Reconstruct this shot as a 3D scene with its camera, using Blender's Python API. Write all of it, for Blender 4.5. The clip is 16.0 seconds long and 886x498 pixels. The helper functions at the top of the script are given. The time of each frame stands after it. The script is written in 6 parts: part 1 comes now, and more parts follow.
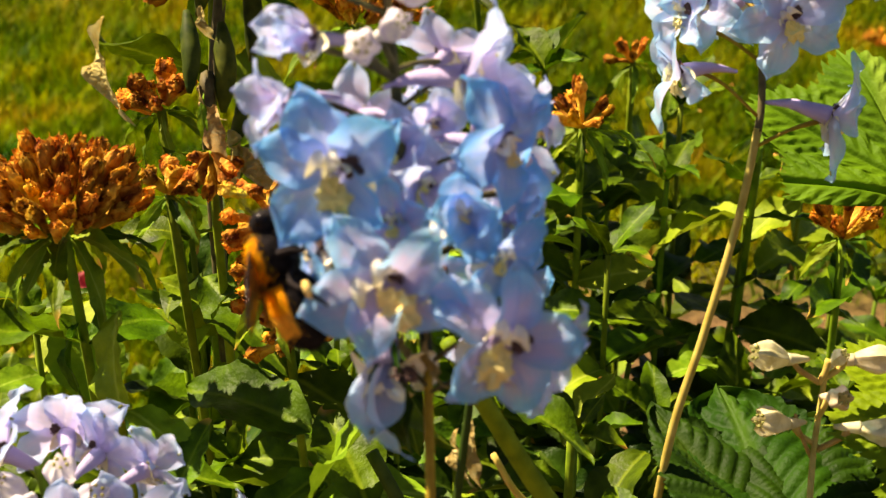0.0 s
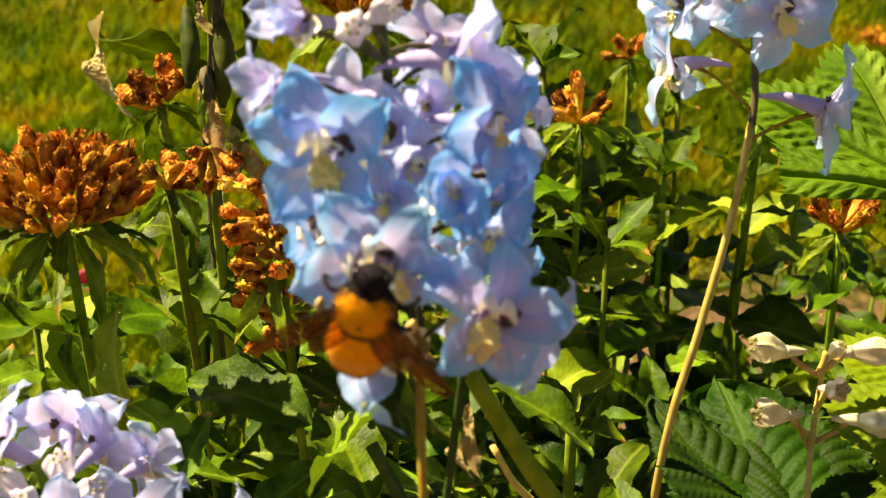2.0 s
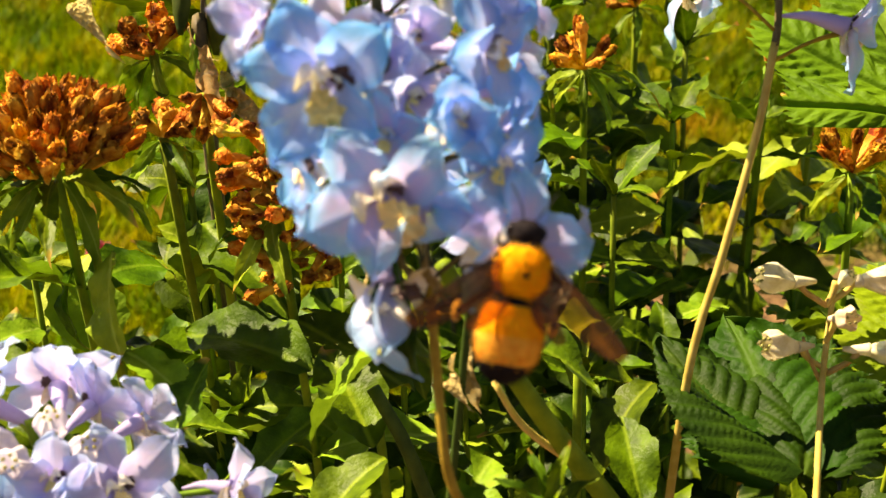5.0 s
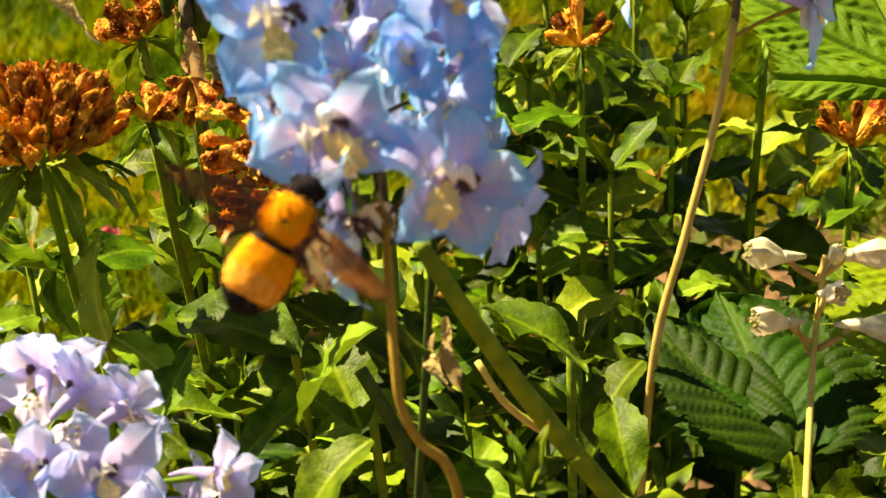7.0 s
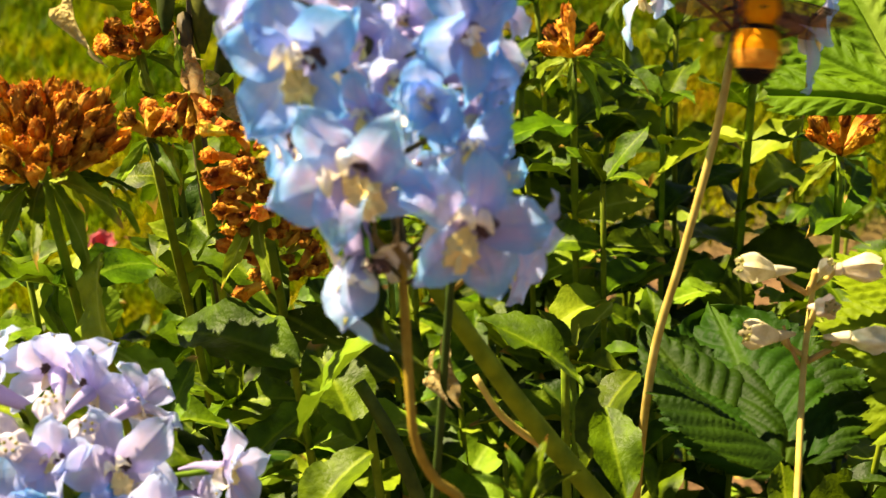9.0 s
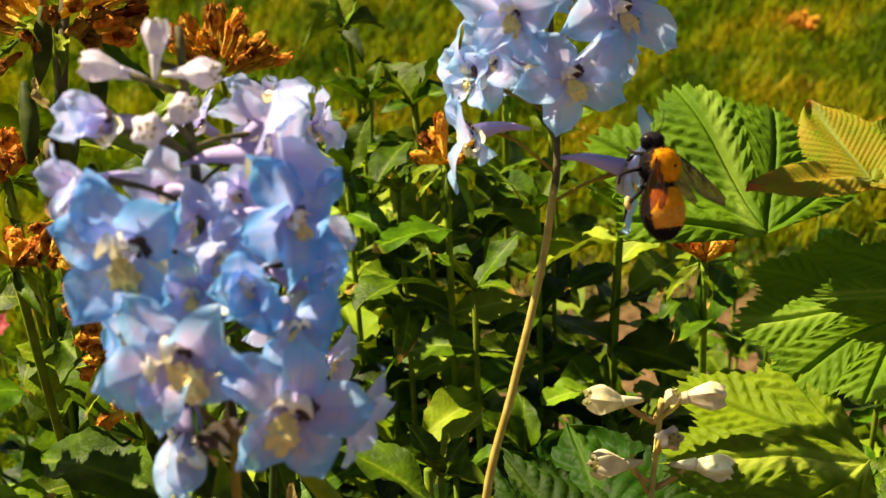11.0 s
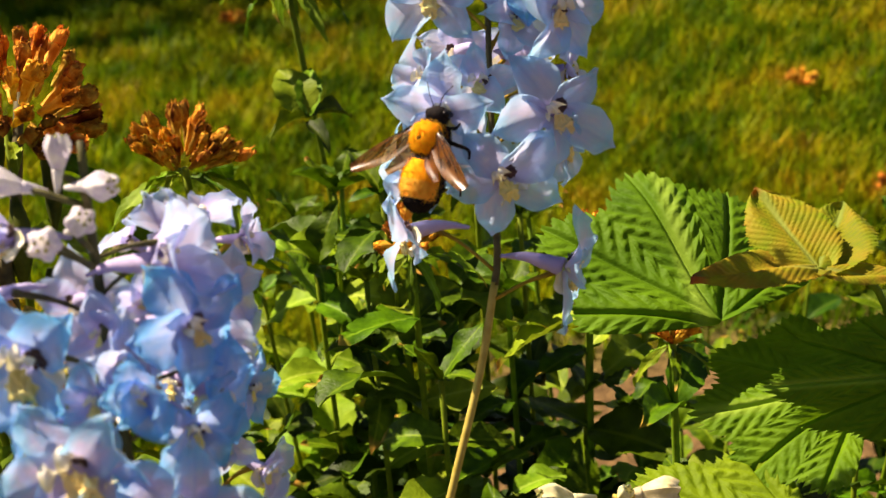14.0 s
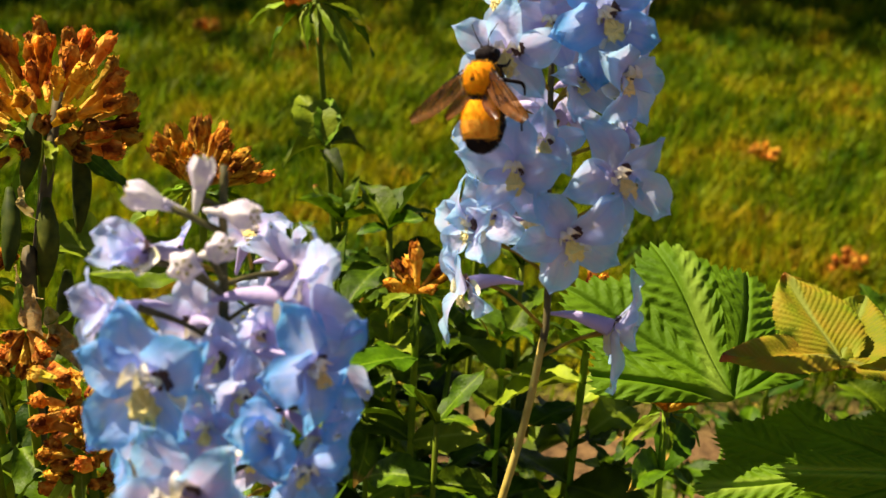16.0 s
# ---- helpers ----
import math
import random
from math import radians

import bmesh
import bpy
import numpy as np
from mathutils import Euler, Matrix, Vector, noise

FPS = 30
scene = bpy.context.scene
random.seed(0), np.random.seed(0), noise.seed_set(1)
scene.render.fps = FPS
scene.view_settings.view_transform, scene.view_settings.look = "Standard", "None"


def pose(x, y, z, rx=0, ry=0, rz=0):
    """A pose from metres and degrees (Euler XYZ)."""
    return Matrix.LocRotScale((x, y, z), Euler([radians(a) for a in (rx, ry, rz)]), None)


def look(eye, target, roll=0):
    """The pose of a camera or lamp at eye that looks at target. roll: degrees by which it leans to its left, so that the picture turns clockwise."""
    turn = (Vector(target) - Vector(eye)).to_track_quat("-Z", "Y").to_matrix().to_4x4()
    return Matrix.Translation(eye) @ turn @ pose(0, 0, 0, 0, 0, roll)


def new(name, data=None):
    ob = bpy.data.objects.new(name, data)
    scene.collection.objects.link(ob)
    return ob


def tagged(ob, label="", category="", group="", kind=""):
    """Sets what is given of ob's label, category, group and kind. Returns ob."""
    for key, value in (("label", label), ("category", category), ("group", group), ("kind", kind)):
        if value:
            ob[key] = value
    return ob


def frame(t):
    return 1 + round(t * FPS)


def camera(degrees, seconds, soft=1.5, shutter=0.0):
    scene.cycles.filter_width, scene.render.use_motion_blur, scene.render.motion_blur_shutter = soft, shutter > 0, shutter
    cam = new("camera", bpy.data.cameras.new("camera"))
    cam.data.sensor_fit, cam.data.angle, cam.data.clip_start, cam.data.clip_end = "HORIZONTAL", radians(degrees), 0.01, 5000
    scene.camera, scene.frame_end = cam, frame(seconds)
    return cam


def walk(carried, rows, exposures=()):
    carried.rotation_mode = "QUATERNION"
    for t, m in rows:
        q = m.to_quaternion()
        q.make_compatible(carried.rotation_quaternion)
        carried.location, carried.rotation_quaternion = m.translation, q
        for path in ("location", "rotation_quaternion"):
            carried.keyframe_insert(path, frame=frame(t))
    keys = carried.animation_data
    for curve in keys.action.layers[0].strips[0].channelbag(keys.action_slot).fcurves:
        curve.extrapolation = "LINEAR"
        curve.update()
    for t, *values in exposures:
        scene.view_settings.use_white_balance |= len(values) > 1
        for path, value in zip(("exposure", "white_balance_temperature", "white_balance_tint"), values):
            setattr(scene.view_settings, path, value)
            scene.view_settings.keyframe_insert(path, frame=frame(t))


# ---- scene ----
cam = camera(34.0, 16.0, soft=1.35, shutter=0.35)
cam.data.dof.use_dof = True
cam.data.dof.focus_distance, cam.data.dof.aperture_fstop = 0.42, 29.0


def aim(x, y, z, yaw, pitch, roll):
    """A camera's pose: yaw to the right, pitch up, roll to the left, in degrees."""
    a, b = radians(yaw), radians(pitch)
    ahead = Vector((math.sin(a) * math.cos(b), math.cos(a) * math.cos(b), math.sin(b)))
    return look(Vector((x, y, z)), Vector((x, y, z)) + ahead, roll)


walk(cam, [
    (0, aim(0.0000, 0.0000, 0.6800, 0.00, -26.00, 0.00)),
    (0.5, aim(-0.0009, 0.0014, 0.6792, 0.09, -26.15, -0.12)),
    (1, aim(-0.0018, 0.0013, 0.6789, 0.18, -26.08, 0.14)),
    (1.5, aim(-0.0002, -0.0002, 0.6797, 0.12, -26.15, 0.29)),
    (2, aim(-0.0003, -0.0021, 0.6790, 0.09, -25.97, -0.09)),
    (2.5, aim(0.0004, -0.0024, 0.6736, 0.04, -25.61, -0.69)),
    (3, aim(0.0009, -0.0009, 0.6677, -0.08, -26.07, -0.81)),
    (3.5, aim(0.0014, 0.0009, 0.6665, -0.16, -26.48, -0.87)),
    (3.7, aim(-0.0005, 0.0014, 0.6648, 0.10, -26.50, -0.96)),
    (5.8, aim(0.0128, -0.0017, 0.6651, -1.89, -26.68, -2.98)),
    (6, aim(0.0144, 0.0000, 0.6645, -2.06, -26.97, -3.16)),
    (6.5, aim(0.0154, 0.0013, 0.6638, -2.16, -27.12, -3.36)),
    (7, aim(0.0162, 0.0012, 0.6629, -2.24, -27.17, -3.46)),
    (7.5, aim(0.0119, 0.0003, 0.6655, -1.57, -27.51, -2.69)),
    (8, aim(0.0086, -0.0005, 0.6664, -1.08, -27.42, -2.69)),
    (8.5, aim(0.0106, -0.0011, 0.6675, -1.40, -27.41, -3.17)),
    (9, aim(0.0142, -0.0019, 0.6709, -1.70, -27.49, -3.37)),
    (9.5, aim(0.0236, -0.0014, 0.6795, -0.22, -27.22, -2.51)),
    (10, aim(0.0299, -0.0030, 0.6873, 0.98, -27.00, -1.87)),
    (10.2, aim(0.0309, -0.0015, 0.6899, 1.27, -26.91, -1.66)),
    (12.3, aim(0.0482, 0.0032, 0.7090, 1.28, -23.62, -5.95)),
    (12.5, aim(0.0529, 0.0016, 0.7108, 0.87, -23.07, -6.70)),
    (13, aim(0.0578, 0.0030, 0.7101, 0.10, -23.20, -7.26)),
    (13.5, aim(0.0540, 0.0044, 0.7099, 0.28, -23.48, -6.00)),
    (14, aim(0.0525, 0.0064, 0.7056, 1.04, -24.04, -4.37)),
    (14.5, aim(0.0459, 0.0066, 0.7050, 1.94, -24.08, -2.45)),
    (15, aim(0.0402, 0.0064, 0.7089, 2.32, -23.30, -1.05)),
    (15.5, aim(0.0325, 0.0061, 0.7105, 3.26, -23.19, 1.00)),
    (16, aim(0.0254, 0.0060, 0.7115, 3.89, -22.84, 3.26)),
], exposures=((0, 1.41, 7500, 24), (3.5, 1.64, 7600, 27), (6, 1.74, 7600, 28), (9, 1.70, 7550, 27), (10.5, 1.47, 7250, 25), (12.5, 1.06, 6950, 23), (14, 1.28, 7050, 25), (16, 1.20, 6900, 24)))

# ---- light ----
SUN_AT = Vector((-0.54, 0.30, 0.79)).normalized()
world = bpy.data.worlds.new("sky")
scene.world = world
world.use_nodes = True
sky = world.node_tree.nodes.new("ShaderNodeTexSky")
sky.sky_type, sky.sun_disc = "NISHITA", False
sky.air_density, sky.dust_density, sky.ozone_density = 0.6, 0.3, 0.7
sky.sun_elevation = math.asin(SUN_AT.z)
sky.sun_rotation = math.atan2(SUN_AT.x, SUN_AT.y)
world.node_tree.links.new(sky.outputs[0], world.node_tree.nodes["Background"].inputs[0])
world.node_tree.nodes["Background"].inputs[1].default_value = 0.041
sun = new("sun", bpy.data.lights.new("sun", "SUN"))
sun.data.energy, sun.data.angle, sun.data.color = 5.0, radians(0.55), (1.0, 0.90, 0.69)
sun.matrix_world = look(SUN_AT * 20, (0, 0, 0))


# ---- materials ----
def material(name, rough=0.6, spec=0.4):
    m = bpy.data.materials.new(name)
    m.use_nodes = True
    b = m.node_tree.nodes["Principled BSDF"]
    b.inputs["Roughness"].default_value = rough
    b.inputs["Specular IOR Level"].default_value = spec
    return m, m.node_tree.nodes, m.node_tree.links, b


def noise_node(m, scale, detail=3.0, coord="Object", distortion=0.0):
    n, l = m.node_tree.nodes, m.node_tree.links
    tc = n.new("ShaderNodeTexCoord")
    t = n.new("ShaderNodeTexNoise")
    t.inputs["Scale"].default_value, t.inputs["Detail"].default_value = scale, detail
    t.inputs["Distortion"].default_value = distortion
    l.new(tc.outputs[coord], t.inputs["Vector"])
    return t


def ramp_node(m, source, stops):
    n, l = m.node_tree.nodes, m.node_tree.links
    r = n.new("ShaderNodeValToRGB")
    while len(r.color_ramp.elements) < len(stops):
        r.color_ramp.elements.new(0.5)
    for e, (at, c) in zip(r.color_ramp.elements, stops):
        e.position, e.color = at, (*c, 1)
    l.new(source, r.inputs[0])
    return r


def mix_node(m, factor, a, b, mode="MIX"):
    n, l = m.node_tree.nodes, m.node_tree.links
    x = n.new("ShaderNodeMix")
    x.data_type, x.blend_type = "RGBA", mode
    for value, socket in ((factor, x.inputs[0]), (a, x.inputs[6]), (b, x.inputs[7])):
        if isinstance(value, bpy.types.NodeSocket):
            l.new(value, socket)
        elif isinstance(value, tuple):
            socket.default_value = (*value, 1)
        else:
            socket.default_value = value
    return x.outputs[2]


def vary(m, colour, amount_v=0.25, amount_h=0.03, by="Object"):
    """Colour shifted piece by piece."""
    n, l = m.node_tree.nodes, m.node_tree.links
    h = n.new("ShaderNodeHueSaturation")
    if by == "Object":
        src = n.new("ShaderNodeObjectInfo").outputs["Random"]
    else:
        src = n.new("ShaderNodeNewGeometry").outputs["Random Per Island"]
    a = n.new("ShaderNodeMapRange")
    a.inputs[3].default_value, a.inputs[4].default_value = 1 - amount_v, 1 + amount_v
    l.new(src, a.inputs[0])
    l.new(a.outputs[0], h.inputs["Value"])
    w = n.new("ShaderNodeMath")
    w.operation = "FRACT"
    k = n.new("ShaderNodeMath")
    k.operation, k.inputs[1].default_value = "MULTIPLY", 7.31
    l.new(src, k.inputs[0])
    l.new(k.outputs[0], w.inputs[0])
    c = n.new("ShaderNodeMapRange")
    c.inputs[3].default_value, c.inputs[4].default_value = 0.5 - amount_h, 0.5 + amount_h
    l.new(w.outputs[0], c.inputs[0])
    l.new(c.outputs[0], h.inputs["Hue"])
    l.new(colour, h.inputs["Color"])
    return h.outputs[0]


def bump(m, height, strength, distance):
    n, l = m.node_tree.nodes, m.node_tree.links
    b = n.new("ShaderNodeBump")
    b.inputs["Strength"].default_value, b.inputs["Distance"].default_value = strength, distance
    l.new(height, b.inputs["Height"])
    l.new(b.outputs[0], m.node_tree.nodes["Principled BSDF"].inputs["Normal"])
    return b.outputs[0]


def see_through(m, colour, share):
    """Adds the light that a thin leaf or petal lets through."""
    n, l = m.node_tree.nodes, m.node_tree.links
    t, x = n.new("ShaderNodeBsdfTranslucent"), n.new("ShaderNodeMixShader")
    l.new(colour, t.inputs[0])
    x.inputs[0].default_value = share
    l.new(n["Principled BSDF"].outputs[0], x.inputs[1])
    l.new(t.outputs[0], x.inputs[2])
    l.new(x.outputs[0], n["Material Output"].inputs[0])


def axis(m, which, coord="Generated"):
    n, l = m.node_tree.nodes, m.node_tree.links
    s = n.new("ShaderNodeSeparateXYZ")
    l.new(n.new("ShaderNodeTexCoord").outputs[coord], s.inputs[0])
    return s.outputs[which]


def sepal_material(name, base, middle, tip, tint, streak=0.5):
    m, n, l, b = material(name, 0.5, 0.35)
    along = ramp_node(m, axis(m, 1), [(0.0, base), (0.45, middle), (0.85, tip), (1.0, tip)]).outputs[0]
    blot = ramp_node(m, noise_node(m, 2.6, 3).outputs[0], [(0.42, (0, 0, 0)), (0.68, (1, 1, 1))]).outputs[0]
    c = mix_node(m, blot, along, tint)
    x = n.new("ShaderNodeMath")
    x.operation, x.inputs[1].default_value = "SUBTRACT", 0.5
    l.new(axis(m, 0), x.inputs[0])
    wide = n.new("ShaderNodeMath")
    wide.operation = "ABSOLUTE"
    l.new(x.outputs[0], wide.inputs[0])
    margin = ramp_node(m, wide.outputs[0], [(0.24, (0, 0, 0)), (0.46, (1, 1, 1))]).outputs[0]
    c = mix_node(m, mix_node(m, 0.7, (0, 0, 0), margin), c, tip)
    rib = ramp_node(m, wide.outputs[0], [(0.015, (1, 1, 1)), (0.05, (0, 0, 0))]).outputs[0]
    part_way = ramp_node(m, axis(m, 1), [(0.15, (0, 0, 0)), (0.4, (1, 1, 1)), (0.7, (1, 1, 1)), (0.92, (0, 0, 0))]).outputs[0]
    c = mix_node(m, mix_node(m, streak, (0, 0, 0), mix_node(m, 1.0, rib, part_way, "MULTIPLY")), c, (0.14, 0.38, 0.95))
    veins = n.new("ShaderNodeTexWave")
    veins.bands_direction = "X"
    veins.inputs["Scale"].default_value, veins.inputs["Distortion"].default_value = 2.4, 5.0
    veins.inputs["Detail"].default_value = 2
    l.new(n.new("ShaderNodeTexCoord").outputs["Generated"], veins.inputs["Vector"])
    c = vary(m, mix_node(m, 0.05, c, veins.outputs[0], "SOFT_LIGHT"), 0.10, 0.008)
    l.new(c, b.inputs["Base Color"])
    bump(m, noise_node(m, 9, 5, "Object", 1.2).outputs[0], 0.20, 0.03)
    see_through(m, c, 0.52)
    thin, mixed, last = n.new("ShaderNodeBsdfTransparent"), n.new("ShaderNodeMixShader"), n["Material Output"].inputs[0]
    l.new(c, thin.inputs[0])
    mixed.inputs[0].default_value = 0.17
    l.new(last.links[0].from_socket, mixed.inputs[1])
    l.new(thin.outputs[0], mixed.inputs[2])
    l.new(mixed.outputs[0], last)
    return m


def leaf_material(name, dark, light, rib, rough=0.42, share=0.36, fine=26, ends=(0.42, 0.24, 0.04)):
    m, n, l, b = material(name, rough + 0.10, 0.11)
    spots = ramp_node(m, noise_node(m, 3.6, 4).outputs[0], [(0.30, dark), (0.66, light)]).outputs[0]
    x = n.new("ShaderNodeMath")
    x.operation, x.inputs[1].default_value = "SUBTRACT", 0.5
    l.new(axis(m, 0), x.inputs[0])
    a = n.new("ShaderNodeMath")
    a.operation = "ABSOLUTE"
    l.new(x.outputs[0], a.inputs[0])
    middle = ramp_node(m, a.outputs[0], [(0.012, (1, 1, 1)), (0.05, (0, 0, 0))]).outputs[0]
    c = mix_node(m, middle, spots, rib)
    dry = ramp_node(m, axis(m, 1), [(0.90, (0, 0, 0)), (0.985, (1, 1, 1))]).outputs[0]
    worn = n.new("ShaderNodeObjectInfo").outputs["Random"]
    some = ramp_node(m, worn, [(0.66, (0, 0, 0)), (0.72, (1, 1, 1))]).outputs[0]
    c = vary(m, mix_node(m, mix_node(m, 1.0, dry, some, "MULTIPLY"), c, ends), 0.28, 0.022)
    l.new(c, b.inputs["Base Color"])
    bump(m, noise_node(m, fine, 4).outputs[0], 0.13, 0.012)
    see_through(m, c, share)
    return m


SEPAL_BLUE = sepal_material("blue_sepal", (0.60, 0.61, 0.92), (0.26, 0.56, 0.98), (0.16, 0.57, 0.99), (0.50, 0.63, 0.95), 0.25)
SEPAL_LILAC = sepal_material("lilac_sepal", (0.63, 0.55, 0.85), (0.63, 0.65, 0.94), (0.52, 0.71, 0.98), (0.74, 0.68, 0.92), 0.15)
SEPAL_PALE = sepal_material("pale_sepal", (0.70, 0.58, 0.84), (0.42, 0.66, 0.97), (0.30, 0.70, 0.99), (0.70, 0.62, 0.90), 0.20)
SEPAL_ICE = sepal_material("ice_sepal", (0.70, 0.66, 0.89), (0.56, 0.74, 0.98), (0.40, 0.74, 0.99), (0.72, 0.70, 0.94), 0.12)
LEAF = leaf_material("leaf", (0.012, 0.036, 0.001), (0.095, 0.185, 0.002), (0.13, 0.215, 0.008), 0.36, 0.18)
# dark leaf green that also paints in the shade between the stems
LEAF_DARK_SHADED = leaf_material("dark_shaded_leaf", (0.006, 0.020, 0.001), (0.030, 0.070, 0.002), (0.05, 0.085, 0.006), 0.36, 0.12)
LEAF_PALE = leaf_material("pale_leaf", (0.10, 0.19, 0.005), (0.25, 0.375, 0.016), (0.29, 0.41, 0.04), 0.42, 0.24)
LEAF_BRAMBLE = leaf_material("bramble_leaf", (0.080, 0.155, 0.003), (0.145, 0.245, 0.005), (0.24, 0.34, 0.03), 0.5, 0.35, 60, (0.16, 0.26, 0.01))
# a darker green than the other bramble leaves, for the low leaflets
LEAF_BRAMBLE_DARK = leaf_material("dark_bramble_leaf", (0.011, 0.036, 0.001), (0.032, 0.080, 0.002), (0.05, 0.10, 0.006), 0.45, 0.25, 60, (0.05, 0.10, 0.005))
LEAF_REDDISH = leaf_material("reddish_leaf", (0.19, 0.27, 0.008), (0.34, 0.22, 0.018), (0.28, 0.32, 0.05), 0.5, 0.35, 60, (0.34, 0.14, 0.03))


def plain_material(name, stops, scale, rough=0.6, share=0.0, spread=0.2, bumps=0.3, depth=0.0005, by="Object", hue=0.02, gloss=0.12):
    m, n, l, b = material(name, rough, gloss)
    t = noise_node(m, scale, 4)
    c = vary(m, ramp_node(m, t.outputs[0], stops).outputs[0], spread, hue, by)
    l.new(c, b.inputs["Base Color"])
    if bumps:
        bump(m, t.outputs[0], bumps, depth)
    if share:
        see_through(m, c, share)
    return m


STEM_GREEN = plain_material("green_stem", [(0.3, (0.075, 0.14, 0.004)), (0.7, (0.175, 0.26, 0.010))], 180, gloss=0.12)
STEM_DUSK = plain_material("purplish_stem", [(0.3, (0.06, 0.055, 0.025)), (0.7, (0.14, 0.125, 0.045))], 300)
STEM_BROWN = plain_material("brown_stem", [(0.3, (0.22, 0.14, 0.012)), (0.7, (0.40, 0.28, 0.03))], 260)
STEM_DARK = plain_material("dark_stem", [(0.3, (0.025, 0.05, 0.006)), (0.7, (0.06, 0.10, 0.012))], 200)
STEM_STRAW = plain_material("straw_stem", [(0.3, (0.42, 0.28, 0.05)), (0.7, (0.60, 0.44, 0.11))], 260)
SPUR = plain_material("spur", [(0.3, (0.40, 0.34, 0.58)), (0.7, (0.58, 0.52, 0.74))], 300, share=0.2)
BUD = plain_material("bud", [(0.38, (0.62, 0.58, 0.68)), (0.62, (0.82, 0.80, 0.74))], 3, share=0.3, spread=0.1)
BUD_CREAM = plain_material("cream_bud", [(0.35, (0.64, 0.56, 0.28)), (0.65, (0.84, 0.77, 0.48))], 3.5, share=0.25, spread=0.1)
GLAND = plain_material("gland", [(0.3, (0.24, 0.26, 0.05)), (0.7, (0.38, 0.36, 0.12))], 300)
BEE_PETAL = plain_material("inner_petal", [(0.38, (0.88, 0.82, 0.46)), (0.62, (0.92, 0.90, 0.76))], 5, share=0.25, spread=0.08)
BEARD = plain_material("yellow_beard", [(0.35, (0.88, 0.70, 0.14)), (0.65, (0.92, 0.86, 0.46))], 900, 0.9, spread=0.1)
ANTHER = plain_material("anther", [(0.3, (0.06, 0.035, 0.03)), (0.7, (0.16, 0.10, 0.09))], 900, spread=0.2)
DRY = plain_material("dried_flower", [(0.38, (0.15, 0.038, 0.006)), (0.50, (0.60, 0.22, 0.017)), (0.65, (0.94, 0.57, 0.065))], 2.6, 0.8, 0.30, 0.45, 0.45, 0.04, hue=0.016, gloss=0.12)
DRY_PALE = plain_material("dried_calyx", [(0.36, (0.56, 0.24, 0.015)), (0.64, (0.92, 0.66, 0.10))], 2.6, 0.8, 0.34, 0.40, 0.45, 0.04, hue=0.022, gloss=0.12)
CALYX_YOUNG = plain_material("yellow_green_calyx", [(0.36, (0.52, 0.42, 0.02)), (0.62, (0.80, 0.74, 0.12))], 2.6, 0.8, 0.34, 0.40, 0.45, 0.04, hue=0.022, gloss=0.12)
DRY_LEAF = plain_material("dried_leaf", [(0.3, (0.50, 0.30, 0.05)), (0.7, (0.76, 0.64, 0.28))], 5, 0.8, 0.25, 0.25, 0.8, 0.04)
POD = plain_material("pod", [(0.3, (0.018, 0.035, 0.003)), (0.7, (0.075, 0.095, 0.008))], 200, 0.6, gloss=0.1)
GRASS = plain_material("grass", [(0.34, (0.028, 0.080, 0.001)), (0.48, (0.125, 0.190, 0.002)), (0.60, (0.235, 0.240, 0.003)), (0.72, (0.32, 0.20, 0.008))], 9, 0.5, 0.35, 0.65, 0, by="Island", hue=0.03, gloss=0.03)


def lighter_patch(m):
    """Lightens the grass towards the left, on the strip of lawn next to the bed."""
    n, l = m.node_tree.nodes, m.node_tree.links
    factors = []
    for which, lo, hi in ((0, -0.12, -0.42), (1, 2.3, 1.9)):
        r = n.new("ShaderNodeMapRange")
        r.inputs[1].default_value, r.inputs[2].default_value = lo, hi
        l.new(axis(m, which, "Object"), r.inputs[0])
        factors.append(r.outputs[0])
    b = n["Principled BSDF"]
    c = b.inputs["Base Color"].links[0].from_socket
    # the grass colour raised by a quarter, a little less in blue
    dry = mix_node(m, 1.0, c, (1.25, 1.25, 1.1), "MULTIPLY")
    both = mix_node(m, 1.0, factors[0], factors[1], "MULTIPLY")
    c = mix_node(m, both, c, dry)
    l.new(c, b.inputs["Base Color"])
    for node in n:
        if node.bl_idname == "ShaderNodeBsdfTranslucent":
            l.new(c, node.inputs[0])


lighter_patch(GRASS)


def soil_material():
    m, n, l, b = material("soil", 0.95, 0.2)
    big, small = noise_node(m, 2.6, 5), noise_node(m, 90, 6)
    earth = ramp_node(m, small.outputs[0], [(0.3, (0.06, 0.034, 0.012)), (0.7, (0.19, 0.115, 0.042))]).outputs[0]
    turf = ramp_node(m, small.outputs[0], [(0.3, (0.035, 0.055, 0.003)), (0.7, (0.11, 0.12, 0.006))]).outputs[0]
    y = n.new("ShaderNodeMapRange")
    y.inputs[1].default_value, y.inputs[2].default_value = 0.82, 1.0
    slope = n.new("ShaderNodeMapRange")
    slope.inputs[1].default_value, slope.inputs[2].default_value = 0.0, 0.12
    slope.inputs[3].default_value, slope.inputs[4].default_value = 0.0, 0.4
    l.new(axis(m, 0, "Object"), slope.inputs[0])
    bed = n.new("ShaderNodeMath")
    bed.operation = "SUBTRACT"
    l.new(axis(m, 1, "Object"), bed.inputs[0])
    l.new(slope.outputs[0], bed.inputs[1])
    l.new(bed.outputs[0], y.inputs[0])
    c = mix_node(m, y.outputs[0], earth, mix_node(m, ramp_node(m, big.outputs[0], [(0.55, (0, 0, 0)), (0.75, (1, 1, 1))]).outputs[0], turf, (0.12, 0.095, 0.022)))
    l.new(c, b.inputs["Base Color"])
    bump(m, small.outputs[0], 0.7, 0.01)
    return m


SOIL = soil_material()


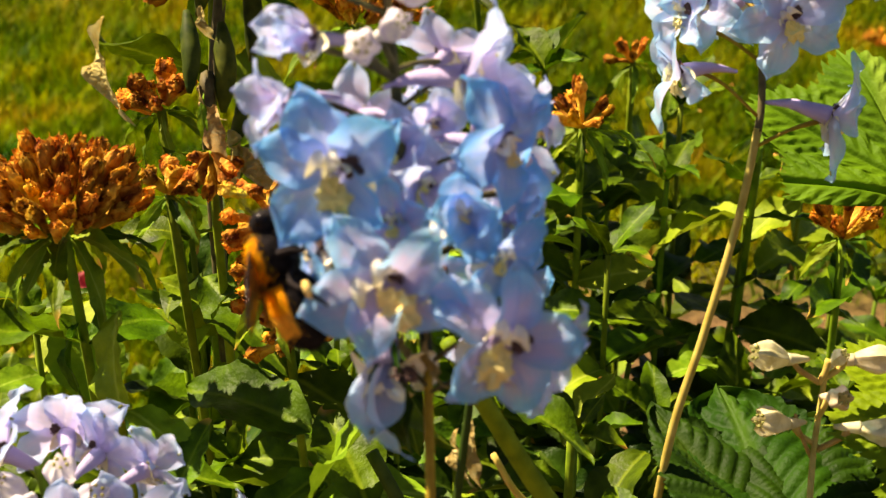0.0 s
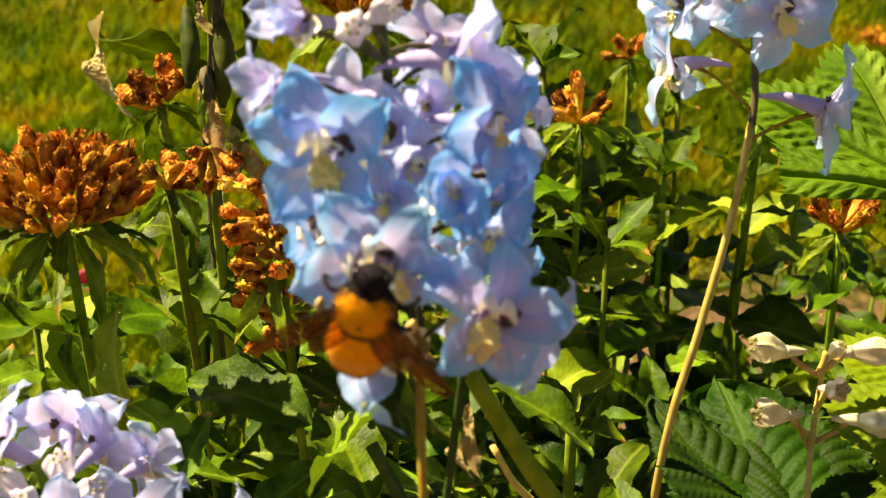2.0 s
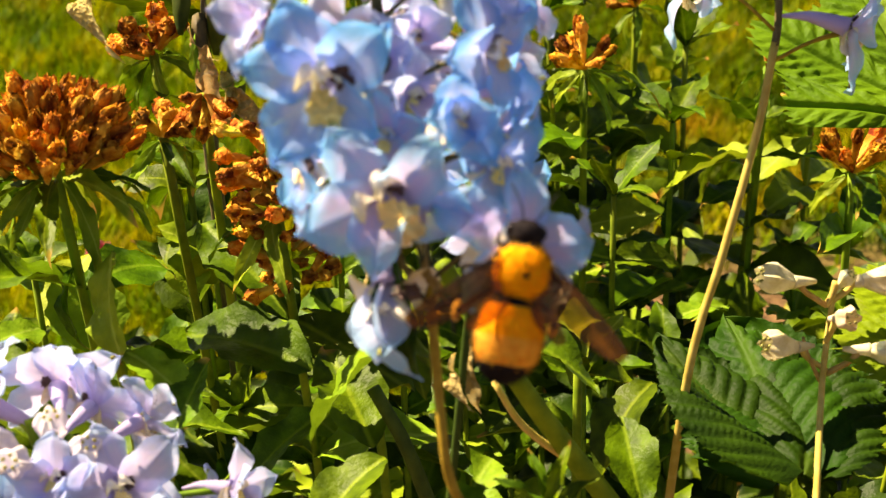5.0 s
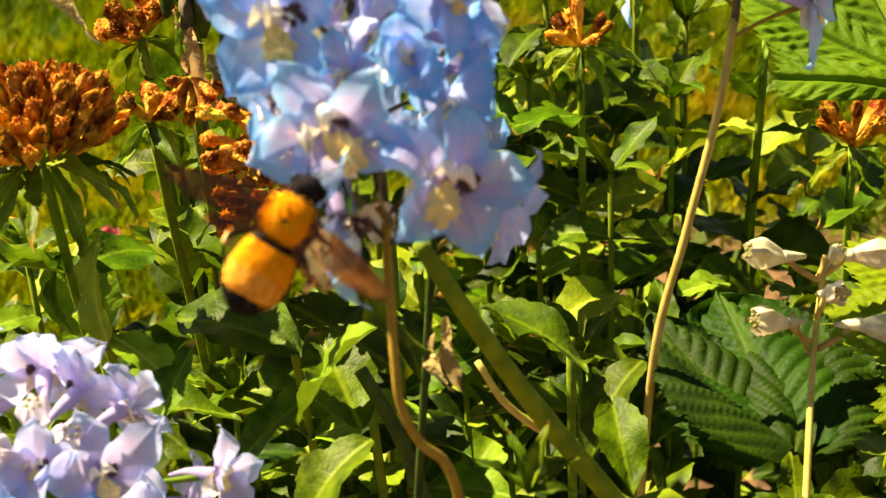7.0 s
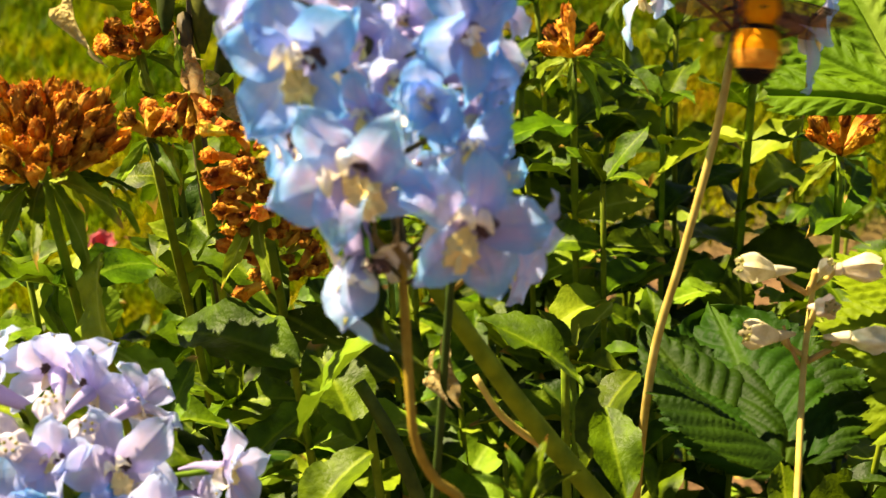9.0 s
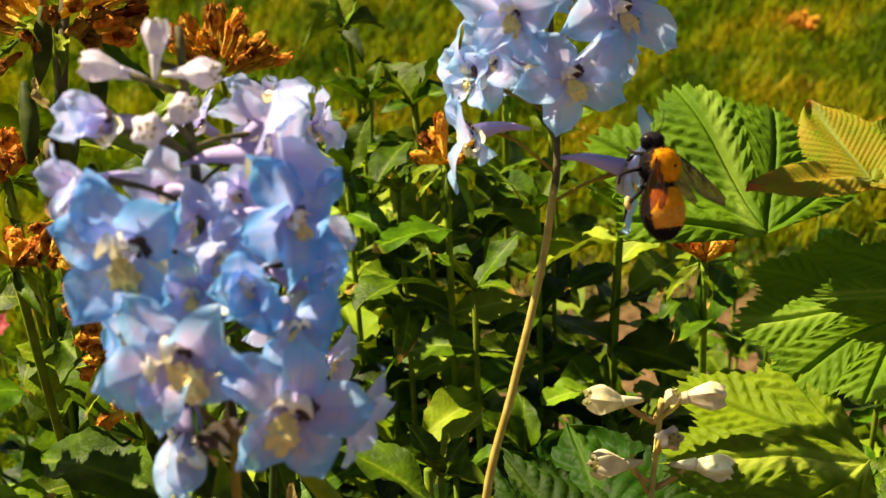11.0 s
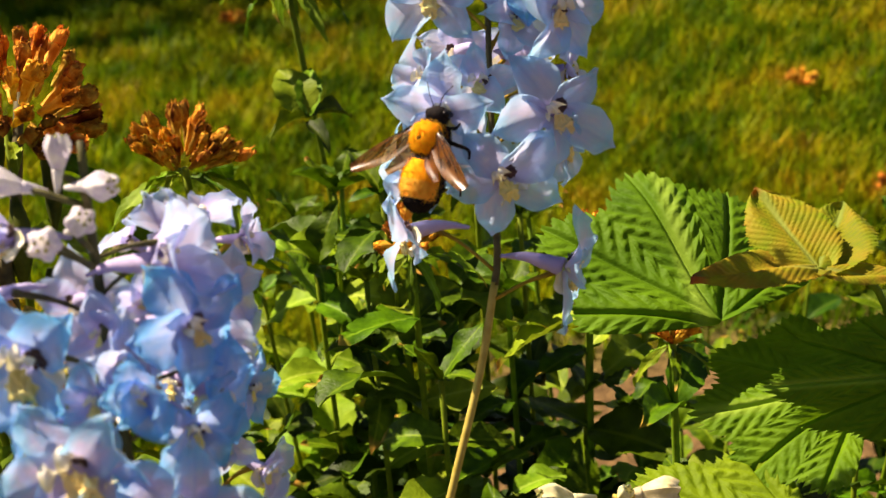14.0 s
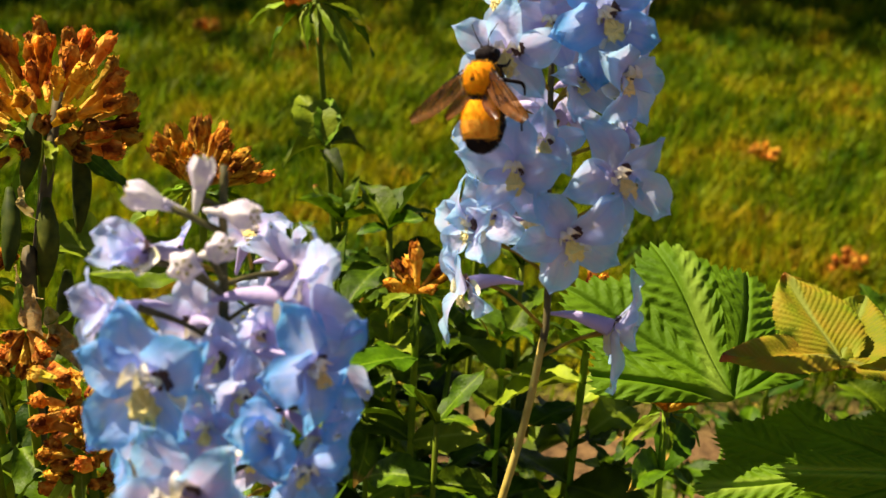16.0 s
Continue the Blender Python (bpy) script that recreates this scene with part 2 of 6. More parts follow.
# ---- mesh building ----
def mesh(name, verts, faces, smooth=True, mats=(), slots=None):
    me = bpy.data.meshes.new(name)
    me.from_pydata([tuple(v) for v in verts], [], faces)
    for mt in mats:
        me.materials.append(mt)
    if slots:
        me.polygons.foreach_set("material_index", slots)
    me.polygons.foreach_set("use_smooth", [smooth] * len(me.polygons))
    me.update()
    return me


def grid(nu, nv, f):
    verts = [f(u / nu, v / nv) for u in range(nu + 1) for v in range(nv + 1)]
    faces = [(u * (nv + 1) + v, u * (nv + 1) + v + 1, (u + 1) * (nv + 1) + v + 1, (u + 1) * (nv + 1) + v) for u in range(nu) for v in range(nv)]
    return verts, faces


def spline(points, steps):
    """A smooth line through the points."""
    pts = [Vector(p) for p in points]
    pts = [2 * pts[0] - pts[1], *pts, 2 * pts[-1] - pts[-2]]
    out = []
    for i in range(1, len(pts) - 2):
        a, b, c, d = pts[i - 1 : i + 3]
        for k in range(steps):
            t = k / steps
            out.append(0.5 * ((2 * b) + (c - a) * t + (2 * a - 5 * b + 4 * c - d) * t * t + (3 * b - a - 3 * c + d) * t**3))
    return out + [pts[-2]]


def tube(points, radii, sides=8, steps=6, rough=0.0, seed=0):
    line = spline(points, steps) if len(points) > 2 else [Vector(points[0]).lerp(Vector(points[1]), k / steps) for k in range(steps + 1)]
    n = len(line)
    verts, faces = [], []
    side = (line[1] - line[0]).orthogonal().normalized()
    rnd = random.Random(seed)
    for i, p in enumerate(line):
        way = (line[min(i + 1, n - 1)] - line[max(i - 1, 0)]).normalized()
        side = (side - way * side.dot(way)).normalized()
        other = way.cross(side)
        r = float(np.interp(i / (n - 1), np.linspace(0, 1, len(radii)), radii))
        for k in range(sides):
            a = 2 * math.pi * k / sides
            verts.append(p + (side * math.cos(a) + other * math.sin(a)) * r * (1 + rough * rnd.uniform(-1, 1)))
    for i in range(n - 1):
        for k in range(sides):
            j = (k + 1) % sides
            faces.append((i * sides + k, i * sides + j, (i + 1) * sides + j, (i + 1) * sides + k))
    faces.append(tuple(range(sides - 1, -1, -1)))
    faces.append(tuple((n - 1) * sides + k for k in range(sides)))
    return verts, faces


def joined(*pieces):
    verts, faces, slots = [], [], []
    for k, (v, f) in enumerate(pieces):
        faces += [tuple(i + len(verts) for i in face) for face in f]
        slots += [k] * len(f)
        verts += list(v)
    return verts, faces, slots


def part(name, me, parent, m=None, label=""):
    """One mesh under a thing or under a part."""
    ob = new(name, me)
    ob.parent = parent
    ob.matrix_basis = m if m is not None else Matrix()
    if label:
        ob["label"] = label
    return ob


def thing(name, m, label, category, group=""):
    ob = new(name)
    ob.empty_display_size = 0.02
    ob.matrix_basis = m
    return tagged(ob, label, category, group)


def turned(way, spin=0.0, near=(0, 0, 1)):
    """A turn that takes +z to way, and +y as nearly as may be to near."""
    z = Vector(way).normalized()
    y = Vector(near) - z * Vector(near).dot(z)
    if y.length < 1e-4:
        y = z.orthogonal()
    y.normalize()
    return Matrix((y.cross(z), y, z)).transposed().to_4x4() @ Matrix.Rotation(radians(spin), 4, "Z")


def frame_at(origin, yaw, pitch, roll=0.0):
    """A drawing frame that stands at origin: x to the right, y up, z to the viewer, in metres."""
    m = aim(0, 0, 0, yaw, pitch, roll)
    return Matrix.Translation(Vector(origin)) @ m


# ---- delphinium flowers ----
def sepal_mesh(name, mat, seed, wide=0.80, cup=0.25, curl=0.3, blunt=0.52):
    """A broad, waved sepal with a small gathered point, narrow at its foot."""
    rnd = random.Random(seed)
    a, b, c = rnd.uniform(0, 6), rnd.uniform(0, 6), rnd.uniform(-0.10, 0.10)
    pinch = rnd.uniform(0.10, 0.24)

    def f(u, v):
        s = 2 * v - 1
        w = wide * 1.08 * (u + 0.02) ** 0.72 * (1.0 - u) ** (blunt + 0.14) * (1 - 0.35 * max(0.0, (u - 0.8) / 0.2)) + 0.06 * (1 - u) + 0.004
        w *= 1 + 0.045 * math.sin(15 * u + a + (1.7 if s > 0 else 0)) * min(1, 1.6 * abs(s))
        wave = 0.05 * math.sin(5 * u + a) * s + 0.075 * math.sin(11 * u + b + s) * abs(s) ** 3 + 0.03 * math.sin(19 * u + 3 * s + a) * s * s
        fold = pinch * math.exp(-((u - 0.93) / 0.10) ** 2) * (1 - 0.6 * abs(s))
        x = s * w + c * math.sin(2.2 * u)
        z = cup * (s * s) * w * 1.1 + wave * u + curl * (0.35 * math.sin(2.6 * u + 0.4) - 0.34 * u**3) - 0.035 * math.exp(-((s / 0.14) ** 2)) * u + fold * 0.5
        return Vector((x, u * (1 - 0.05 * s * s), z))

    v, fc = grid(18, 12, f)
    return mesh(name, v, fc, mats=(mat,))


def gland_mesh():
    v, f = ball(0.030, 0.05, 0.016, 6, 4)
    return mesh("gland", v, f, mats=(GLAND,))


def ball(rx, ry, rz, nu=10, nv=8, at=(0, 0, 0)):
    verts, faces = [], []
    for j in range(nv + 1):
        b = math.pi * (j / nv - 0.5)
        for i in range(nu):
            a = 2 * math.pi * i / nu
            verts.append(Vector((at[0] + rx * math.cos(a) * math.cos(b), at[1] + ry * math.sin(b), at[2] + rz * math.sin(a) * math.cos(b))))
    for j in range(nv):
        for i in range(nu):
            k = (i + 1) % nu
            faces.append((j * nu + i, j * nu + k, (j + 1) * nu + k, (j + 1) * nu + i))
    return verts, faces


SEPALS = {}
for kind, mat in (("blue", SEPAL_BLUE), ("lilac", SEPAL_LILAC), ("pale", SEPAL_PALE)):
    SEPALS[kind] = [sepal_mesh("sepal_" + kind, mat, 10 * k + len(kind), 0.70 + 0.06 * (k % 3), 0.2 + 0.12 * (k % 2), 0.15 + 0.14 * (k % 4)) for k in range(6)]
SEPALS["slim"] = [sepal_mesh("sepal_slim", SEPAL_ICE, 90 + k, 0.70 + 0.06 * (k % 3), 0.30 + 0.2 * (k % 2), 0.1 + 0.2 * (k % 4), 0.62) for k in range(6)]


def inner_petal_mesh(size, wide, seed):
    """A small notched, cupped petal."""
    rnd = random.Random(seed)

    def f(u, v):
        s = 2 * v - 1
        w = wide * (0.35 + 0.75 * math.sin(math.pi * (0.15 + 0.75 * u)))
        return Vector((s * w, u * size * (1 - 0.16 * (1 - abs(s)) * (u > 0.95)), 0.10 * s * s + 0.14 * math.sin(3 * u) + rnd.uniform(-0.008, 0.008)))

    v, fc = grid(6, 6, f)
    return mesh("inner_petal", v, fc, mats=(BEE_PETAL,))


def tuft_mesh(name, mat, rx, ry, rz, rough, seed):
    """A shaggy pad of short hairs."""
    rnd = random.Random(seed)
    v, f = ball(rx, ry, rz, 18, 10)
    v = [p * rnd.uniform(1 - rough, 1 + rough) for p in v]
    return mesh(name, v, f, False, (mat,))


UPPER_PETALS = [inner_petal_mesh(0.22, 0.11, k) for k in range(2)]
LOWER_PETALS = [inner_petal_mesh(0.46, 0.19, 5 + k) for k in range(2)]
BEARD_TUFT = tuft_mesh("beard", BEARD, 0.13, 0.15, 0.06, 0.55, 1)
ANTHER_TUFT = tuft_mesh("anther_tuft", ANTHER, 0.10, 0.10, 0.06, 0.45, 2)
GLANDS = gland_mesh()


def spur_mesh(seed, bend):
    v, f = tube(((0, 0, 0.02), (0, 0.05, -0.25), (0, 0.10 + bend * 0.4, -0.62), (0, 0.06 + bend, -1.02)), (0.17, 0.14, 0.085, 0.03), 8, 4, 0.05, seed)
    return mesh("spur", v, f, mats=(SPUR,))


SPURS = [spur_mesh(1, 0.0), spur_mesh(2, 0.16), spur_mesh(3, -0.14)]


def bud_mesh(seed, mat):
    """A closed flower: five overlapping lobes round a hollow, with green-tipped ends and a short spur."""
    rnd = random.Random(seed)

    def f(u, v):
        a = 2 * math.pi * v
        r = (0.12 + 0.25 * min(1.0, 1.5 * u) ** 0.8) * (1 - 0.38 * max(0.0, (u - 0.62) / 0.38) ** 1.6) * (1 + (0.10 + 0.10 * u) * math.cos(5 * a + 0.6 * u))
        return Vector((r * math.cos(a), r * math.sin(a), -0.25 + 0.98 * u + 0.05 * math.cos(5 * a) * u * u))

    body = grid(8, 20, f)
    tail = tube(((0, 0, -0.2), (0, 0.06, -0.5), (0, 0.12, -0.85)), (0.18, 0.13, 0.06), 7, 4)
    tips = []
    for k in range(5):
        a = 2 * math.pi * k / 5 + 0.3
        tips.append(ball(0.05, 0.05, 0.06, 5, 4, (0.15 * math.cos(a), 0.15 * math.sin(a), 0.70)))
    v, fc, which = joined(body, tail, *tips)
    return mesh("bud", v, fc, mats=(mat, GLAND), slots=[0 if w < 2 else 1 for w in which])


BUDS = {"white": [bud_mesh(k, BUD) for k in range(2)], "cream": [bud_mesh(k + 5, BUD_CREAM) for k in range(2)], "blue": [bud_mesh(9, SEPAL_PALE)]}


def floret(parent, base, at, way, size, spin=0.0, spread=10.0, kind="blue", seed=0, bend=0, missing=(), eye=1.0):
    """One open flower: a spurred base with five sepals and the small inner petals. at: metres in the frame base."""
    rnd = random.Random(seed * 7 + 3)
    m = base @ Matrix.Translation(Vector(at)) @ turned(way, spin, (0, 1, 0)) @ Matrix.Scale(size, 4)
    ob = part("floret", SPURS[bend], parent, m)
    for k in range(5):
        if k in missing:
            continue
        tilt = spread + rnd.uniform(-20, 18)
        s = rnd.uniform(0.88, 1.12)
        place = Matrix.Rotation(radians(72 * k + rnd.uniform(-8, 8)), 4, "Z") @ Matrix.Translation((0, 0.09, 0.02 * (k % 2))) @ Matrix.Rotation(radians(tilt), 4, "X") @ Matrix.Rotation(radians(rnd.uniform(-14, 14)), 4, "Y") @ Matrix.Diagonal((s, s, s, 1))
        part("sepal", SEPALS[kind][rnd.randrange(6)], ob, place)
        part("gland", GLANDS, ob, place @ Matrix.Translation((0, 0.86, -0.02)))
    turn = Matrix.Rotation(radians(rnd.uniform(-10, 10)), 4, "Z") @ Matrix.Scale(eye, 4)
    for x, y, tilt, pool in ((-0.09, 0.08, 0.75, UPPER_PETALS), (0.09, 0.08, 0.75, UPPER_PETALS), (-0.12, 0.06, 2.75, LOWER_PETALS), (0.10, 0.06, 2.75, LOWER_PETALS)):
        part("inner_petal", pool[rnd.randrange(2)], ob, turn @ Matrix.Translation((x, y, 0.06)) @ Matrix.Rotation(tilt, 4, "X") @ Matrix.Rotation(rnd.uniform(-0.3, 0.3), 4, "Z"))
    part("beard", BEARD_TUFT, ob, turn @ Matrix.Translation((-0.02, -0.22, 0.23)))
    part("anther_tuft", ANTHER_TUFT, ob, turn @ Matrix.Translation((0.17, 0.04, 0.12)))
    return ob


def bud(parent, base, at, way, size, kind="white", seed=0):
    m = base @ Matrix.Translation(Vector(at)) @ turned(way, seed * 40, (0, 1, 0)) @ Matrix.Scale(size, 4)
    return part("bud", BUDS[kind][seed % len(BUDS[kind])], parent, m)


def stalk(parent, name, base, points, radii, mat, sides=8, steps=6, rough=0.03, label=""):
    v, f = tube([base @ Vector(p) for p in points], radii, sides, steps, rough)
    return part(name, mesh(name, v, f, mats=(mat,)), parent, None, label)


# ---- leaves ----
def leaf_mesh(name, mat, seed, wide=0.36, fold=0.35, curl=0.5, wave=0.05, point=0.9):
    rnd = random.Random(seed)
    a, b, side = rnd.uniform(0, 6), rnd.uniform(0, 6), rnd.uniform(-0.12, 0.12)

    def f(u, v):
        s = 2 * v - 1
        w = 0.5 * wide * math.sin(math.pi * u**point) ** 0.8 + 0.018 * (1 - u)
        if u > 0.999:
            w = 0.004
        t = curl * u
        y = math.sin(t) / curl if abs(curl) > 0.01 else u
        z = -(1 - math.cos(t)) / curl if abs(curl) > 0.01 else 0
        edge = wave * (math.sin(9 * u + a) * s + 0.7 * math.sin(15 * u + b) * s * s) * min(1, 3 * u)
        vein = 0.010 * math.sin(2 * math.pi * (7 * u - 1.6 * abs(s)) + a) * min(1, 4 * abs(s)) * min(1, 5 * (1 - u))
        ragged = 1 + 0.05 * math.sin(31 * u + a) * abs(s) ** 3
        return Vector((s * w * math.cos(fold) * ragged + side * u * u, y, z + abs(s) * w * math.sin(fold) + edge * 0.8 + vein))

    v, fc = grid(22, 8, f)
    return mesh(name, v, fc, mats=(mat,))


LEAVES = [leaf_mesh("leaf", LEAF, k, 0.40 + 0.08 * (k % 3), 0.15 + 0.25 * (k % 3), 0.3 + 0.3 * (k % 4), 0.055) for k in range(9)]
LEAVES_DARK_SHADED = [leaf_mesh("leaf", LEAF_DARK_SHADED, 80 + k, 0.44 + 0.06 * (k % 3), 0.15 + 0.2 * (k % 3), 0.3 + 0.3 * (k % 3), 0.055) for k in range(6)]
LEAVES_PALE = [leaf_mesh("leaf", LEAF_PALE, 20 + k, 0.48 + 0.06 * (k % 3), 0.15 + 0.15 * (k % 3), 0.3 + 0.3 * (k % 3), 0.055) for k in range(6)]
LEAVES_DRY = [leaf_mesh("dry_leaf", DRY_LEAF, 40 + k, 0.22, 0.6, 1.2, 0.10) for k in range(3)]
BRACTS = [leaf_mesh("bract", LEAF_PALE if k else LEAF, 60 + k, 0.2, 0.3, 0.8 + 0.2 * k, 0.05) for k in range(3)]


def leaf_pose(base, tip, roll=0.0, wide=1.0):
    """From base to tip; roll turns the blade about its length, 0: its upper face to the sky."""
    b, t = Vector(base), Vector(tip)
    y = (t - b).normalized()
    x = y.cross(Vector((0, 0, 1)))
    x = x.normalized() if x.length > 1e-4 else Vector((1, 0, 0))
    z = x.cross(y)
    m = Matrix((x, y, z)).transposed().to_4x4() @ Matrix.Rotation(radians(roll), 4, "Y")
    s = (t - b).length
    return Matrix.Translation(b) @ m @ Matrix.Diagonal((s * wide, s, s, 1))


def leafy_plant(at, top, pairs, length, seed, label, pale=False, deep=0.42, bare=0.25, name="campion_plant", thick=0.0013, wide=1.0):
    """An upright stem with pairs of pointed leaves. at: its foot; top: the stem's end; deep: share of leaves in the
    green darkened for shade.
    """
    rnd = random.Random(seed)
    foot, end = Vector(at), Vector(top)
    ob = thing(name, Matrix.Translation(foot), label, "plant", "campion plants")
    rise = end - foot
    mid = rise * 0.5 + Vector((rnd.uniform(-0.012, 0.012), rnd.uniform(-0.012, 0.012), 0))
    v, f = tube(((0, 0, -0.01), mid, rise), (thick * 1.25, thick, thick * 0.8), 7, 6, 0.05, seed)
    part("stem", mesh("stem", v, f, mats=(STEM_GREEN,)), ob)
    angle = rnd.uniform(0, 180)
    for k in range(4):
        a = radians(angle + 90 * k + rnd.uniform(-20, 20))
        up = radians(rnd.uniform(25, 70))
        q = rise + length * rnd.uniform(0.35, 0.7) * Vector((math.cos(a) * math.cos(up), math.sin(a) * math.cos(up), math.sin(up)))
        part("leaf", LEAVES[rnd.randrange(9)], ob, leaf_pose(rise, q, rnd.uniform(-30, 30), wide))
    for k in range(pairs):
        u = bare + (1 - bare) * (k + 0.5 * rnd.random()) / pairs
        p = Vector((0, 0, -0.01)).lerp(mid, u * 2) if u < 0.5 else mid.lerp(rise, u * 2 - 1)
        angle += 90 + rnd.uniform(-25, 25)
        for turn in (0, 180):
            a = radians(angle + turn + rnd.uniform(-20, 20))
            up = radians(rnd.uniform(5, 50) if u > 0.6 else rnd.uniform(-10, 35))
            size = length * rnd.uniform(0.75, 1.15) * (1 - 0.35 * max(0, u - 0.7) / 0.3)
            q = p + size * Vector((math.cos(a) * math.cos(up), math.sin(a) * math.cos(up), math.sin(up)))
            pool = LEAVES_PALE if (pale and rnd.random() < 0.6) or rnd.random() < 0.08 else LEAVES_DARK_SHADED if rnd.random() < deep else LEAVES
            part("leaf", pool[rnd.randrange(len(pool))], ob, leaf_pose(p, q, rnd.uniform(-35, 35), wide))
    return ob


# ---- dried flower heads ----
def calyx_mesh(seed, mat, tipmat, length=1.0):
    """A dried, ribbed flower tube with a crumpled mouth and rolled petal rags."""
    rnd = random.Random(seed)
    sides = 10

    def f(u, v):
        a = 2 * math.pi * v
        r = (0.07 + 0.15 * u + 0.05 * math.exp(-(((u - 0.78) / 0.14) ** 2))) * (1 - 0.70 * max(0.0, (u - 0.8) / 0.2) ** 2) * (1 + 0.16 * math.cos(5 * a)) * (1 + 0.12 * math.sin(9 * u + 3 * a + seed))
        return Vector((r * math.cos(a) + 0.06 * math.sin(2 * u + seed), r * math.sin(a), u * 0.95 * length))

    v, fc = grid(9, sides, f)
    v = [p + Vector((rnd.uniform(-1, 1), rnd.uniform(-1, 1), rnd.uniform(-1, 1))) * 0.045 * min(1.0, 1.4 * p.z / length) for p in v]
    pieces, slots = [(v, fc[: 6 * sides]), (v, fc[6 * sides :])], [0, 1]
    for k in range(5):
        a = 2 * math.pi * k / 5 + rnd.uniform(-0.4, 0.4)
        m = Matrix.Translation((0.10 * math.cos(a), 0.10 * math.sin(a), 0.80 * length)) @ Matrix.Rotation(a, 4, "Z") @ Matrix.Rotation(rnd.uniform(-0.9, 0.9), 4, "Y")
        w, h, tw = rnd.uniform(0.07, 0.13), rnd.uniform(0.08, 0.17), rnd.uniform(-1.5, 1.5)

        def rag(u, v, m=m, w=w, h=h, tw=tw):
            s = 2 * v - 1
            ang = tw * u
            x, y = s * w * (1 - 0.3 * u) * math.cos(ang), s * w * (1 - 0.3 * u) * math.sin(ang)
            return m @ Vector((y + 0.10 * math.sin(4 * u + tw), x, h * math.sin(1.9 * u) + 0.05 * s * s + rnd.uniform(-0.02, 0.02)))

        pieces.append(grid(4, 3, rag))
        slots.append(1)
    v, fc, which = joined(*pieces)
    return mesh("dried_floret", v, fc, mats=(mat, tipmat), slots=[slots[w] for w in which])


CALYCES = [calyx_mesh(k, DRY_PALE if k % 4 else DRY, DRY) for k in range(8)]
CALYCES_YOUNG = [calyx_mesh(20 + k, CALYX_YOUNG, DRY_PALE if k % 2 else DRY) for k in range(4)]


def dried_head(name, at, up, radius, count, size, seed, label, dome=0.75, spread=100, bracts=8, foot=None, slim=1.0, rise=0.35, bract_len=0.032, group="dried flower heads", pairs=3, leaf=0.042, column=0.0):
    """A domed cluster of dried tubular flowers over a ruff of narrow leaves, on its stem down to foot. column: height of a spike of whorls in place of a dome."""
    rnd = random.Random(seed)
    m = Matrix.Translation(Vector(at)) @ turned(up, rnd.uniform(0, 360), (0, 1, 0.1))
    ob = thing(name, m, label, "dried flower", group)
    for k in range(count):
        t = (k + 0.5) / count
        polar = radians(spread) * math.sqrt(t)
        a = k * 2.39996 + rnd.uniform(-0.3, 0.3)
        d = Vector((math.sin(polar) * math.cos(a), math.sin(polar) * math.sin(a), math.cos(polar) * dome))
        s = size * rnd.uniform(0.75, 1.2)
        p = d * max(0.0, radius - size * 0.75) * rnd.uniform(0.62, 1.1)
        way = (d + Vector((rnd.uniform(-0.25, 0.25), rnd.uniform(-0.25, 0.25), rise + rnd.uniform(-0.2, 0.2)))).normalized()
        pool = CALYCES
        if column:
            a = k * 2.39996 + rnd.uniform(-0.4, 0.4)
            ring = round(t * 6 + rnd.uniform(-0.35, 0.35)) / 6
            p = Vector((0, 0, column * (ring - 0.5))) + radius * 0.32 * rnd.uniform(0.7, 1.2) * (1.05 - 0.35 * t) * Vector((math.cos(a), math.sin(a), 0))
            way = Vector((math.cos(a), math.sin(a), rise + rnd.uniform(-0.45, 0.45))).normalized()
            s = size * rnd.uniform(0.7, 1.15)
            pool = CALYCES_YOUNG if rnd.random() < 0.05 + 0.25 * t else CALYCES
        part("dried_floret", pool[rnd.randrange(len(pool))], ob, Matrix.Translation(p) @ turned(way, rnd.uniform(0, 360), (0.2, 1, 0)) @ Matrix.Diagonal((s * slim, s * slim, s, 1)))
    for k in range(bracts):
        a = 2 * math.pi * k / max(1, bracts) + rnd.uniform(-0.3, 0.3)
        down = rnd.uniform(-0.7, 0.3)
        p = Vector((0.15 * radius * math.cos(a), 0.15 * radius * math.sin(a), -0.12 * radius))
        q = p + bract_len * rnd.uniform(0.6, 1.2) * Vector((math.cos(a), math.sin(a), down)).normalized()
        part("bract", BRACTS[k % 3], ob, leaf_pose(p, q, rnd.uniform(-30, 30), 0.85))
    if foot is not None:
        inv = m.inverted()
        f = inv @ Vector(foot)
        mid = f * 0.5 + Vector((rnd.uniform(-0.006, 0.006), rnd.uniform(-0.006, 0.006), 0))
        v, fc = tube(((0, 0, 0), f * 0.25 + (mid - f * 0.5), mid, f), (0.0014, 0.0013, 0.0015, 0.0018), 8, 5, 0.04, seed)
        part("stem", mesh("stem", v, fc, mats=(STEM_GREEN,)), ob)
        down = inv.to_3x3() @ Vector((0, 0, 1))
        for k in range(pairs):
            p = (f * 0.25 + (mid - f * 0.5)) * ((k + 0.75) / pairs * 1.15)
            a = rnd.uniform(0, 3.14)
            for turn in (0, math.pi):
                flat = inv.to_3x3() @ Vector((math.cos(a + turn), math.sin(a + turn), 0))
                q = p + leaf * rnd.uniform(0.7, 1.15) * (flat + down * rnd.uniform(-0.1, 0.8)).normalized()
                pool = LEAVES_PALE if rnd.random() < 0.3 else LEAVES
                m2 = m @ p, m @ q
                part("leaf", pool[rnd.randrange(len(pool))], ob, inv @ leaf_pose(m2[0], m2[1], rnd.uniform(-35, 35)))
    return ob


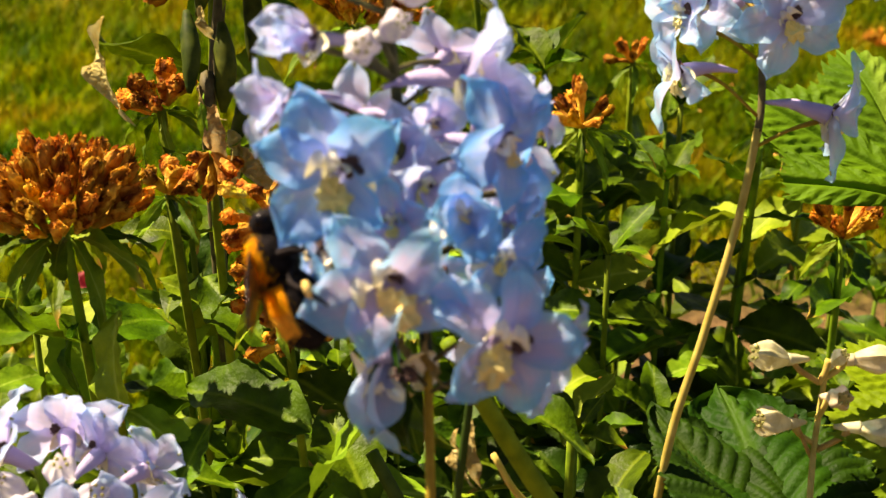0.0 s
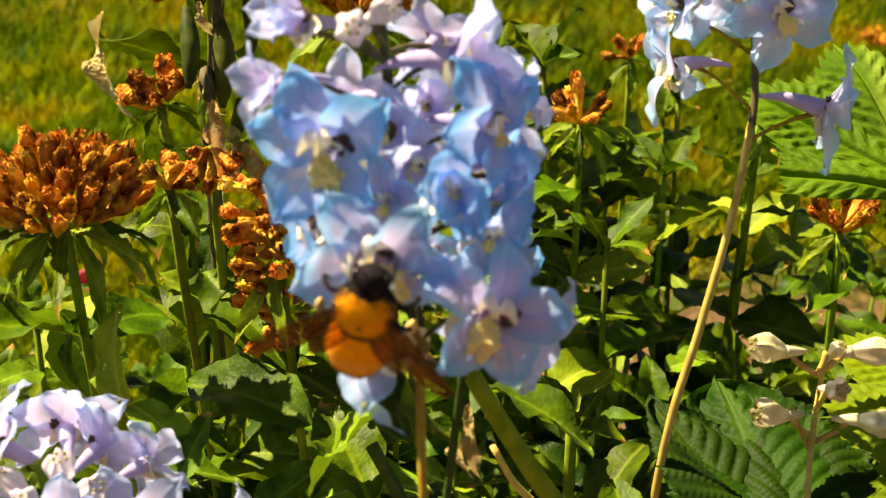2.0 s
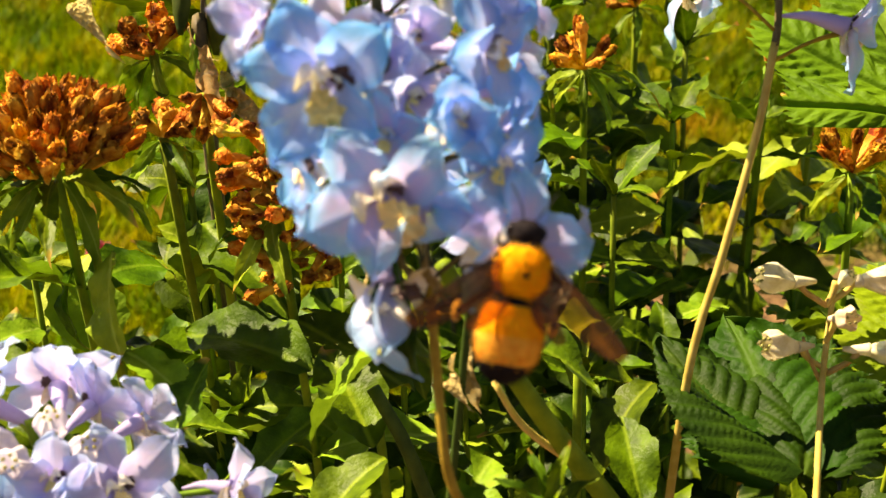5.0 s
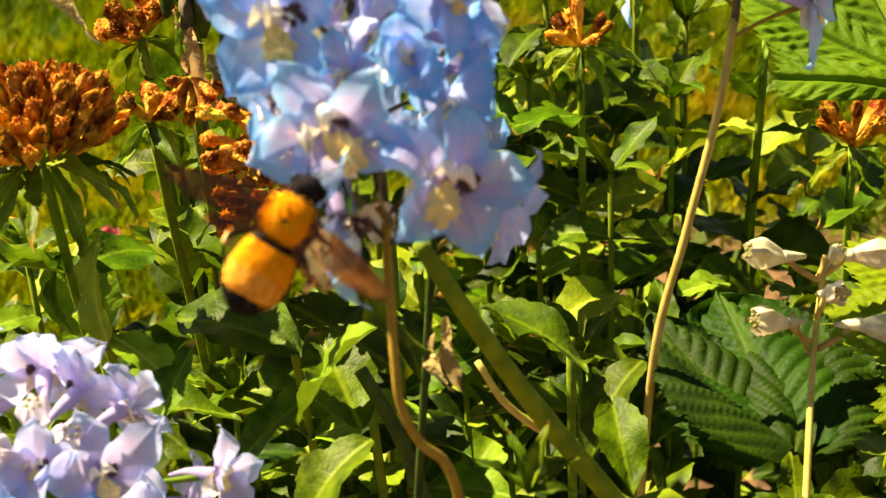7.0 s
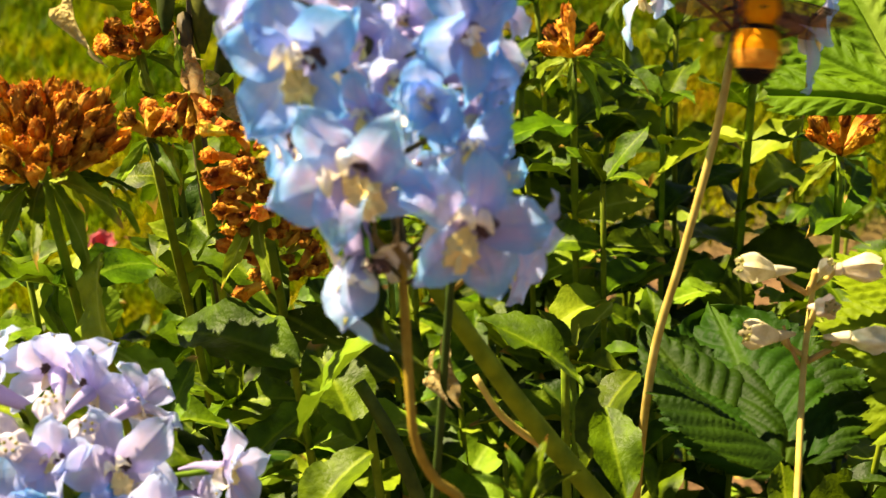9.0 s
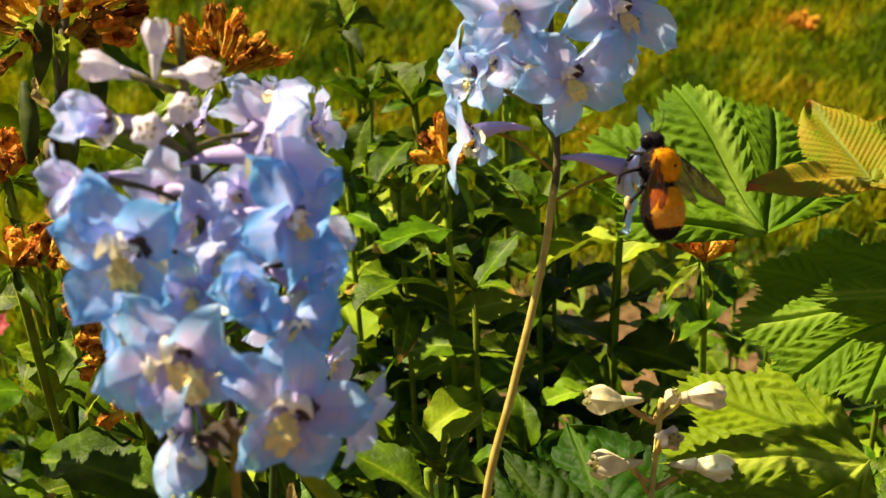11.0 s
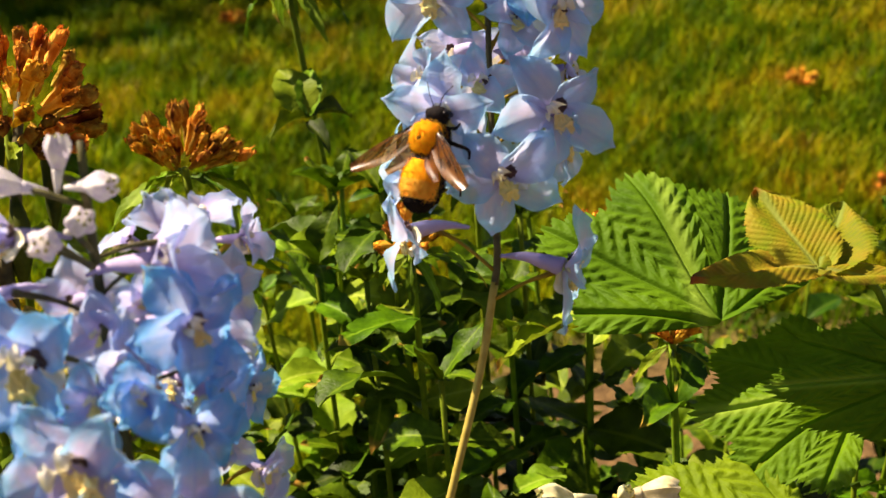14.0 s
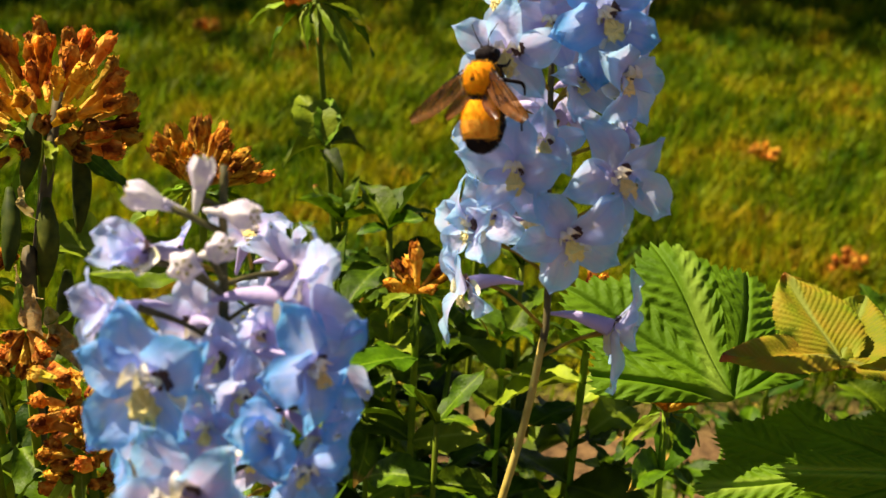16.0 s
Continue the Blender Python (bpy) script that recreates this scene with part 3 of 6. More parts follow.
# ---- bramble leaves ----
def bramble_mesh(name, mat, seed, wide=0.72, ribs=9, deep=0.022, sag=0.35, nu=110, nv=64):
    """One toothed leaflet, pleated between its side veins."""
    rnd = random.Random(seed)
    bow = rnd.uniform(-0.05, 0.05)

    def f(u, v):
        s = 2 * v - 1
        w = 0.5 * wide * (math.sin(math.pi * min(1, 0.04 + 0.96 * u) ** 0.80) ** 0.62)
        phase = ribs * (u * 1.05 - 0.34 * abs(s))
        tooth = (phase * 2.0) % 1.0
        fine = (phase * 6.0) % 1.0
        edge = 1 + (0.09 * tooth + 0.04 * fine - 0.06) * max(0.0, (abs(s) - 0.86) / 0.14) * min(1, 6 * (1 - u))
        x = s * w * edge
        rise = abs(math.sin(math.pi * phase))
        rim = min(1, 6 * abs(s)) * min(1, 5 * u) * min(1, 8 * (1 - u))
        z = deep * (rise**0.7 - 0.5) * rim
        z += deep * 0.24 * rise * math.sin(92 * abs(s) * w / wide * 2 + 2.8 * math.sin(phase * 5)) * rim
        z += -0.10 * math.exp(-((s / 0.05) ** 2)) * deep * 8 + abs(s) * w * 0.06 - sag * u * u * 0.6 + 0.03 * math.sin(5 * u + 6 * s + seed)
        return Vector((x + bow * u * u, u - 0.03 * s * s, z))

    v, fc = grid(nu, nv, f)
    return mesh(name, v, fc, mats=(mat,))


def palm_mesh(name, mat, seed, lobes, deep=0.020, ribs=12, floor=0.68, nr=84, na=380):
    """A fan-shaped, toothed blade about its joint: main veins run to the lobes, side veins pleat it, fine ripples cross the pleats. lobes: (degrees from the middle, length)."""
    rnd = random.Random(seed)
    bow = rnd.uniform(-0.03, 0.03)
    lo, hi = lobes[0][0] - 18, lobes[-1][0] + 18

    def f(u, v):
        deg = lo + (hi - lo) * v
        reach = (floor**6 + sum((size * math.exp(-(((deg - a) / 30) ** 2))) ** 6 for a, size in lobes)) ** (1 / 6)
        ends = min(1.0, v / 0.05, (1 - v) / 0.05)
        reach *= 0.25 + 0.75 * math.sqrt(max(0.0, ends))
        tooth = (v * 46 + 0.3 * math.sin(9 * v)) % 1.0
        r = u * reach * (1 + (0.065 * tooth - 0.03 + 0.02 * ((v * 138) % 1.0)) * max(0.0, (u - 0.86) / 0.14))
        near = min(lobes, key=lambda l: abs(deg - l[0]))
        d = radians(deg - near[0])
        along, off = r * math.cos(d), r * abs(math.sin(d))
        phase = ribs * (along - 0.85 * off)
        rise = 1 - abs(2 * (phase % 1.0) - 1)
        rim = min(1, 9 * off) * min(1, 6 * u) * min(1, 9 * (1 - u) + 0.25)
        z = deep * (rise**0.7 - 0.4) * rim + deep * 0.30 * rise * math.sin(105 * off + 2.6 * math.sin(phase * 5)) * rim
        z -= 1.5 * deep * math.exp(-((off / 0.016) ** 2)) * min(1, 5 * u)
        z += 0.05 * r * math.cos(radians(deg) * 4.6) - 0.16 * r * r + 0.02 * math.sin(7 * r + 0.05 * deg + seed)
        a = radians(deg)
        return Vector((r * math.sin(a) + bow * r * r, r * math.cos(a), z))

    v, fc = grid(nr, na, f)
    return mesh(name, v, fc, mats=(mat,))


BRAMBLES_DARK = [bramble_mesh("leaflet", LEAF_BRAMBLE_DARK, 15 + k, 0.70, 10, 0.020, 0.1 + 0.1 * k) for k in range(2)]
BRAMBLES_RED = [bramble_mesh("leaflet", LEAF_REDDISH, 7 + k, 0.72, 16, 0.010, 0.12) for k in range(2)]


# ---- ground ----
def ground_sheet():
    def f(u, v):
        a, b = 2 * v - 1, 2 * u - 1
        xx, yy = 0.1 + 2.5 * a + 300 * a**5, 1.0 + 3.0 * b + 400 * b**5
        z = 0.012 * noise.noise(Vector((xx * 3, yy * 3, 0))) if abs(xx) < 4 and -3 < yy < 8 else 0.0
        return Vector((xx, yy, z))

    v, fc = grid(130, 130, f)
    ob = new("ground", mesh("ground", v, fc, mats=(SOIL,)))
    return tagged(ob, "garden bed soil running into a mown lawn", "ground", kind="structure")


ground_sheet()


def lawn(count, seed, near, far, long, wide=0.0):
    """Grass blades, two bent quads each, thinning with distance."""
    r = np.random.default_rng(seed)
    y = near + (far - near) * r.random(count) ** 1.35
    x = (0.12 + 0.035 * y) + (r.random(count) * 2 - 1) * (0.32 + 0.36 * y)
    if wide:
        # the rest of the lawn, coarser, on both sides
        beside = r.random(count) * wide
        x = np.where(r.random(count) < 0.5, -0.20 - 0.325 * y - beside, 0.44 + 0.395 * y + beside)
    edge = near + 0.40 * np.clip((x - 0.0) / 0.12, 0, 1)
    keep = r.random(count) < np.clip((y - edge) / 0.25 + 0.04, 0, 1)
    x, y = x[keep], y[keep]
    n = len(x)
    patch = np.array([noise.noise(Vector((a * 1.6, b * 1.6, 4.0))) for a, b in zip(x, y)])
    h = long * r.uniform(0.35, 1.2, n) * (1 + 0.6 * patch)
    a = r.random(n) * 2 * math.pi
    bend = r.uniform(0.15, 0.95, n)
    w = r.uniform(0.0008, 0.0018, n) * (1 + 0.18 * y) * (1.6 if wide else 1.0)
    dx, dy = np.cos(a), np.sin(a)
    sx, sy = -dy * w, dx * w
    rows = []
    for t, k in ((0.0, 1.0), (0.5, 0.9), (1.0, 0.12)):
        px, py, pz = x + dx * bend * h * t**1.7, y + dy * bend * h * t**1.7, h * t * (1 - 0.30 * bend * t)
        rows += [np.stack([px - sx * k, py - sy * k, pz], 1), np.stack([px + sx * k, py + sy * k, pz], 1)]
    co = np.stack(rows, 1).reshape(-1, 3)
    base = np.arange(n)[:, None] * 6
    quads = np.concatenate([base + [0, 1, 3, 2], base + [2, 3, 5, 4]], 1).reshape(-1, 4)
    me = bpy.data.meshes.new("grass")
    me.vertices.add(len(co))
    me.vertices.foreach_set("co", co.ravel())
    me.loops.add(quads.size)
    me.loops.foreach_set("vertex_index", quads.ravel().astype(np.int32))
    me.polygons.add(len(quads))
    me.polygons.foreach_set("loop_start", np.arange(0, quads.size, 4, dtype=np.int32))
    me.materials.append(GRASS)
    me.update(calc_edges=True)
    return tagged(new("grass", me), "sunlit green and straw lawn grass behind the bed", "grass", kind="stuff")


lawn(270000, 3, 0.86, 5.4, 0.046)
lawn(210000, 4, 0.9, 8.0, 0.06, 4.0)


# ---- trees out of view beside the lawn, added to shade its far end ----
BARK = plain_material("bark", [(0.3, (0.06, 0.045, 0.03)), (0.7, (0.16, 0.12, 0.08))], 30, 0.9, bumps=0.8, depth=0.02)
TREE_LEAF = plain_material("tree_leaf", [(0.3, (0.035, 0.07, 0.012)), (0.7, (0.07, 0.12, 0.02))], 4, 0.5, 0.25, 0.3, 0, by="Island")


def shade_tree(at, height, spread, seed):
    """A tapered trunk with limbs and a ragged crown of leaf sprays."""
    r = random.Random(seed)
    ob = thing("tree", Matrix.Translation(Vector(at)), "unseen leafy tree added to shade the far lawn", "tree", "shade trees")
    pieces = [tube(((0, 0, -0.05), (0.05, 0, height * 0.3), (0, 0.06, height * 0.62), (0.05, 0, height * 0.9)), (0.16, 0.12, 0.09, 0.03), 12, 6, 0.06, seed)]
    verts, faces = [], []
    for k in range(26):
        a, lift = k * 2.4 + r.uniform(-0.4, 0.4), r.uniform(0.38, 0.95)
        reach = spread * r.uniform(0.55, 1.0) * (1.1 - 0.55 * abs(lift - 0.6))
        end = Vector((math.cos(a) * reach, math.sin(a) * reach, height * lift + r.uniform(0.0, 0.5)))
        start = Vector((0, 0, height * max(0.3, lift - 0.22)))
        pieces.append(tube((start, start.lerp(end, 0.5) + Vector((0, 0, 0.1)), end), (0.05, 0.03, 0.008), 6, 4, 0.05, k))
        for j in range(700):
            c = start.lerp(end, r.uniform(0.35, 1.08)) + Vector((r.gauss(0, 0.24), r.gauss(0, 0.24), r.gauss(0, 0.17)))
            y = Vector((r.uniform(-1, 1), r.uniform(-1, 1), r.uniform(-0.8, 0.4))).normalized() * r.uniform(0.06, 0.11)
            x = y.orthogonal().normalized() * y.length * 0.32
            n = len(verts)
            verts += [c, c + 0.5 * y + x, c + y, c + 0.5 * y - x]
            faces.append((n, n + 1, n + 2, n + 3))
    v, f, _ = joined(*pieces)
    part("trunk", mesh("trunk", v, f, mats=(BARK,)), ob)
    part("crown", mesh("crown", verts, faces, mats=(TREE_LEAF,)), ob)


shade_tree((-2.3, 5.40, 0), 4.0, 2.0, 1)
shade_tree((-0.85, 5.45, 0), 4.2, 2.0, 2)
shade_tree((0.65, 5.25, 0), 4.0, 2.0, 3)

# ---- the near delphinium ----
NEAR_FOOT = Vector((0.0265, 0.2855, 0))
near_plant = thing("delphinium", Matrix.Translation(NEAR_FOOT), "pale blue delphinium spike swaying over the bed", "flower", "delphinium spikes")
NEAR = Matrix.Translation(-NEAR_FOOT) @ frame_at((-0.0085, 0.2355, 0.5698), 0.0, -26.0)
floret(near_plant, NEAR, (-0.0182, 0.0215, 0.0050), (-0.8, -0.1, 0.55), 0.01, 0, 48, "lilac", 1, 0)
stalk(near_plant, "pedicel", NEAR, ((0.0009, 0.0162, 0), (-0.0072, 0.0201, 0.0019), (-0.0152, 0.0222, 0.0043)), (0.0005, 0.00045, 0.0008), STEM_DUSK, 6, 4)
floret(near_plant, NEAR, (0.0118, 0.0262, 0.0040), (0.75, 0.12, 0.25), 0.0145, 20, 42, "lilac", 2, 0)
stalk(near_plant, "pedicel", NEAR, ((0.0005, 0.0208, 0), (0.0053, 0.0243, 0.0019), (0.0102, 0.0262, 0.0042)), (0.0005, 0.00045, 0.0008), STEM_DUSK, 6, 4)
floret(near_plant, NEAR, (0.0005, 0.0132, -0.0020), (-0.1, 0.05, 0.95), 0.0098, 10, 40, "lilac", 3, 0)
stalk(near_plant, "pedicel", NEAR, ((0.0019, 0.0076, 0), (0.0013, 0.0112, -0.0018), (0.0007, 0.0131, -0.0039)), (0.0005, 0.00045, 0.0008), STEM_DUSK, 6, 4)
floret(near_plant, NEAR, (0.0046, 0.0071, 0.0010), (0.35, 0.0, 0.9), 0.0098, 0, 36, "lilac", 4, 0)
stalk(near_plant, "pedicel", NEAR, ((0.0027, 0.0015, 0), (0.0033, 0.0051, -0.0004), (0.0039, 0.0071, -0.0008)), (0.0005, 0.00045, 0.0008), STEM_DUSK, 6, 4)
floret(near_plant, NEAR, (0.0000, 0.0005, 0.0020), (-0.2, -0.1, 0.95), 0.0100, 0, 30, "pale", 5, 0)
stalk(near_plant, "pedicel", NEAR, ((0.0035, -0.0051, 0), (0.0020, -0.0013, -0.0000), (0.0004, 0.0007, -0.0000)), (0.0005, 0.00045, 0.0008), STEM_DUSK, 6, 4)
floret(near_plant, NEAR, (0.0091, 0.0335, -0.0220), (0.3, 0.55, -0.6), 0.01, 0, 14, "lilac", 6, 0)
stalk(near_plant, "pedicel", NEAR, ((-0.0003, 0.0279, 0), (0.0040, 0.0305, -0.0091), (0.0083, 0.0319, -0.0203)), (0.0005, 0.00045, 0.0008), STEM_DUSK, 6, 4)
floret(near_plant, NEAR, (-0.0140, 0.0326, 0.0050), (-0.85, 0.1, 0.5), 0.0105, 10, 66, "lilac", 7, 0)
stalk(near_plant, "pedicel", NEAR, ((-0.0001, 0.0261, 0), (-0.0075, 0.0297, 0.0023), (-0.0149, 0.0316, 0.0050)), (0.0005, 0.00045, 0.0008), STEM_DUSK, 6, 4)
floret(near_plant, NEAR, (0.0200, 0.0000, -0.0040), (0.7, -0.3, 0.3), 0.012, 0, 20, "blue", 8, 0)
stalk(near_plant, "pedicel", NEAR, ((0.0038, -0.0076, 0), (0.0089, -0.0042, -0.0050), (0.0140, -0.0023, -0.0111)), (0.0005, 0.00045, 0.0008), STEM_DUSK, 6, 4)
floret(near_plant, NEAR, (0.0190, 0.0090, -0.0100), (0.7, 0.3, -0.5), 0.011, 30, 12, "lilac", 9, 0)
stalk(near_plant, "pedicel", NEAR, ((0.0027, 0.0015, 0), (0.0106, 0.0046, -0.0057), (0.0185, 0.0063, -0.0127)), (0.0005, 0.00045, 0.0008), STEM_DUSK, 6, 4)
floret(near_plant, NEAR, (-0.0061, -0.0020, -0.0060), (-0.7, 0.2, -0.2), 0.0114, 0, 14, "blue", 10, 0)
stalk(near_plant, "pedicel", NEAR, ((0.0038, -0.0076, 0), (-0.0001, -0.0043, -0.0024), (-0.0041, -0.0026, -0.0054)), (0.0005, 0.00045, 0.0008), STEM_DUSK, 6, 4)
floret(near_plant, NEAR, (-0.0089, 0.0098, 0.0140), (-0.3, -0.3, 0.9), 0.0148, 10, 24, "blue", 11, 1, eye=1.35)
stalk(near_plant, "pedicel", NEAR, ((0.0023, 0.0043, 0), (-0.0028, 0.0084, 0.0046), (-0.0079, 0.0106, 0.0102)), (0.0005, 0.00045, 0.0008), STEM_DUSK, 6, 4)
floret(near_plant, NEAR, (0.0117, 0.0022, 0.0160), (0.10, -0.25, 0.95), 0.01, 0, 48, "blue", 12, 1, eye=1.35)
stalk(near_plant, "pedicel", NEAR, ((0.0033, -0.0033, 0), (0.0073, 0.0010, 0.0060), (0.0112, 0.0034, 0.0134)), (0.0005, 0.00045, 0.0008), STEM_DUSK, 6, 4)
floret(near_plant, NEAR, (-0.0010, -0.0098, 0.0150), (-0.12, -0.16, 0.97), 0.0155, 36, 18, "pale", 13, 0, eye=1.35)
stalk(near_plant, "pedicel", NEAR, ((0.0048, -0.0154, 0), (0.0022, -0.0113, 0.0048), (-0.0005, -0.0091, 0.0106)), (0.0005, 0.00045, 0.0008), STEM_DUSK, 6, 4)
floret(near_plant, NEAR, (0.0178, -0.0193, 0.0150), (0.25, -0.16, 0.95), 0.0142, -14, 14, "pale", 14, 0, eye=1.35)
stalk(near_plant, "pedicel", NEAR, ((0.0058, -0.0248, 0), (0.0113, -0.0208, 0.0051), (0.0169, -0.0186, 0.0113)), (0.0005, 0.00045, 0.0008), STEM_DUSK, 6, 4)
floret(near_plant, NEAR, (0.0177, 0.0134, 0.0060), (0.8, -0.1, 0.5), 0.0132, 30, 10, "blue", 15, 0)
stalk(near_plant, "pedicel", NEAR, ((0.0018, 0.0078, 0), (0.0085, 0.0116, 0.0020), (0.0151, 0.0137, 0.0044)), (0.0005, 0.00045, 0.0008), STEM_DUSK, 6, 4)
floret(near_plant, NEAR, (-0.0016, -0.0240, 0.0040), (-0.05, -0.95, 0.22), 0.0165, 15, 66, "slim", 16, 2, (1, 2, 4), eye=1.35)
stalk(near_plant, "pedicel", NEAR, ((0.0059, -0.0289, 0), (0.0005, -0.0236, 0.0023), (-0.0049, -0.0208, 0.0051)), (0.0005, 0.00045, 0.0008), STEM_DUSK, 6, 4)
floret(near_plant, NEAR, (-0.0125, -0.0045, 0.0020), (-0.9, -0.1, 0.35), 0.011, 40, 28, "blue", 17, 0)
stalk(near_plant, "pedicel", NEAR, ((0.0044, -0.0127, 0), (-0.0036, -0.0089, -0.0005), (-0.0115, -0.0068, -0.0010)), (0.0005, 0.00045, 0.0008), STEM_DUSK, 6, 4)
floret(near_plant, NEAR, (0.0255, -0.0225, -0.0050), (0.75, -0.3, 0.2), 0.0115, 10, 30, "lilac", 18, 0)
stalk(near_plant, "pedicel", NEAR, ((0.0059, -0.0299, 0), (0.0164, -0.0258, -0.0025), (0.0269, -0.0235, -0.0055)), (0.0005, 0.00045, 0.0008), STEM_DUSK, 6, 4)
floret(near_plant, NEAR, (0.0063, 0.0188, -0.0080), (0.25, 0.05, 0.9), 0.0092, 0, 45, "lilac", 19, 0)
stalk(near_plant, "pedicel", NEAR, ((0.0012, 0.0132, 0), (0.0035, 0.0167, -0.0043), (0.0058, 0.0187, -0.0096)), (0.0005, 0.00045, 0.0008), STEM_DUSK, 6, 4)
floret(near_plant, NEAR, (0.0175, -0.0050, 0.0040), (0.6, -0.4, 0.6), 0.011, 0, 16, "blue", 20, 0)
stalk(near_plant, "pedicel", NEAR, ((0.0038, -0.0076, 0), (0.0111, -0.0037, -0.0021), (0.0184, -0.0016, -0.0046)), (0.0005, 0.00045, 0.0008), STEM_DUSK, 6, 4)
floret(near_plant, NEAR, (-0.0061, 0.0203, -0.0090), (-0.4, 0.1, -0.8), 0.0100, 0, 12, "lilac", 21, 0)
stalk(near_plant, "pedicel", NEAR, ((0.0011, 0.0147, 0), (-0.0021, 0.0182, -0.0032), (-0.0052, 0.0201, -0.0072)), (0.0005, 0.00045, 0.0008), STEM_DUSK, 6, 4)
bud(near_plant, NEAR, (-0.0056, 0.0304, 0.0120), (0.1, -0.1, 0.95), 0.0084, "white", 0)
stalk(near_plant, "pedicel", NEAR, ((-0.0001, 0.0259, 0), (-0.0059, 0.0308, 0.0088)), (0.0007, 0.0007), STEM_DUSK, 6, 3)
bud(near_plant, NEAR, (-0.0010, 0.0335, 0.0090), (0.5, 0.2, 0.85), 0.0076, "white", 1)
stalk(near_plant, "pedicel", NEAR, ((-0.0004, 0.0289, 0), (-0.0025, 0.0329, 0.0064)), (0.0007, 0.0007), STEM_DUSK, 6, 3)
bud(near_plant, NEAR, (-0.0142, 0.0424, 0.0040), (-0.9, 0.2, 0.3), 0.0076, "white", 2)
stalk(near_plant, "pedicel", NEAR, ((-0.0010, 0.0378, 0), (-0.0115, 0.0418, 0.0031)), (0.0007, 0.0007), STEM_DUSK, 6, 3)
bud(near_plant, NEAR, (0.0010, 0.0414, 0.0050), (0.8, -0.1, 0.5), 0.0076, "white", 3)
stalk(near_plant, "pedicel", NEAR, ((-0.0010, 0.0368, 0), (-0.0014, 0.0417, 0.0035)), (0.0007, 0.0007), STEM_DUSK, 6, 3)
bud(near_plant, NEAR, (-0.0061, 0.0466, 0.0020), (0.1, 0.9, 0.3), 0.0070, "white", 4)
stalk(near_plant, "pedicel", NEAR, ((-0.0010, 0.0421, 0), (-0.0064, 0.0441, 0.0012)), (0.0007, 0.0007), STEM_DUSK, 6, 3)
stalk(near_plant, "stem", NEAR, ((-0.0022, 0.0507, 0.0000), (-0.0010, 0.0345, 0.0000), (0.0000, 0.0253, 0.0000), (0.0015, 0.0101, 0.0000), (0.0035, -0.0051, 0.0000), (0.0049, -0.0162, 0.0000), (0.0059, -0.0253, 0.0000)), (0.0008, 0.0010, 0.0012, 0.0013), STEM_DUSK, 9, 6, 0.04)
stalk(near_plant, "lower_stem", NEAR, ((0.0058, -0.0243, 0.0000), (0.0063, -0.0487, -0.0020), (0.0071, -0.0593, -0.0040), (0.0101, -0.0669, -0.0080), (0.0162, -0.0760, -0.0140), (0.0203, -0.1115, -0.0300)), (0.0009, 0.0009, 0.0010, 0.0011), STEM_BROWN, 9, 6, 0.04, "thin brown flower stem")
for base, tip, wide, pool in (((-0.0010, -0.0180, 0.006), (0.0000, -0.0430, 0.005), 0.55, LEAVES_DARK_SHADED), ((0.0060, -0.0170, 0.004), (0.0030, -0.0300, 0.006), 0.7, LEAVES_DRY), ((0.0015, -0.0160, 0.003), (0.0000, -0.0270, 0.006), 0.6, LEAVES_DRY)):
    part("withered_leaf", pool[1], near_plant, leaf_pose(NEAR @ Vector(base), NEAR @ Vector(tip), 30, wide))

# ---- the second delphinium ----
SECOND_FOOT = Vector((0.0484, 0.3597, 0))
second_plant = thing("delphinium", Matrix.Translation(SECOND_FOOT), "pale blue delphinium spike on a straw-coloured stem", "flower", "delphinium spikes")
SECOND = Matrix.Translation(-SECOND_FOOT) @ frame_at((0.0734, 0.3397, 0.5771), 1.04, -24.04, -4.37)
floret(second_plant, SECOND, (-0.0155, 0.0418, 0.0100), (-0.35, -0.2, 0.9), 0.0150, 0, 14, "slim", 31, 0)
stalk(second_plant, "pedicel", SECOND, ((-0.0023, 0.0341, 0), (-0.0088, 0.0396, 0.0030), (-0.0154, 0.0425, 0.0066)), (0.0005, 0.00045, 0.0008), STEM_BROWN, 6, 4)
floret(second_plant, SECOND, (0.0070, 0.0515, 0.0120), (0.05, -0.2, 0.97), 0.0156, 36, 12, "blue", 32, 0)
stalk(second_plant, "pedicel", SECOND, ((-0.0026, 0.0439, 0), (0.0021, 0.0494, 0.0036), (0.0068, 0.0523, 0.0080)), (0.0005, 0.00045, 0.0008), STEM_BROWN, 6, 4)
floret(second_plant, SECOND, (0.0130, 0.0383, 0.0080), (0.55, -0.15, 0.8), 0.0150, 0, 20, "slim", 33, 0)
stalk(second_plant, "pedicel", SECOND, ((-0.0021, 0.0306, 0), (0.0052, 0.0360, 0.0022), (0.0125, 0.0389, 0.0050)), (0.0005, 0.00045, 0.0008), STEM_BROWN, 6, 4)
floret(second_plant, SECOND, (-0.0090, 0.0306, -0.0120), (-0.35, 0.1, -0.9), 0.0120, 0, 21, "lilac", 34, 0)
stalk(second_plant, "pedicel", SECOND, ((-0.0019, 0.0230, 0), (-0.0049, 0.0278, -0.0042), (-0.0080, 0.0303, -0.0093)), (0.0005, 0.00045, 0.0008), STEM_BROWN, 6, 4)
floret(second_plant, SECOND, (0.0035, 0.0285, -0.0120), (0.35, 0.0, -0.9), 0.0120, 20, 21, "lilac", 35, 0)
stalk(second_plant, "pedicel", SECOND, ((-0.0018, 0.0209, 0), (0.0003, 0.0259, -0.0042), (0.0024, 0.0285, -0.0093)), (0.0005, 0.00045, 0.0008), STEM_BROWN, 6, 4)
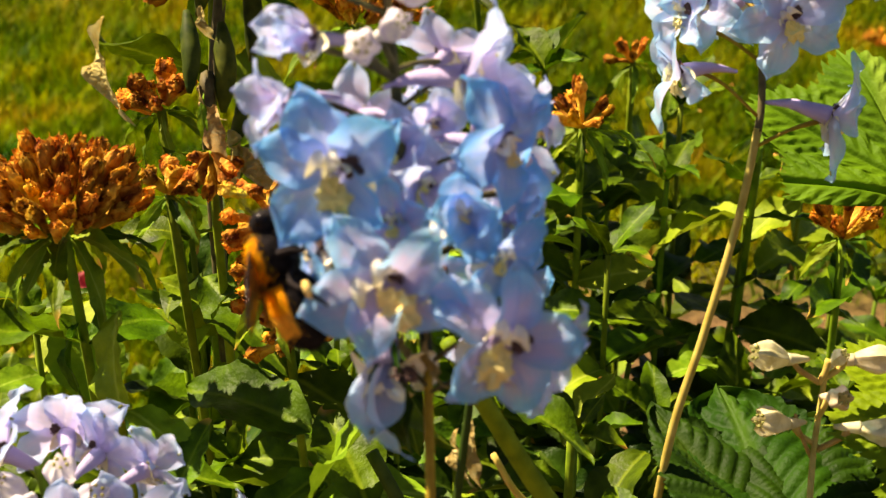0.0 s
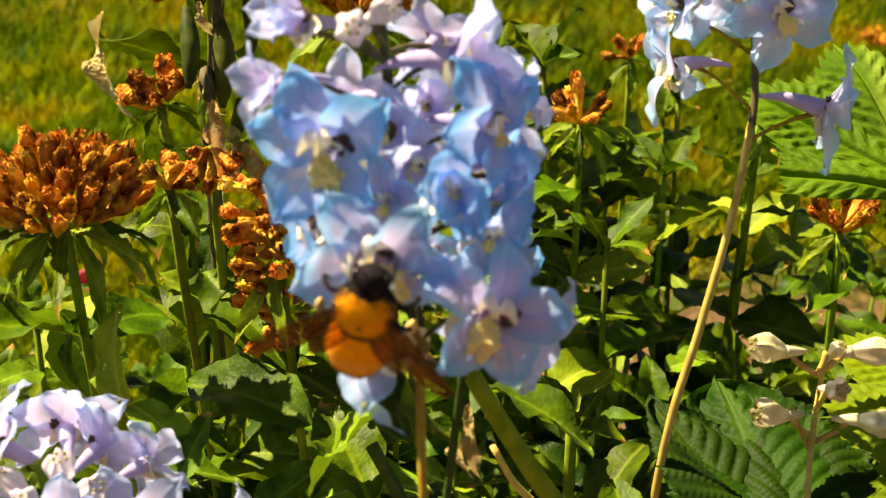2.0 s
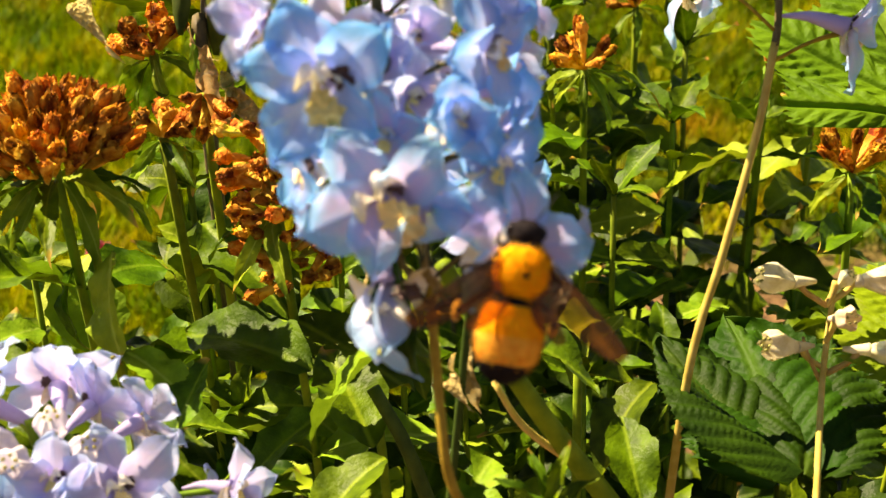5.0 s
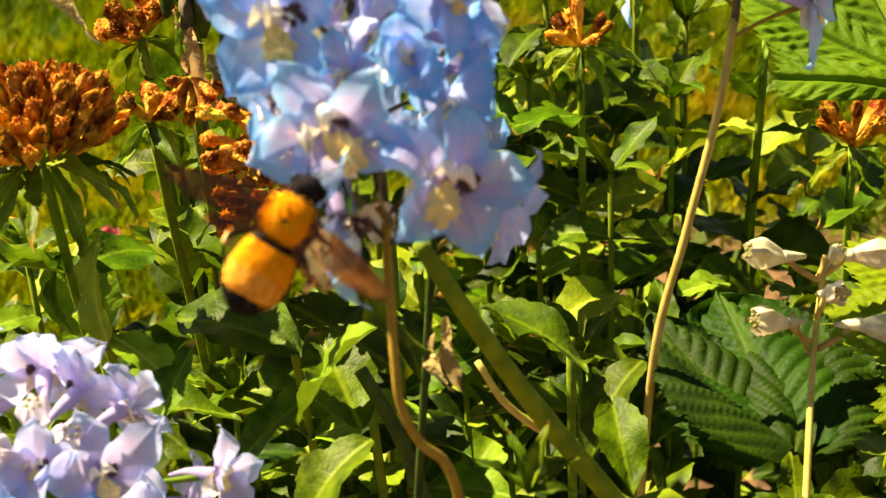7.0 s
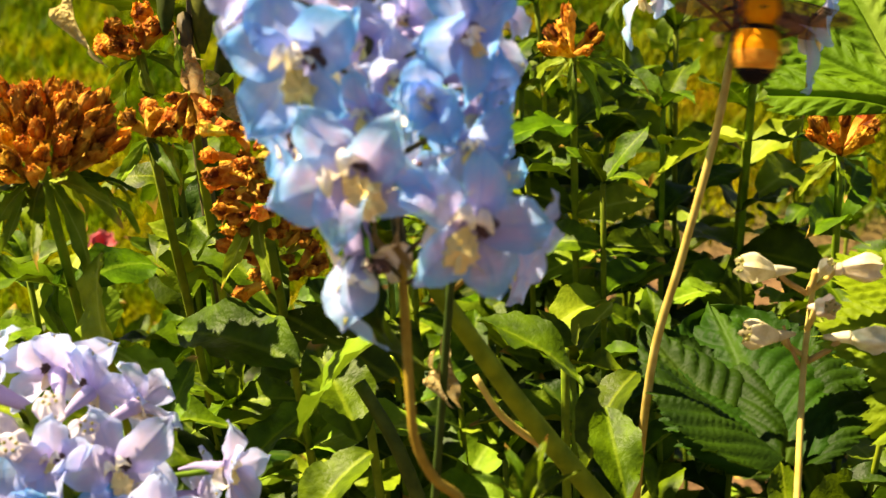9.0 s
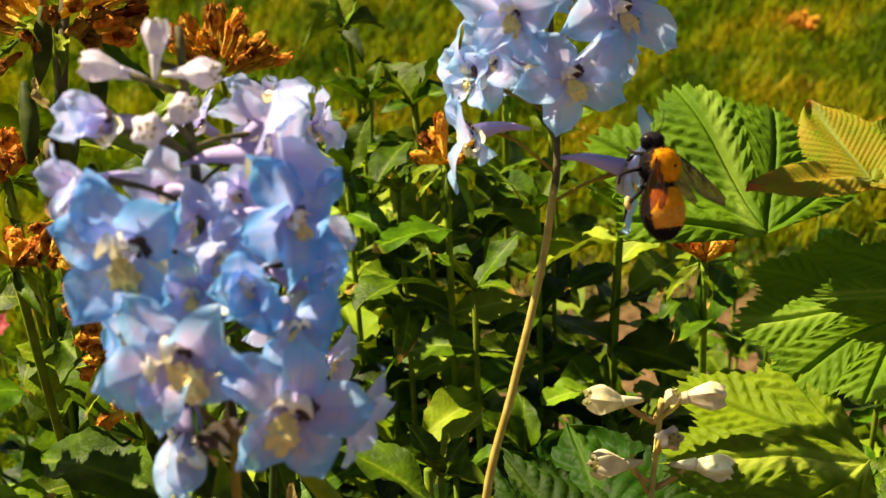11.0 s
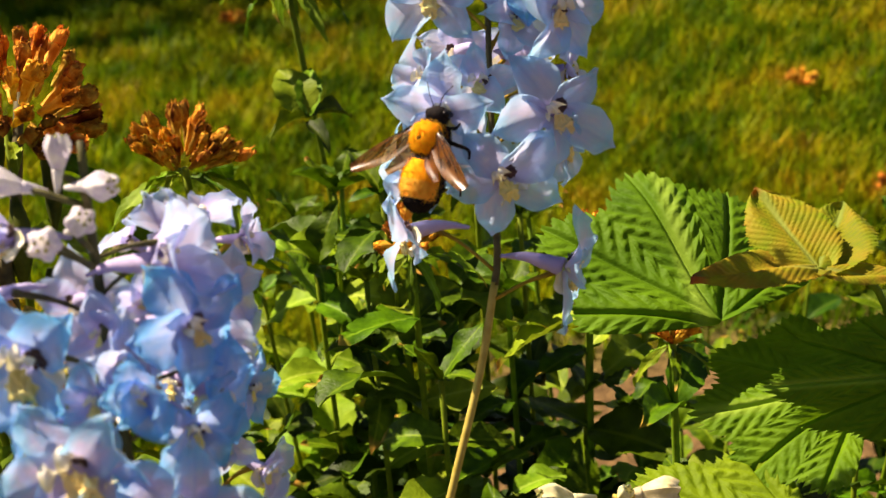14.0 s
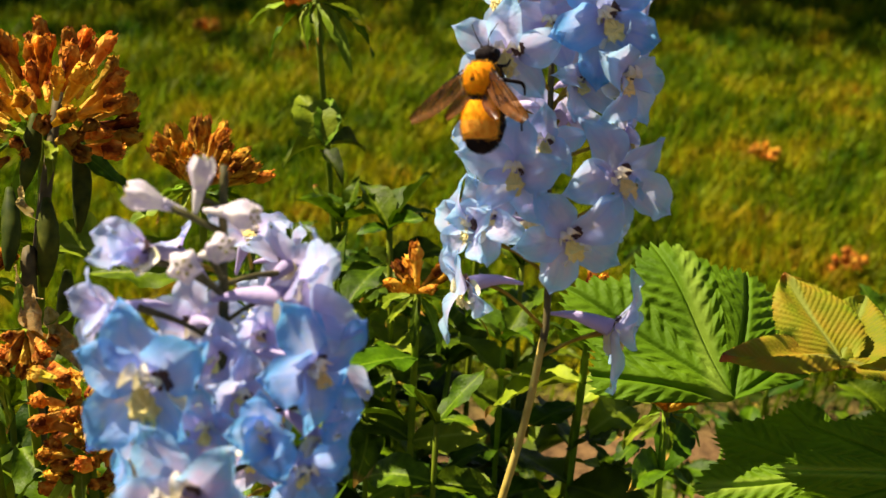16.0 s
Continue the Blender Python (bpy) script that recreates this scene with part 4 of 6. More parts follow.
floret(second_plant, SECOND, (-0.0165, 0.0223, 0.0040), (-0.75, -0.1, 0.55), 0.0129, 20, 18, "slim", 36, 0)
stalk(second_plant, "pedicel", SECOND, ((-0.0016, 0.0146, 0), (-0.0097, 0.0198, 0.0010), (-0.0178, 0.0226, 0.0022)), (0.0005, 0.00045, 0.0008), STEM_BROWN, 6, 4)
floret(second_plant, SECOND, (-0.0125, 0.0128, 0.0110), (-0.25, -0.15, 0.95), 0.0142, 0, 16, "slim", 37, 0)
stalk(second_plant, "pedicel", SECOND, ((-0.0011, 0.0052, 0), (-0.0064, 0.0105, 0.0034), (-0.0116, 0.0133, 0.0076)), (0.0005, 0.00045, 0.0008), STEM_BROWN, 6, 4)
floret(second_plant, SECOND, (0.0125, 0.0128, 0.0110), (0.3, -0.1, 0.94), 0.0150, 36, 14, "slim", 38, 0)
stalk(second_plant, "pedicel", SECOND, ((-0.0011, 0.0052, 0), (0.0051, 0.0104, 0.0033), (0.0114, 0.0132, 0.0074)), (0.0005, 0.00045, 0.0008), STEM_BROWN, 6, 4)
floret(second_plant, SECOND, (0.0006, -0.0025, 0.0130), (0.0, -0.25, 0.96), 0.0144, 36, 12, "slim", 39, 0)
stalk(second_plant, "pedicel", SECOND, ((-0.0004, -0.0102, 0), (0.0001, -0.0046, 0.0042), (0.0006, -0.0016, 0.0094)), (0.0005, 0.00045, 0.0008), STEM_BROWN, 6, 4)
floret(second_plant, SECOND, (-0.0200, -0.0005, 0.0040), (-0.97, -0.1, 0.2), 0.0125, 0, 14, "slim", 40, 0)
stalk(second_plant, "pedicel", SECOND, ((-0.0004, -0.0118, 0), (-0.0094, -0.0065, 0.0013), (-0.0183, -0.0036, 0.0028)), (0.0005, 0.00045, 0.0008), STEM_BROWN, 6, 4)
floret(second_plant, SECOND, (-0.0205, -0.0155, 0.0030), (-0.97, -0.15, 0.15), 0.0135, 30, 16, "slim", 41, 2)
stalk(second_plant, "pedicel", SECOND, ((-0.0005, -0.0251, 0), (-0.0101, -0.0174, 0.0009), (-0.0197, -0.0135, 0.0021)), (0.0005, 0.00045, 0.0008), STEM_BROWN, 6, 4)
floret(second_plant, SECOND, (0.0156, -0.0240, 0.0030), (0.97, -0.12, 0.2), 0.015, 20, 14, "slim", 42, 0)
stalk(second_plant, "pedicel", SECOND, ((-0.0006, -0.0320, 0), (0.0070, -0.0278, 0.0010), (0.0150, -0.0250, 0.0022)), (0.0005, 0.00045, 0.0008), STEM_BROWN, 6, 4)
floret(second_plant, SECOND, (0.0150, 0.0070, 0.0020), (0.9, -0.05, 0.25), 0.0129, 0, 16, "slim", 43, 0)
stalk(second_plant, "pedicel", SECOND, ((-0.0009, -0.0007, 0), (0.0086, 0.0044, 0.0005), (0.0180, 0.0071, 0.0012)), (0.0005, 0.00045, 0.0008), STEM_BROWN, 6, 4)
floret(second_plant, SECOND, (0.0160, 0.0237, 0.0020), (0.85, 0.1, 0.1), 0.0120, 10, 16, "lilac", 44, 0)
stalk(second_plant, "pedicel", SECOND, ((-0.0016, 0.0160, 0), (0.0090, 0.0208, 0.0008), (0.0197, 0.0234, 0.0017)), (0.0005, 0.00045, 0.0008), STEM_BROWN, 6, 4)
floret(second_plant, SECOND, (-0.0070, 0.0668, 0.0100), (-0.3, 0.0, 0.9), 0.0143, 10, 16, "slim", 45, 0)
stalk(second_plant, "pedicel", SECOND, ((-0.0031, 0.0592, 0), (-0.0045, 0.0641, 0.0030), (-0.0059, 0.0668, 0.0068)), (0.0005, 0.00045, 0.0008), STEM_BROWN, 6, 4)
floret(second_plant, SECOND, (0.0111, 0.0696, 0.0080), (0.5, 0.1, 0.8), 0.0136, 0, 20, "lilac", 46, 0)
stalk(second_plant, "pedicel", SECOND, ((-0.0032, 0.0620, 0), (0.0031, 0.0667, 0.0024), (0.0094, 0.0693, 0.0053)), (0.0005, 0.00045, 0.0008), STEM_BROWN, 6, 4)
floret(second_plant, SECOND, (-0.0150, 0.0571, 0.0030), (-0.85, 0.1, 0.3), 0.0136, 0, 16, "slim", 47, 0)
stalk(second_plant, "pedicel", SECOND, ((-0.0028, 0.0494, 0), (-0.0097, 0.0542, 0.0009), (-0.0166, 0.0567, 0.0020)), (0.0005, 0.00045, 0.0008), STEM_BROWN, 6, 4)
floret(second_plant, SECOND, (0.0165, 0.0543, 0.0020), (0.9, 0.1, 0.2), 0.0129, 0, 16, "lilac", 48, 0)
stalk(second_plant, "pedicel", SECOND, ((-0.0027, 0.0466, 0), (0.0080, 0.0514, 0.0006), (0.0187, 0.0540, 0.0014)), (0.0005, 0.00045, 0.0008), STEM_BROWN, 6, 4)
floret(second_plant, SECOND, (0.0000, 0.0585, -0.0100), (0.0, 0.2, -0.9), 0.0120, 0, 20, "lilac", 49, 0)
stalk(second_plant, "pedicel", SECOND, ((-0.0028, 0.0508, 0), (-0.0014, 0.0554, -0.0033), (0.0000, 0.0579, -0.0073)), (0.0005, 0.00045, 0.0008), STEM_BROWN, 6, 4)
floret(second_plant, SECOND, (-0.0042, 0.0042, -0.0090), (-0.3, 0.0, -0.85), 0.0120, 0, 20, "slim", 50, 0)
stalk(second_plant, "pedicel", SECOND, ((-0.0007, -0.0035, 0), (-0.0020, 0.0015, -0.0029), (-0.0033, 0.0042, -0.0065)), (0.0005, 0.00045, 0.0008), STEM_BROWN, 6, 4)
floret(second_plant, SECOND, (-0.0042, 0.0209, 0.0050), (-0.2, 0.0, 0.95), 0.0110, 0, 26, "slim", 51, 0)
stalk(second_plant, "pedicel", SECOND, ((-0.0015, 0.0132, 0), (-0.0026, 0.0182, 0.0011), (-0.0036, 0.0209, 0.0024)), (0.0005, 0.00045, 0.0008), STEM_BROWN, 6, 4)
floret(second_plant, SECOND, (0.0035, 0.0362, 0.0030), (0.2, 0.05, 0.95), 0.0117, 20, 22, "slim", 52, 0)
stalk(second_plant, "pedicel", SECOND, ((-0.0021, 0.0285, 0), (0.0004, 0.0334, 0.0001), (0.0029, 0.0361, 0.0002)), (0.0005, 0.00045, 0.0008), STEM_BROWN, 6, 4)
floret(second_plant, SECOND, (-0.0153, 0.0014, 0.0030), (-0.5, -0.1, 0.8), 0.0117, 30, 26, "slim", 53, 0)
stalk(second_plant, "pedicel", SECOND, ((-0.0006, -0.0063, 0), (-0.0072, -0.0011, 0.0003), (-0.0139, 0.0017, 0.0007)), (0.0005, 0.00045, 0.0008), STEM_BROWN, 6, 4)
floret(second_plant, SECOND, (-0.0042, 0.0501, 0.0040), (-0.2, 0.0, 0.9), 0.0110, 0, 26, "lilac", 54, 0)
stalk(second_plant, "pedicel", SECOND, ((-0.0025, 0.0425, 0), (-0.0031, 0.0474, 0.0007), (-0.0036, 0.0501, 0.0015)), (0.0005, 0.00045, 0.0008), STEM_BROWN, 6, 4)
bud(second_plant, SECOND, (-0.0111, 0.0877, 0.0060), (-0.5, 0.6, 0.5), 0.0122, "blue", 0)
stalk(second_plant, "pedicel", SECOND, ((-0.0037, 0.0814, 0), (-0.0087, 0.0848, 0.0036)), (0.0007, 0.0007), STEM_BROWN, 6, 3)
bud(second_plant, SECOND, (0.0028, 0.0891, 0.0060), (0.4, 0.7, 0.5), 0.0122, "blue", 1)
stalk(second_plant, "pedicel", SECOND, ((-0.0037, 0.0828, 0), (0.0008, 0.0857, 0.0036)), (0.0007, 0.0007), STEM_BROWN, 6, 3)
bud(second_plant, SECOND, (-0.0042, 0.0975, 0.0030), (0.0, 1, 0.2), 0.0096, "white", 2)
stalk(second_plant, "pedicel", SECOND, ((-0.0039, 0.0912, 0), (-0.0042, 0.0936, 0.0022)), (0.0007, 0.0007), STEM_BROWN, 6, 3)
bud(second_plant, SECOND, (-0.0167, 0.0780, 0.0050), (-0.7, 0.4, 0.4), 0.0131, "blue", 3)
stalk(second_plant, "pedicel", SECOND, ((-0.0035, 0.0717, 0), (-0.0131, 0.0759, 0.0029)), (0.0007, 0.0007), STEM_BROWN, 6, 3)
bud(second_plant, SECOND, (0.0111, 0.0821, 0.0040), (0.7, 0.5, 0.4), 0.0122, "white", 4)
stalk(second_plant, "pedicel", SECOND, ((-0.0036, 0.0759, 0), (0.0077, 0.0797, 0.0021)), (0.0007, 0.0007), STEM_BROWN, 6, 3)
stalk(second_plant, "stem", SECOND, ((-0.0042, 0.1044, 0.0000), (-0.0035, 0.0696, 0.0000), (-0.0025, 0.0418, 0.0000), (-0.0017, 0.0167, 0.0000), (-0.0006, -0.0070, 0.0000), (0.0000, -0.0209, 0.0000), (-0.0006, -0.0285, 0.0000)), (0.0007, 0.0008, 0.0008, 0.0009, 0.0010), STEM_DUSK, 9, 6, 0.04)
stalk(second_plant, "lower_stem", SECOND, ((-0.0006, -0.0278, 0.0000), (-0.0042, -0.0501, -0.0010), (-0.0111, -0.0794, -0.0030), (-0.0174, -0.1086, -0.0080), (-0.0195, -0.1671, -0.0300)), (0.0010, 0.0010, 0.0011, 0.0012), STEM_STRAW, 9, 6, 0.04, "straw-coloured bare lower stem")

# ---- the low lilac delphinium ----
LILAC_FOOT = Vector((-0.0659, 0.2738, 0))
lilac_plant = thing("delphinium", Matrix.Translation(LILAC_FOOT), "short lilac delphinium spike seen from above", "flower", "delphinium spikes")
LILAC = Matrix.Translation(-LILAC_FOOT) @ frame_at((-0.0759, 0.2538, 0.495), -1.08, -27.42, -2.69)
floret(lilac_plant, LILAC, (-0.0069, 0.0105, -0.0080), (-0.25, 0.6, -0.7), 0.013, 0, 14, "lilac", 61, 0)
stalk(lilac_plant, "pedicel", LILAC, ((-0.0104, 0.0039, 0), (-0.0083, 0.0071, -0.0027), (-0.0062, 0.0088, -0.0060)), (0.0005, 0.00045, 0.0008), STEM_GREEN, 6, 4)
floret(lilac_plant, LILAC, (0.0113, 0.0038, -0.0050), (0.55, 0.5, -0.6), 0.0115, 0, 18, "lilac", 63, 0)
stalk(lilac_plant, "pedicel", LILAC, ((-0.0079, -0.0027, 0), (0.0011, 0.0007, -0.0016), (0.0100, 0.0026, -0.0036)), (0.0005, 0.00045, 0.0008), STEM_GREEN, 6, 4)
floret(lilac_plant, LILAC, (0.0101, -0.0078, 0.0090), (0.35, -0.1, 0.92), 0.0145, 20, 10, "lilac", 64, 0)
stalk(lilac_plant, "pedicel", LILAC, ((-0.0033, -0.0143, 0), (0.0029, -0.0098, 0.0028), (0.0090, -0.0074, 0.0061)), (0.0005, 0.00045, 0.0008), STEM_GREEN, 6, 4)
floret(lilac_plant, LILAC, (0.0316, -0.0095, 0.0000), (0.92, 0.1, 0.3), 0.0108, 0, 30, "lilac", 66, 0)
stalk(lilac_plant, "pedicel", LILAC, ((-0.0026, -0.0161, 0), (0.0134, -0.0120, -0.0003), (0.0294, -0.0098, -0.0007)), (0.0005, 0.00045, 0.0008), STEM_GREEN, 6, 4)
floret(lilac_plant, LILAC, (-0.0179, 0.0072, 0.0000), (-0.7, 0.5, 0.1), 0.013, 0, 12, "lilac", 68, 0)
stalk(lilac_plant, "pedicel", LILAC, ((-0.0092, 0.0006, 0), (-0.0125, 0.0039, -0.0001), (-0.0159, 0.0057, -0.0003)), (0.0005, 0.00045, 0.0008), STEM_GREEN, 6, 4)
floret(lilac_plant, LILAC, (-0.0119, -0.0155, 0.0100), (-0.3, -0.2, 0.9), 0.0131, 0, 8, "blue", 69, 0)
stalk(lilac_plant, "pedicel", LILAC, ((-0.0008, -0.0221, 0), (-0.0059, -0.0174, 0.0032), (-0.0109, -0.0149, 0.0070)), (0.0005, 0.00045, 0.0008), STEM_GREEN, 6, 4)
floret(lilac_plant, LILAC, (0.0024, -0.0203, 0.0120), (0.1, -0.2, 0.95), 0.0131, 30, 8, "blue", 70, 0)
stalk(lilac_plant, "pedicel", LILAC, ((0.0007, -0.0268, 0), (0.0014, -0.0222, 0.0040), (0.0021, -0.0196, 0.0089)), (0.0005, 0.00045, 0.0008), STEM_GREEN, 6, 4)
floret(lilac_plant, LILAC, (0.0167, -0.0203, 0.0080), (0.5, -0.2, 0.8), 0.0131, 0, 10, "lilac", 71, 0)
stalk(lilac_plant, "pedicel", LILAC, ((0.0007, -0.0268, 0), (0.0079, -0.0222, 0.0024), (0.0151, -0.0196, 0.0054)), (0.0005, 0.00045, 0.0008), STEM_GREEN, 6, 4)
floret(lilac_plant, LILAC, (0.0239, -0.0167, -0.0060), (0.8, 0.0, -0.4), 0.0107, 0, 14, "lilac", 72, 0)
stalk(lilac_plant, "pedicel", LILAC, ((-0.0004, -0.0233, 0), (0.0107, -0.0190, -0.0022), (0.0217, -0.0167, -0.0049)), (0.0005, 0.00045, 0.0008), STEM_GREEN, 6, 4)
floret(lilac_plant, LILAC, (-0.0072, -0.0298, 0.0100), (-0.3, -0.2, 0.9), 0.0131, 0, 8, "blue", 74, 0)
stalk(lilac_plant, "pedicel", LILAC, ((0.0020, -0.0364, 0), (-0.0021, -0.0317, 0.0032), (-0.0062, -0.0292, 0.0070)), (0.0005, 0.00045, 0.0008), STEM_GREEN, 6, 4)
floret(lilac_plant, LILAC, (0.0107, -0.0322, 0.0100), (0.4, -0.2, 0.9), 0.0131, 0, 8, "blue", 75, 0)
stalk(lilac_plant, "pedicel", LILAC, ((0.0022, -0.0388, 0), (0.0058, -0.0341, 0.0032), (0.0094, -0.0316, 0.0070)), (0.0005, 0.00045, 0.0008), STEM_GREEN, 6, 4)
floret(lilac_plant, LILAC, (0.0006, 0.0066, -0.0060), (0.35, 0.5, -0.75), 0.0120, 30, 14, "lilac", 62, 0)
stalk(lilac_plant, "pedicel", LILAC, ((-0.0089, 0.0000, 0), (-0.0046, 0.0034, -0.0018), (-0.0003, 0.0052, -0.0040)), (0.0005, 0.00045, 0.0008), STEM_GREEN, 6, 4)
floret(lilac_plant, LILAC, (-0.0018, -0.0060, 0.0120), (-0.05, 0.05, 0.97), 0.0105, 0, 42, "lilac", 65, 0)
stalk(lilac_plant, "pedicel", LILAC, ((-0.0041, -0.0125, 0), (-0.0029, -0.0083, 0.0044), (-0.0017, -0.0061, 0.0098)), (0.0005, 0.00045, 0.0008), STEM_GREEN, 6, 4)
bud(lilac_plant, LILAC, (-0.0084, -0.0030, 0.0130), (-0.1, 0.2, 0.95), 0.0092, "white", 0)
stalk(lilac_plant, "pedicel", LILAC, ((-0.0057, -0.0084, 0), (-0.0080, -0.0037, 0.0095)), (0.0007, 0.0007), STEM_GREEN, 6, 3)
bud(lilac_plant, LILAC, (-0.0042, 0.0018, 0.0060), (0.1, 0.7, 0.6), 0.0092, "white", 1)
stalk(lilac_plant, "pedicel", LILAC, ((-0.0076, -0.0036, 0), (-0.0045, -0.0008, 0.0038)), (0.0007, 0.0007), STEM_GREEN, 6, 3)
bud(lilac_plant, LILAC, (0.0024, -0.0018, 0.0080), (0.4, 0.5, 0.7), 0.0087, "white", 2)
stalk(lilac_plant, "pedicel", LILAC, ((-0.0062, -0.0072, 0), (0.0010, -0.0035, 0.0056)), (0.0007, 0.0007), STEM_GREEN, 6, 3)
bud(lilac_plant, LILAC, (-0.0131, -0.0012, 0.0050), (-0.5, 0.5, 0.6), 0.0087, "white", 3)
stalk(lilac_plant, "pedicel", LILAC, ((-0.0064, -0.0066, 0), (-0.0114, -0.0029, 0.0029)), (0.0007, 0.0007), STEM_GREEN, 6, 3)
stalk(lilac_plant, "stem", LILAC, ((-0.0107, 0.0048, 0.0000), (-0.0072, -0.0048, 0.0000), (-0.0024, -0.0167, 0.0000), (0.0012, -0.0286, 0.0000), (0.0024, -0.0406, 0.0000), (0.0048, -0.0644, -0.0040)), (0.0012, 0.0018, 0.0022, 0.0024), STEM_GREEN, 9, 6, 0.04)

# ---- the delphinium behind the near one ----
BACK_FOOT = Vector((0.0159, 0.3423, 0))
back_plant = thing("delphinium", Matrix.Translation(BACK_FOOT), "pale lilac delphinium spike close behind the blue one", "flower", "delphinium spikes")
BACK = Matrix.Translation(-BACK_FOOT) @ frame_at((0.0059, 0.3123, 0.5836), 0.87, -23.07, -6.70)
floret(back_plant, BACK, (-0.0012, -0.0007, 0.0060), (0.15, 0.75, 0.5), 0.0107, 0, 20, "lilac", 81, 0)
stalk(back_plant, "pedicel", BACK, ((0.0004, -0.0078, 0), (-0.0006, -0.0045, 0.0021), (-0.0016, -0.0027, 0.0047)), (0.0005, 0.00045, 0.0008), STEM_BROWN, 6, 4)
floret(back_plant, BACK, (0.0082, -0.0046, 0.0030), (0.85, 0.2, 0.3), 0.0086, 10, 30, "lilac", 82, 0)
stalk(back_plant, "pedicel", BACK, ((0.0008, -0.0118, 0), (0.0036, -0.0074, 0.0011), (0.0064, -0.0050, 0.0024)), (0.0005, 0.00045, 0.0008), STEM_BROWN, 6, 4)
floret(back_plant, BACK, (-0.0163, -0.0061, 0.0020), (-0.7, 0.55, 0.2), 0.0086, 0, 24, "lilac", 83, 0)
stalk(back_plant, "pedicel", BACK, ((0.0010, -0.0133, 0), (-0.0069, -0.0094, 0.0007), (-0.0148, -0.0073, 0.0016)), (0.0005, 0.00045, 0.0008), STEM_BROWN, 6, 4)
floret(back_plant, BACK, (0.0050, -0.0153, 0.0050), (0.55, -0.05, 0.8), 0.0097, 0, 16, "lilac", 84, 0)
stalk(back_plant, "pedicel", BACK, ((0.0017, -0.0225, 0), (0.0026, -0.0177, 0.0014), (0.0036, -0.0152, 0.0031)), (0.0005, 0.00045, 0.0008), STEM_BROWN, 6, 4)
floret(back_plant, BACK, (0.0040, -0.0264, 0.0060), (0.45, -0.1, 0.85), 0.0105, 20, 14, "lilac", 85, 0)
stalk(back_plant, "pedicel", BACK, ((0.0024, -0.0336, 0), (0.0026, -0.0287, 0.0017), (0.0029, -0.0261, 0.0038)), (0.0005, 0.00045, 0.0008), STEM_BROWN, 6, 4)
floret(back_plant, BACK, (0.0106, -0.0375, 0.0020), (0.85, -0.2, 0.35), 0.0094, 0, 22, "blue", 86, 0)
stalk(back_plant, "pedicel", BACK, ((0.0029, -0.0447, 0), (0.0057, -0.0397, 0.0005), (0.0086, -0.0370, 0.0012)), (0.0005, 0.00045, 0.0008), STEM_BROWN, 6, 4)
floret(back_plant, BACK, (0.0056, -0.0479, 0.0060), (0.4, -0.2, 0.85), 0.0105, 30, 14, "lilac", 87, 0)
stalk(back_plant, "pedicel", BACK, ((0.0033, -0.0551, 0), (0.0040, -0.0501, 0.0017), (0.0046, -0.0474, 0.0038)), (0.0005, 0.00045, 0.0008), STEM_BROWN, 6, 4)
floret(back_plant, BACK, (0.0148, -0.0558, 0.0020), (0.85, -0.2, 0.3), 0.0097, 0, 22, "lilac", 88, 0)
stalk(back_plant, "pedicel", BACK, ((0.0036, -0.0630, 0), (0.0082, -0.0580, 0.0006), (0.0127, -0.0553, 0.0013)), (0.0005, 0.00045, 0.0008), STEM_BROWN, 6, 4)
floret(back_plant, BACK, (-0.0061, -0.0192, -0.0040), (-0.5, 0.0, 0.5), 0.0094, 0, 20, "lilac", 89, 0)
stalk(back_plant, "pedicel", BACK, ((0.0019, -0.0264, 0), (-0.0015, -0.0217, -0.0023), (-0.0050, -0.0192, -0.0052)), (0.0005, 0.00045, 0.0008), STEM_BROWN, 6, 4)
floret(back_plant, BACK, (-0.0055, -0.0375, -0.0030), (-0.5, -0.1, 0.6), 0.0099, 0, 20, "blue", 90, 0)
stalk(back_plant, "pedicel", BACK, ((0.0029, -0.0447, 0), (-0.0007, -0.0398, -0.0020), (-0.0042, -0.0372, -0.0045)), (0.0005, 0.00045, 0.0008), STEM_BROWN, 6, 4)
stalk(back_plant, "stem", BACK, ((-0.0003, -0.0022, 0.0000), (0.0010, -0.0140, 0.0000), (0.0024, -0.0323, 0.0000), (0.0033, -0.0532, 0.0000), (0.0037, -0.0649, 0.0000), (0.0043, -0.1368, -0.0200)), (0.0007, 0.0008, 0.0008, 0.0010), STEM_DARK, 9, 6, 0.04)

# ---- dried flower heads ----
HEAD = "domed head of crumpled orange-brown dried flowers on a green leafy stem"
STAR = "small star of dried orange flower tubes on a leafy stem"
dried_head("dried_flower_head", (-0.097, 0.3354, 0.5236), (0.0199, 0.1019, 1.0073), 0.0216, 96, 0.0146, 1, HEAD, 0.80, 98, 18, (-0.0764, 0.3959, 0), slim=0.56, rise=0.62, bract_len=0.029)
dried_head("dried_flower_head", (-0.0440, 0.3495, 0.5040), (-0.150, 0.06, 1.0), 0.0145, 70, 0.0108, 2, "tall column of crumpled orange and yellow-green dried flowers", 1.0, 100, 6, (-0.0259, 0.4052, 0), slim=0.82, rise=0.25, bract_len=0.026, column=0.043)
dried_head("dried_flower_head", (-0.0300, 0.5050, 0.5240), (0.165, 0.1428, 0.9789), 0.0215, 46, 0.0165, 3, "flat fan of dried orange flower tubes on a leafy stem", 0.7, 88, 10, (-0.0440, 0.5213, 0), slim=0.48, rise=0.55)
dried_head("dried_flower_head", (-0.0695, 0.4306, 0.5684), (0.052, 0.0906, 0.9958), 0.029, 66, 0.0160, 4, "large ragged head of dried brown buds with orange tips", 1.2, 108, 8, (-0.0793, 0.4469, 0), slim=0.62, rise=0.3)
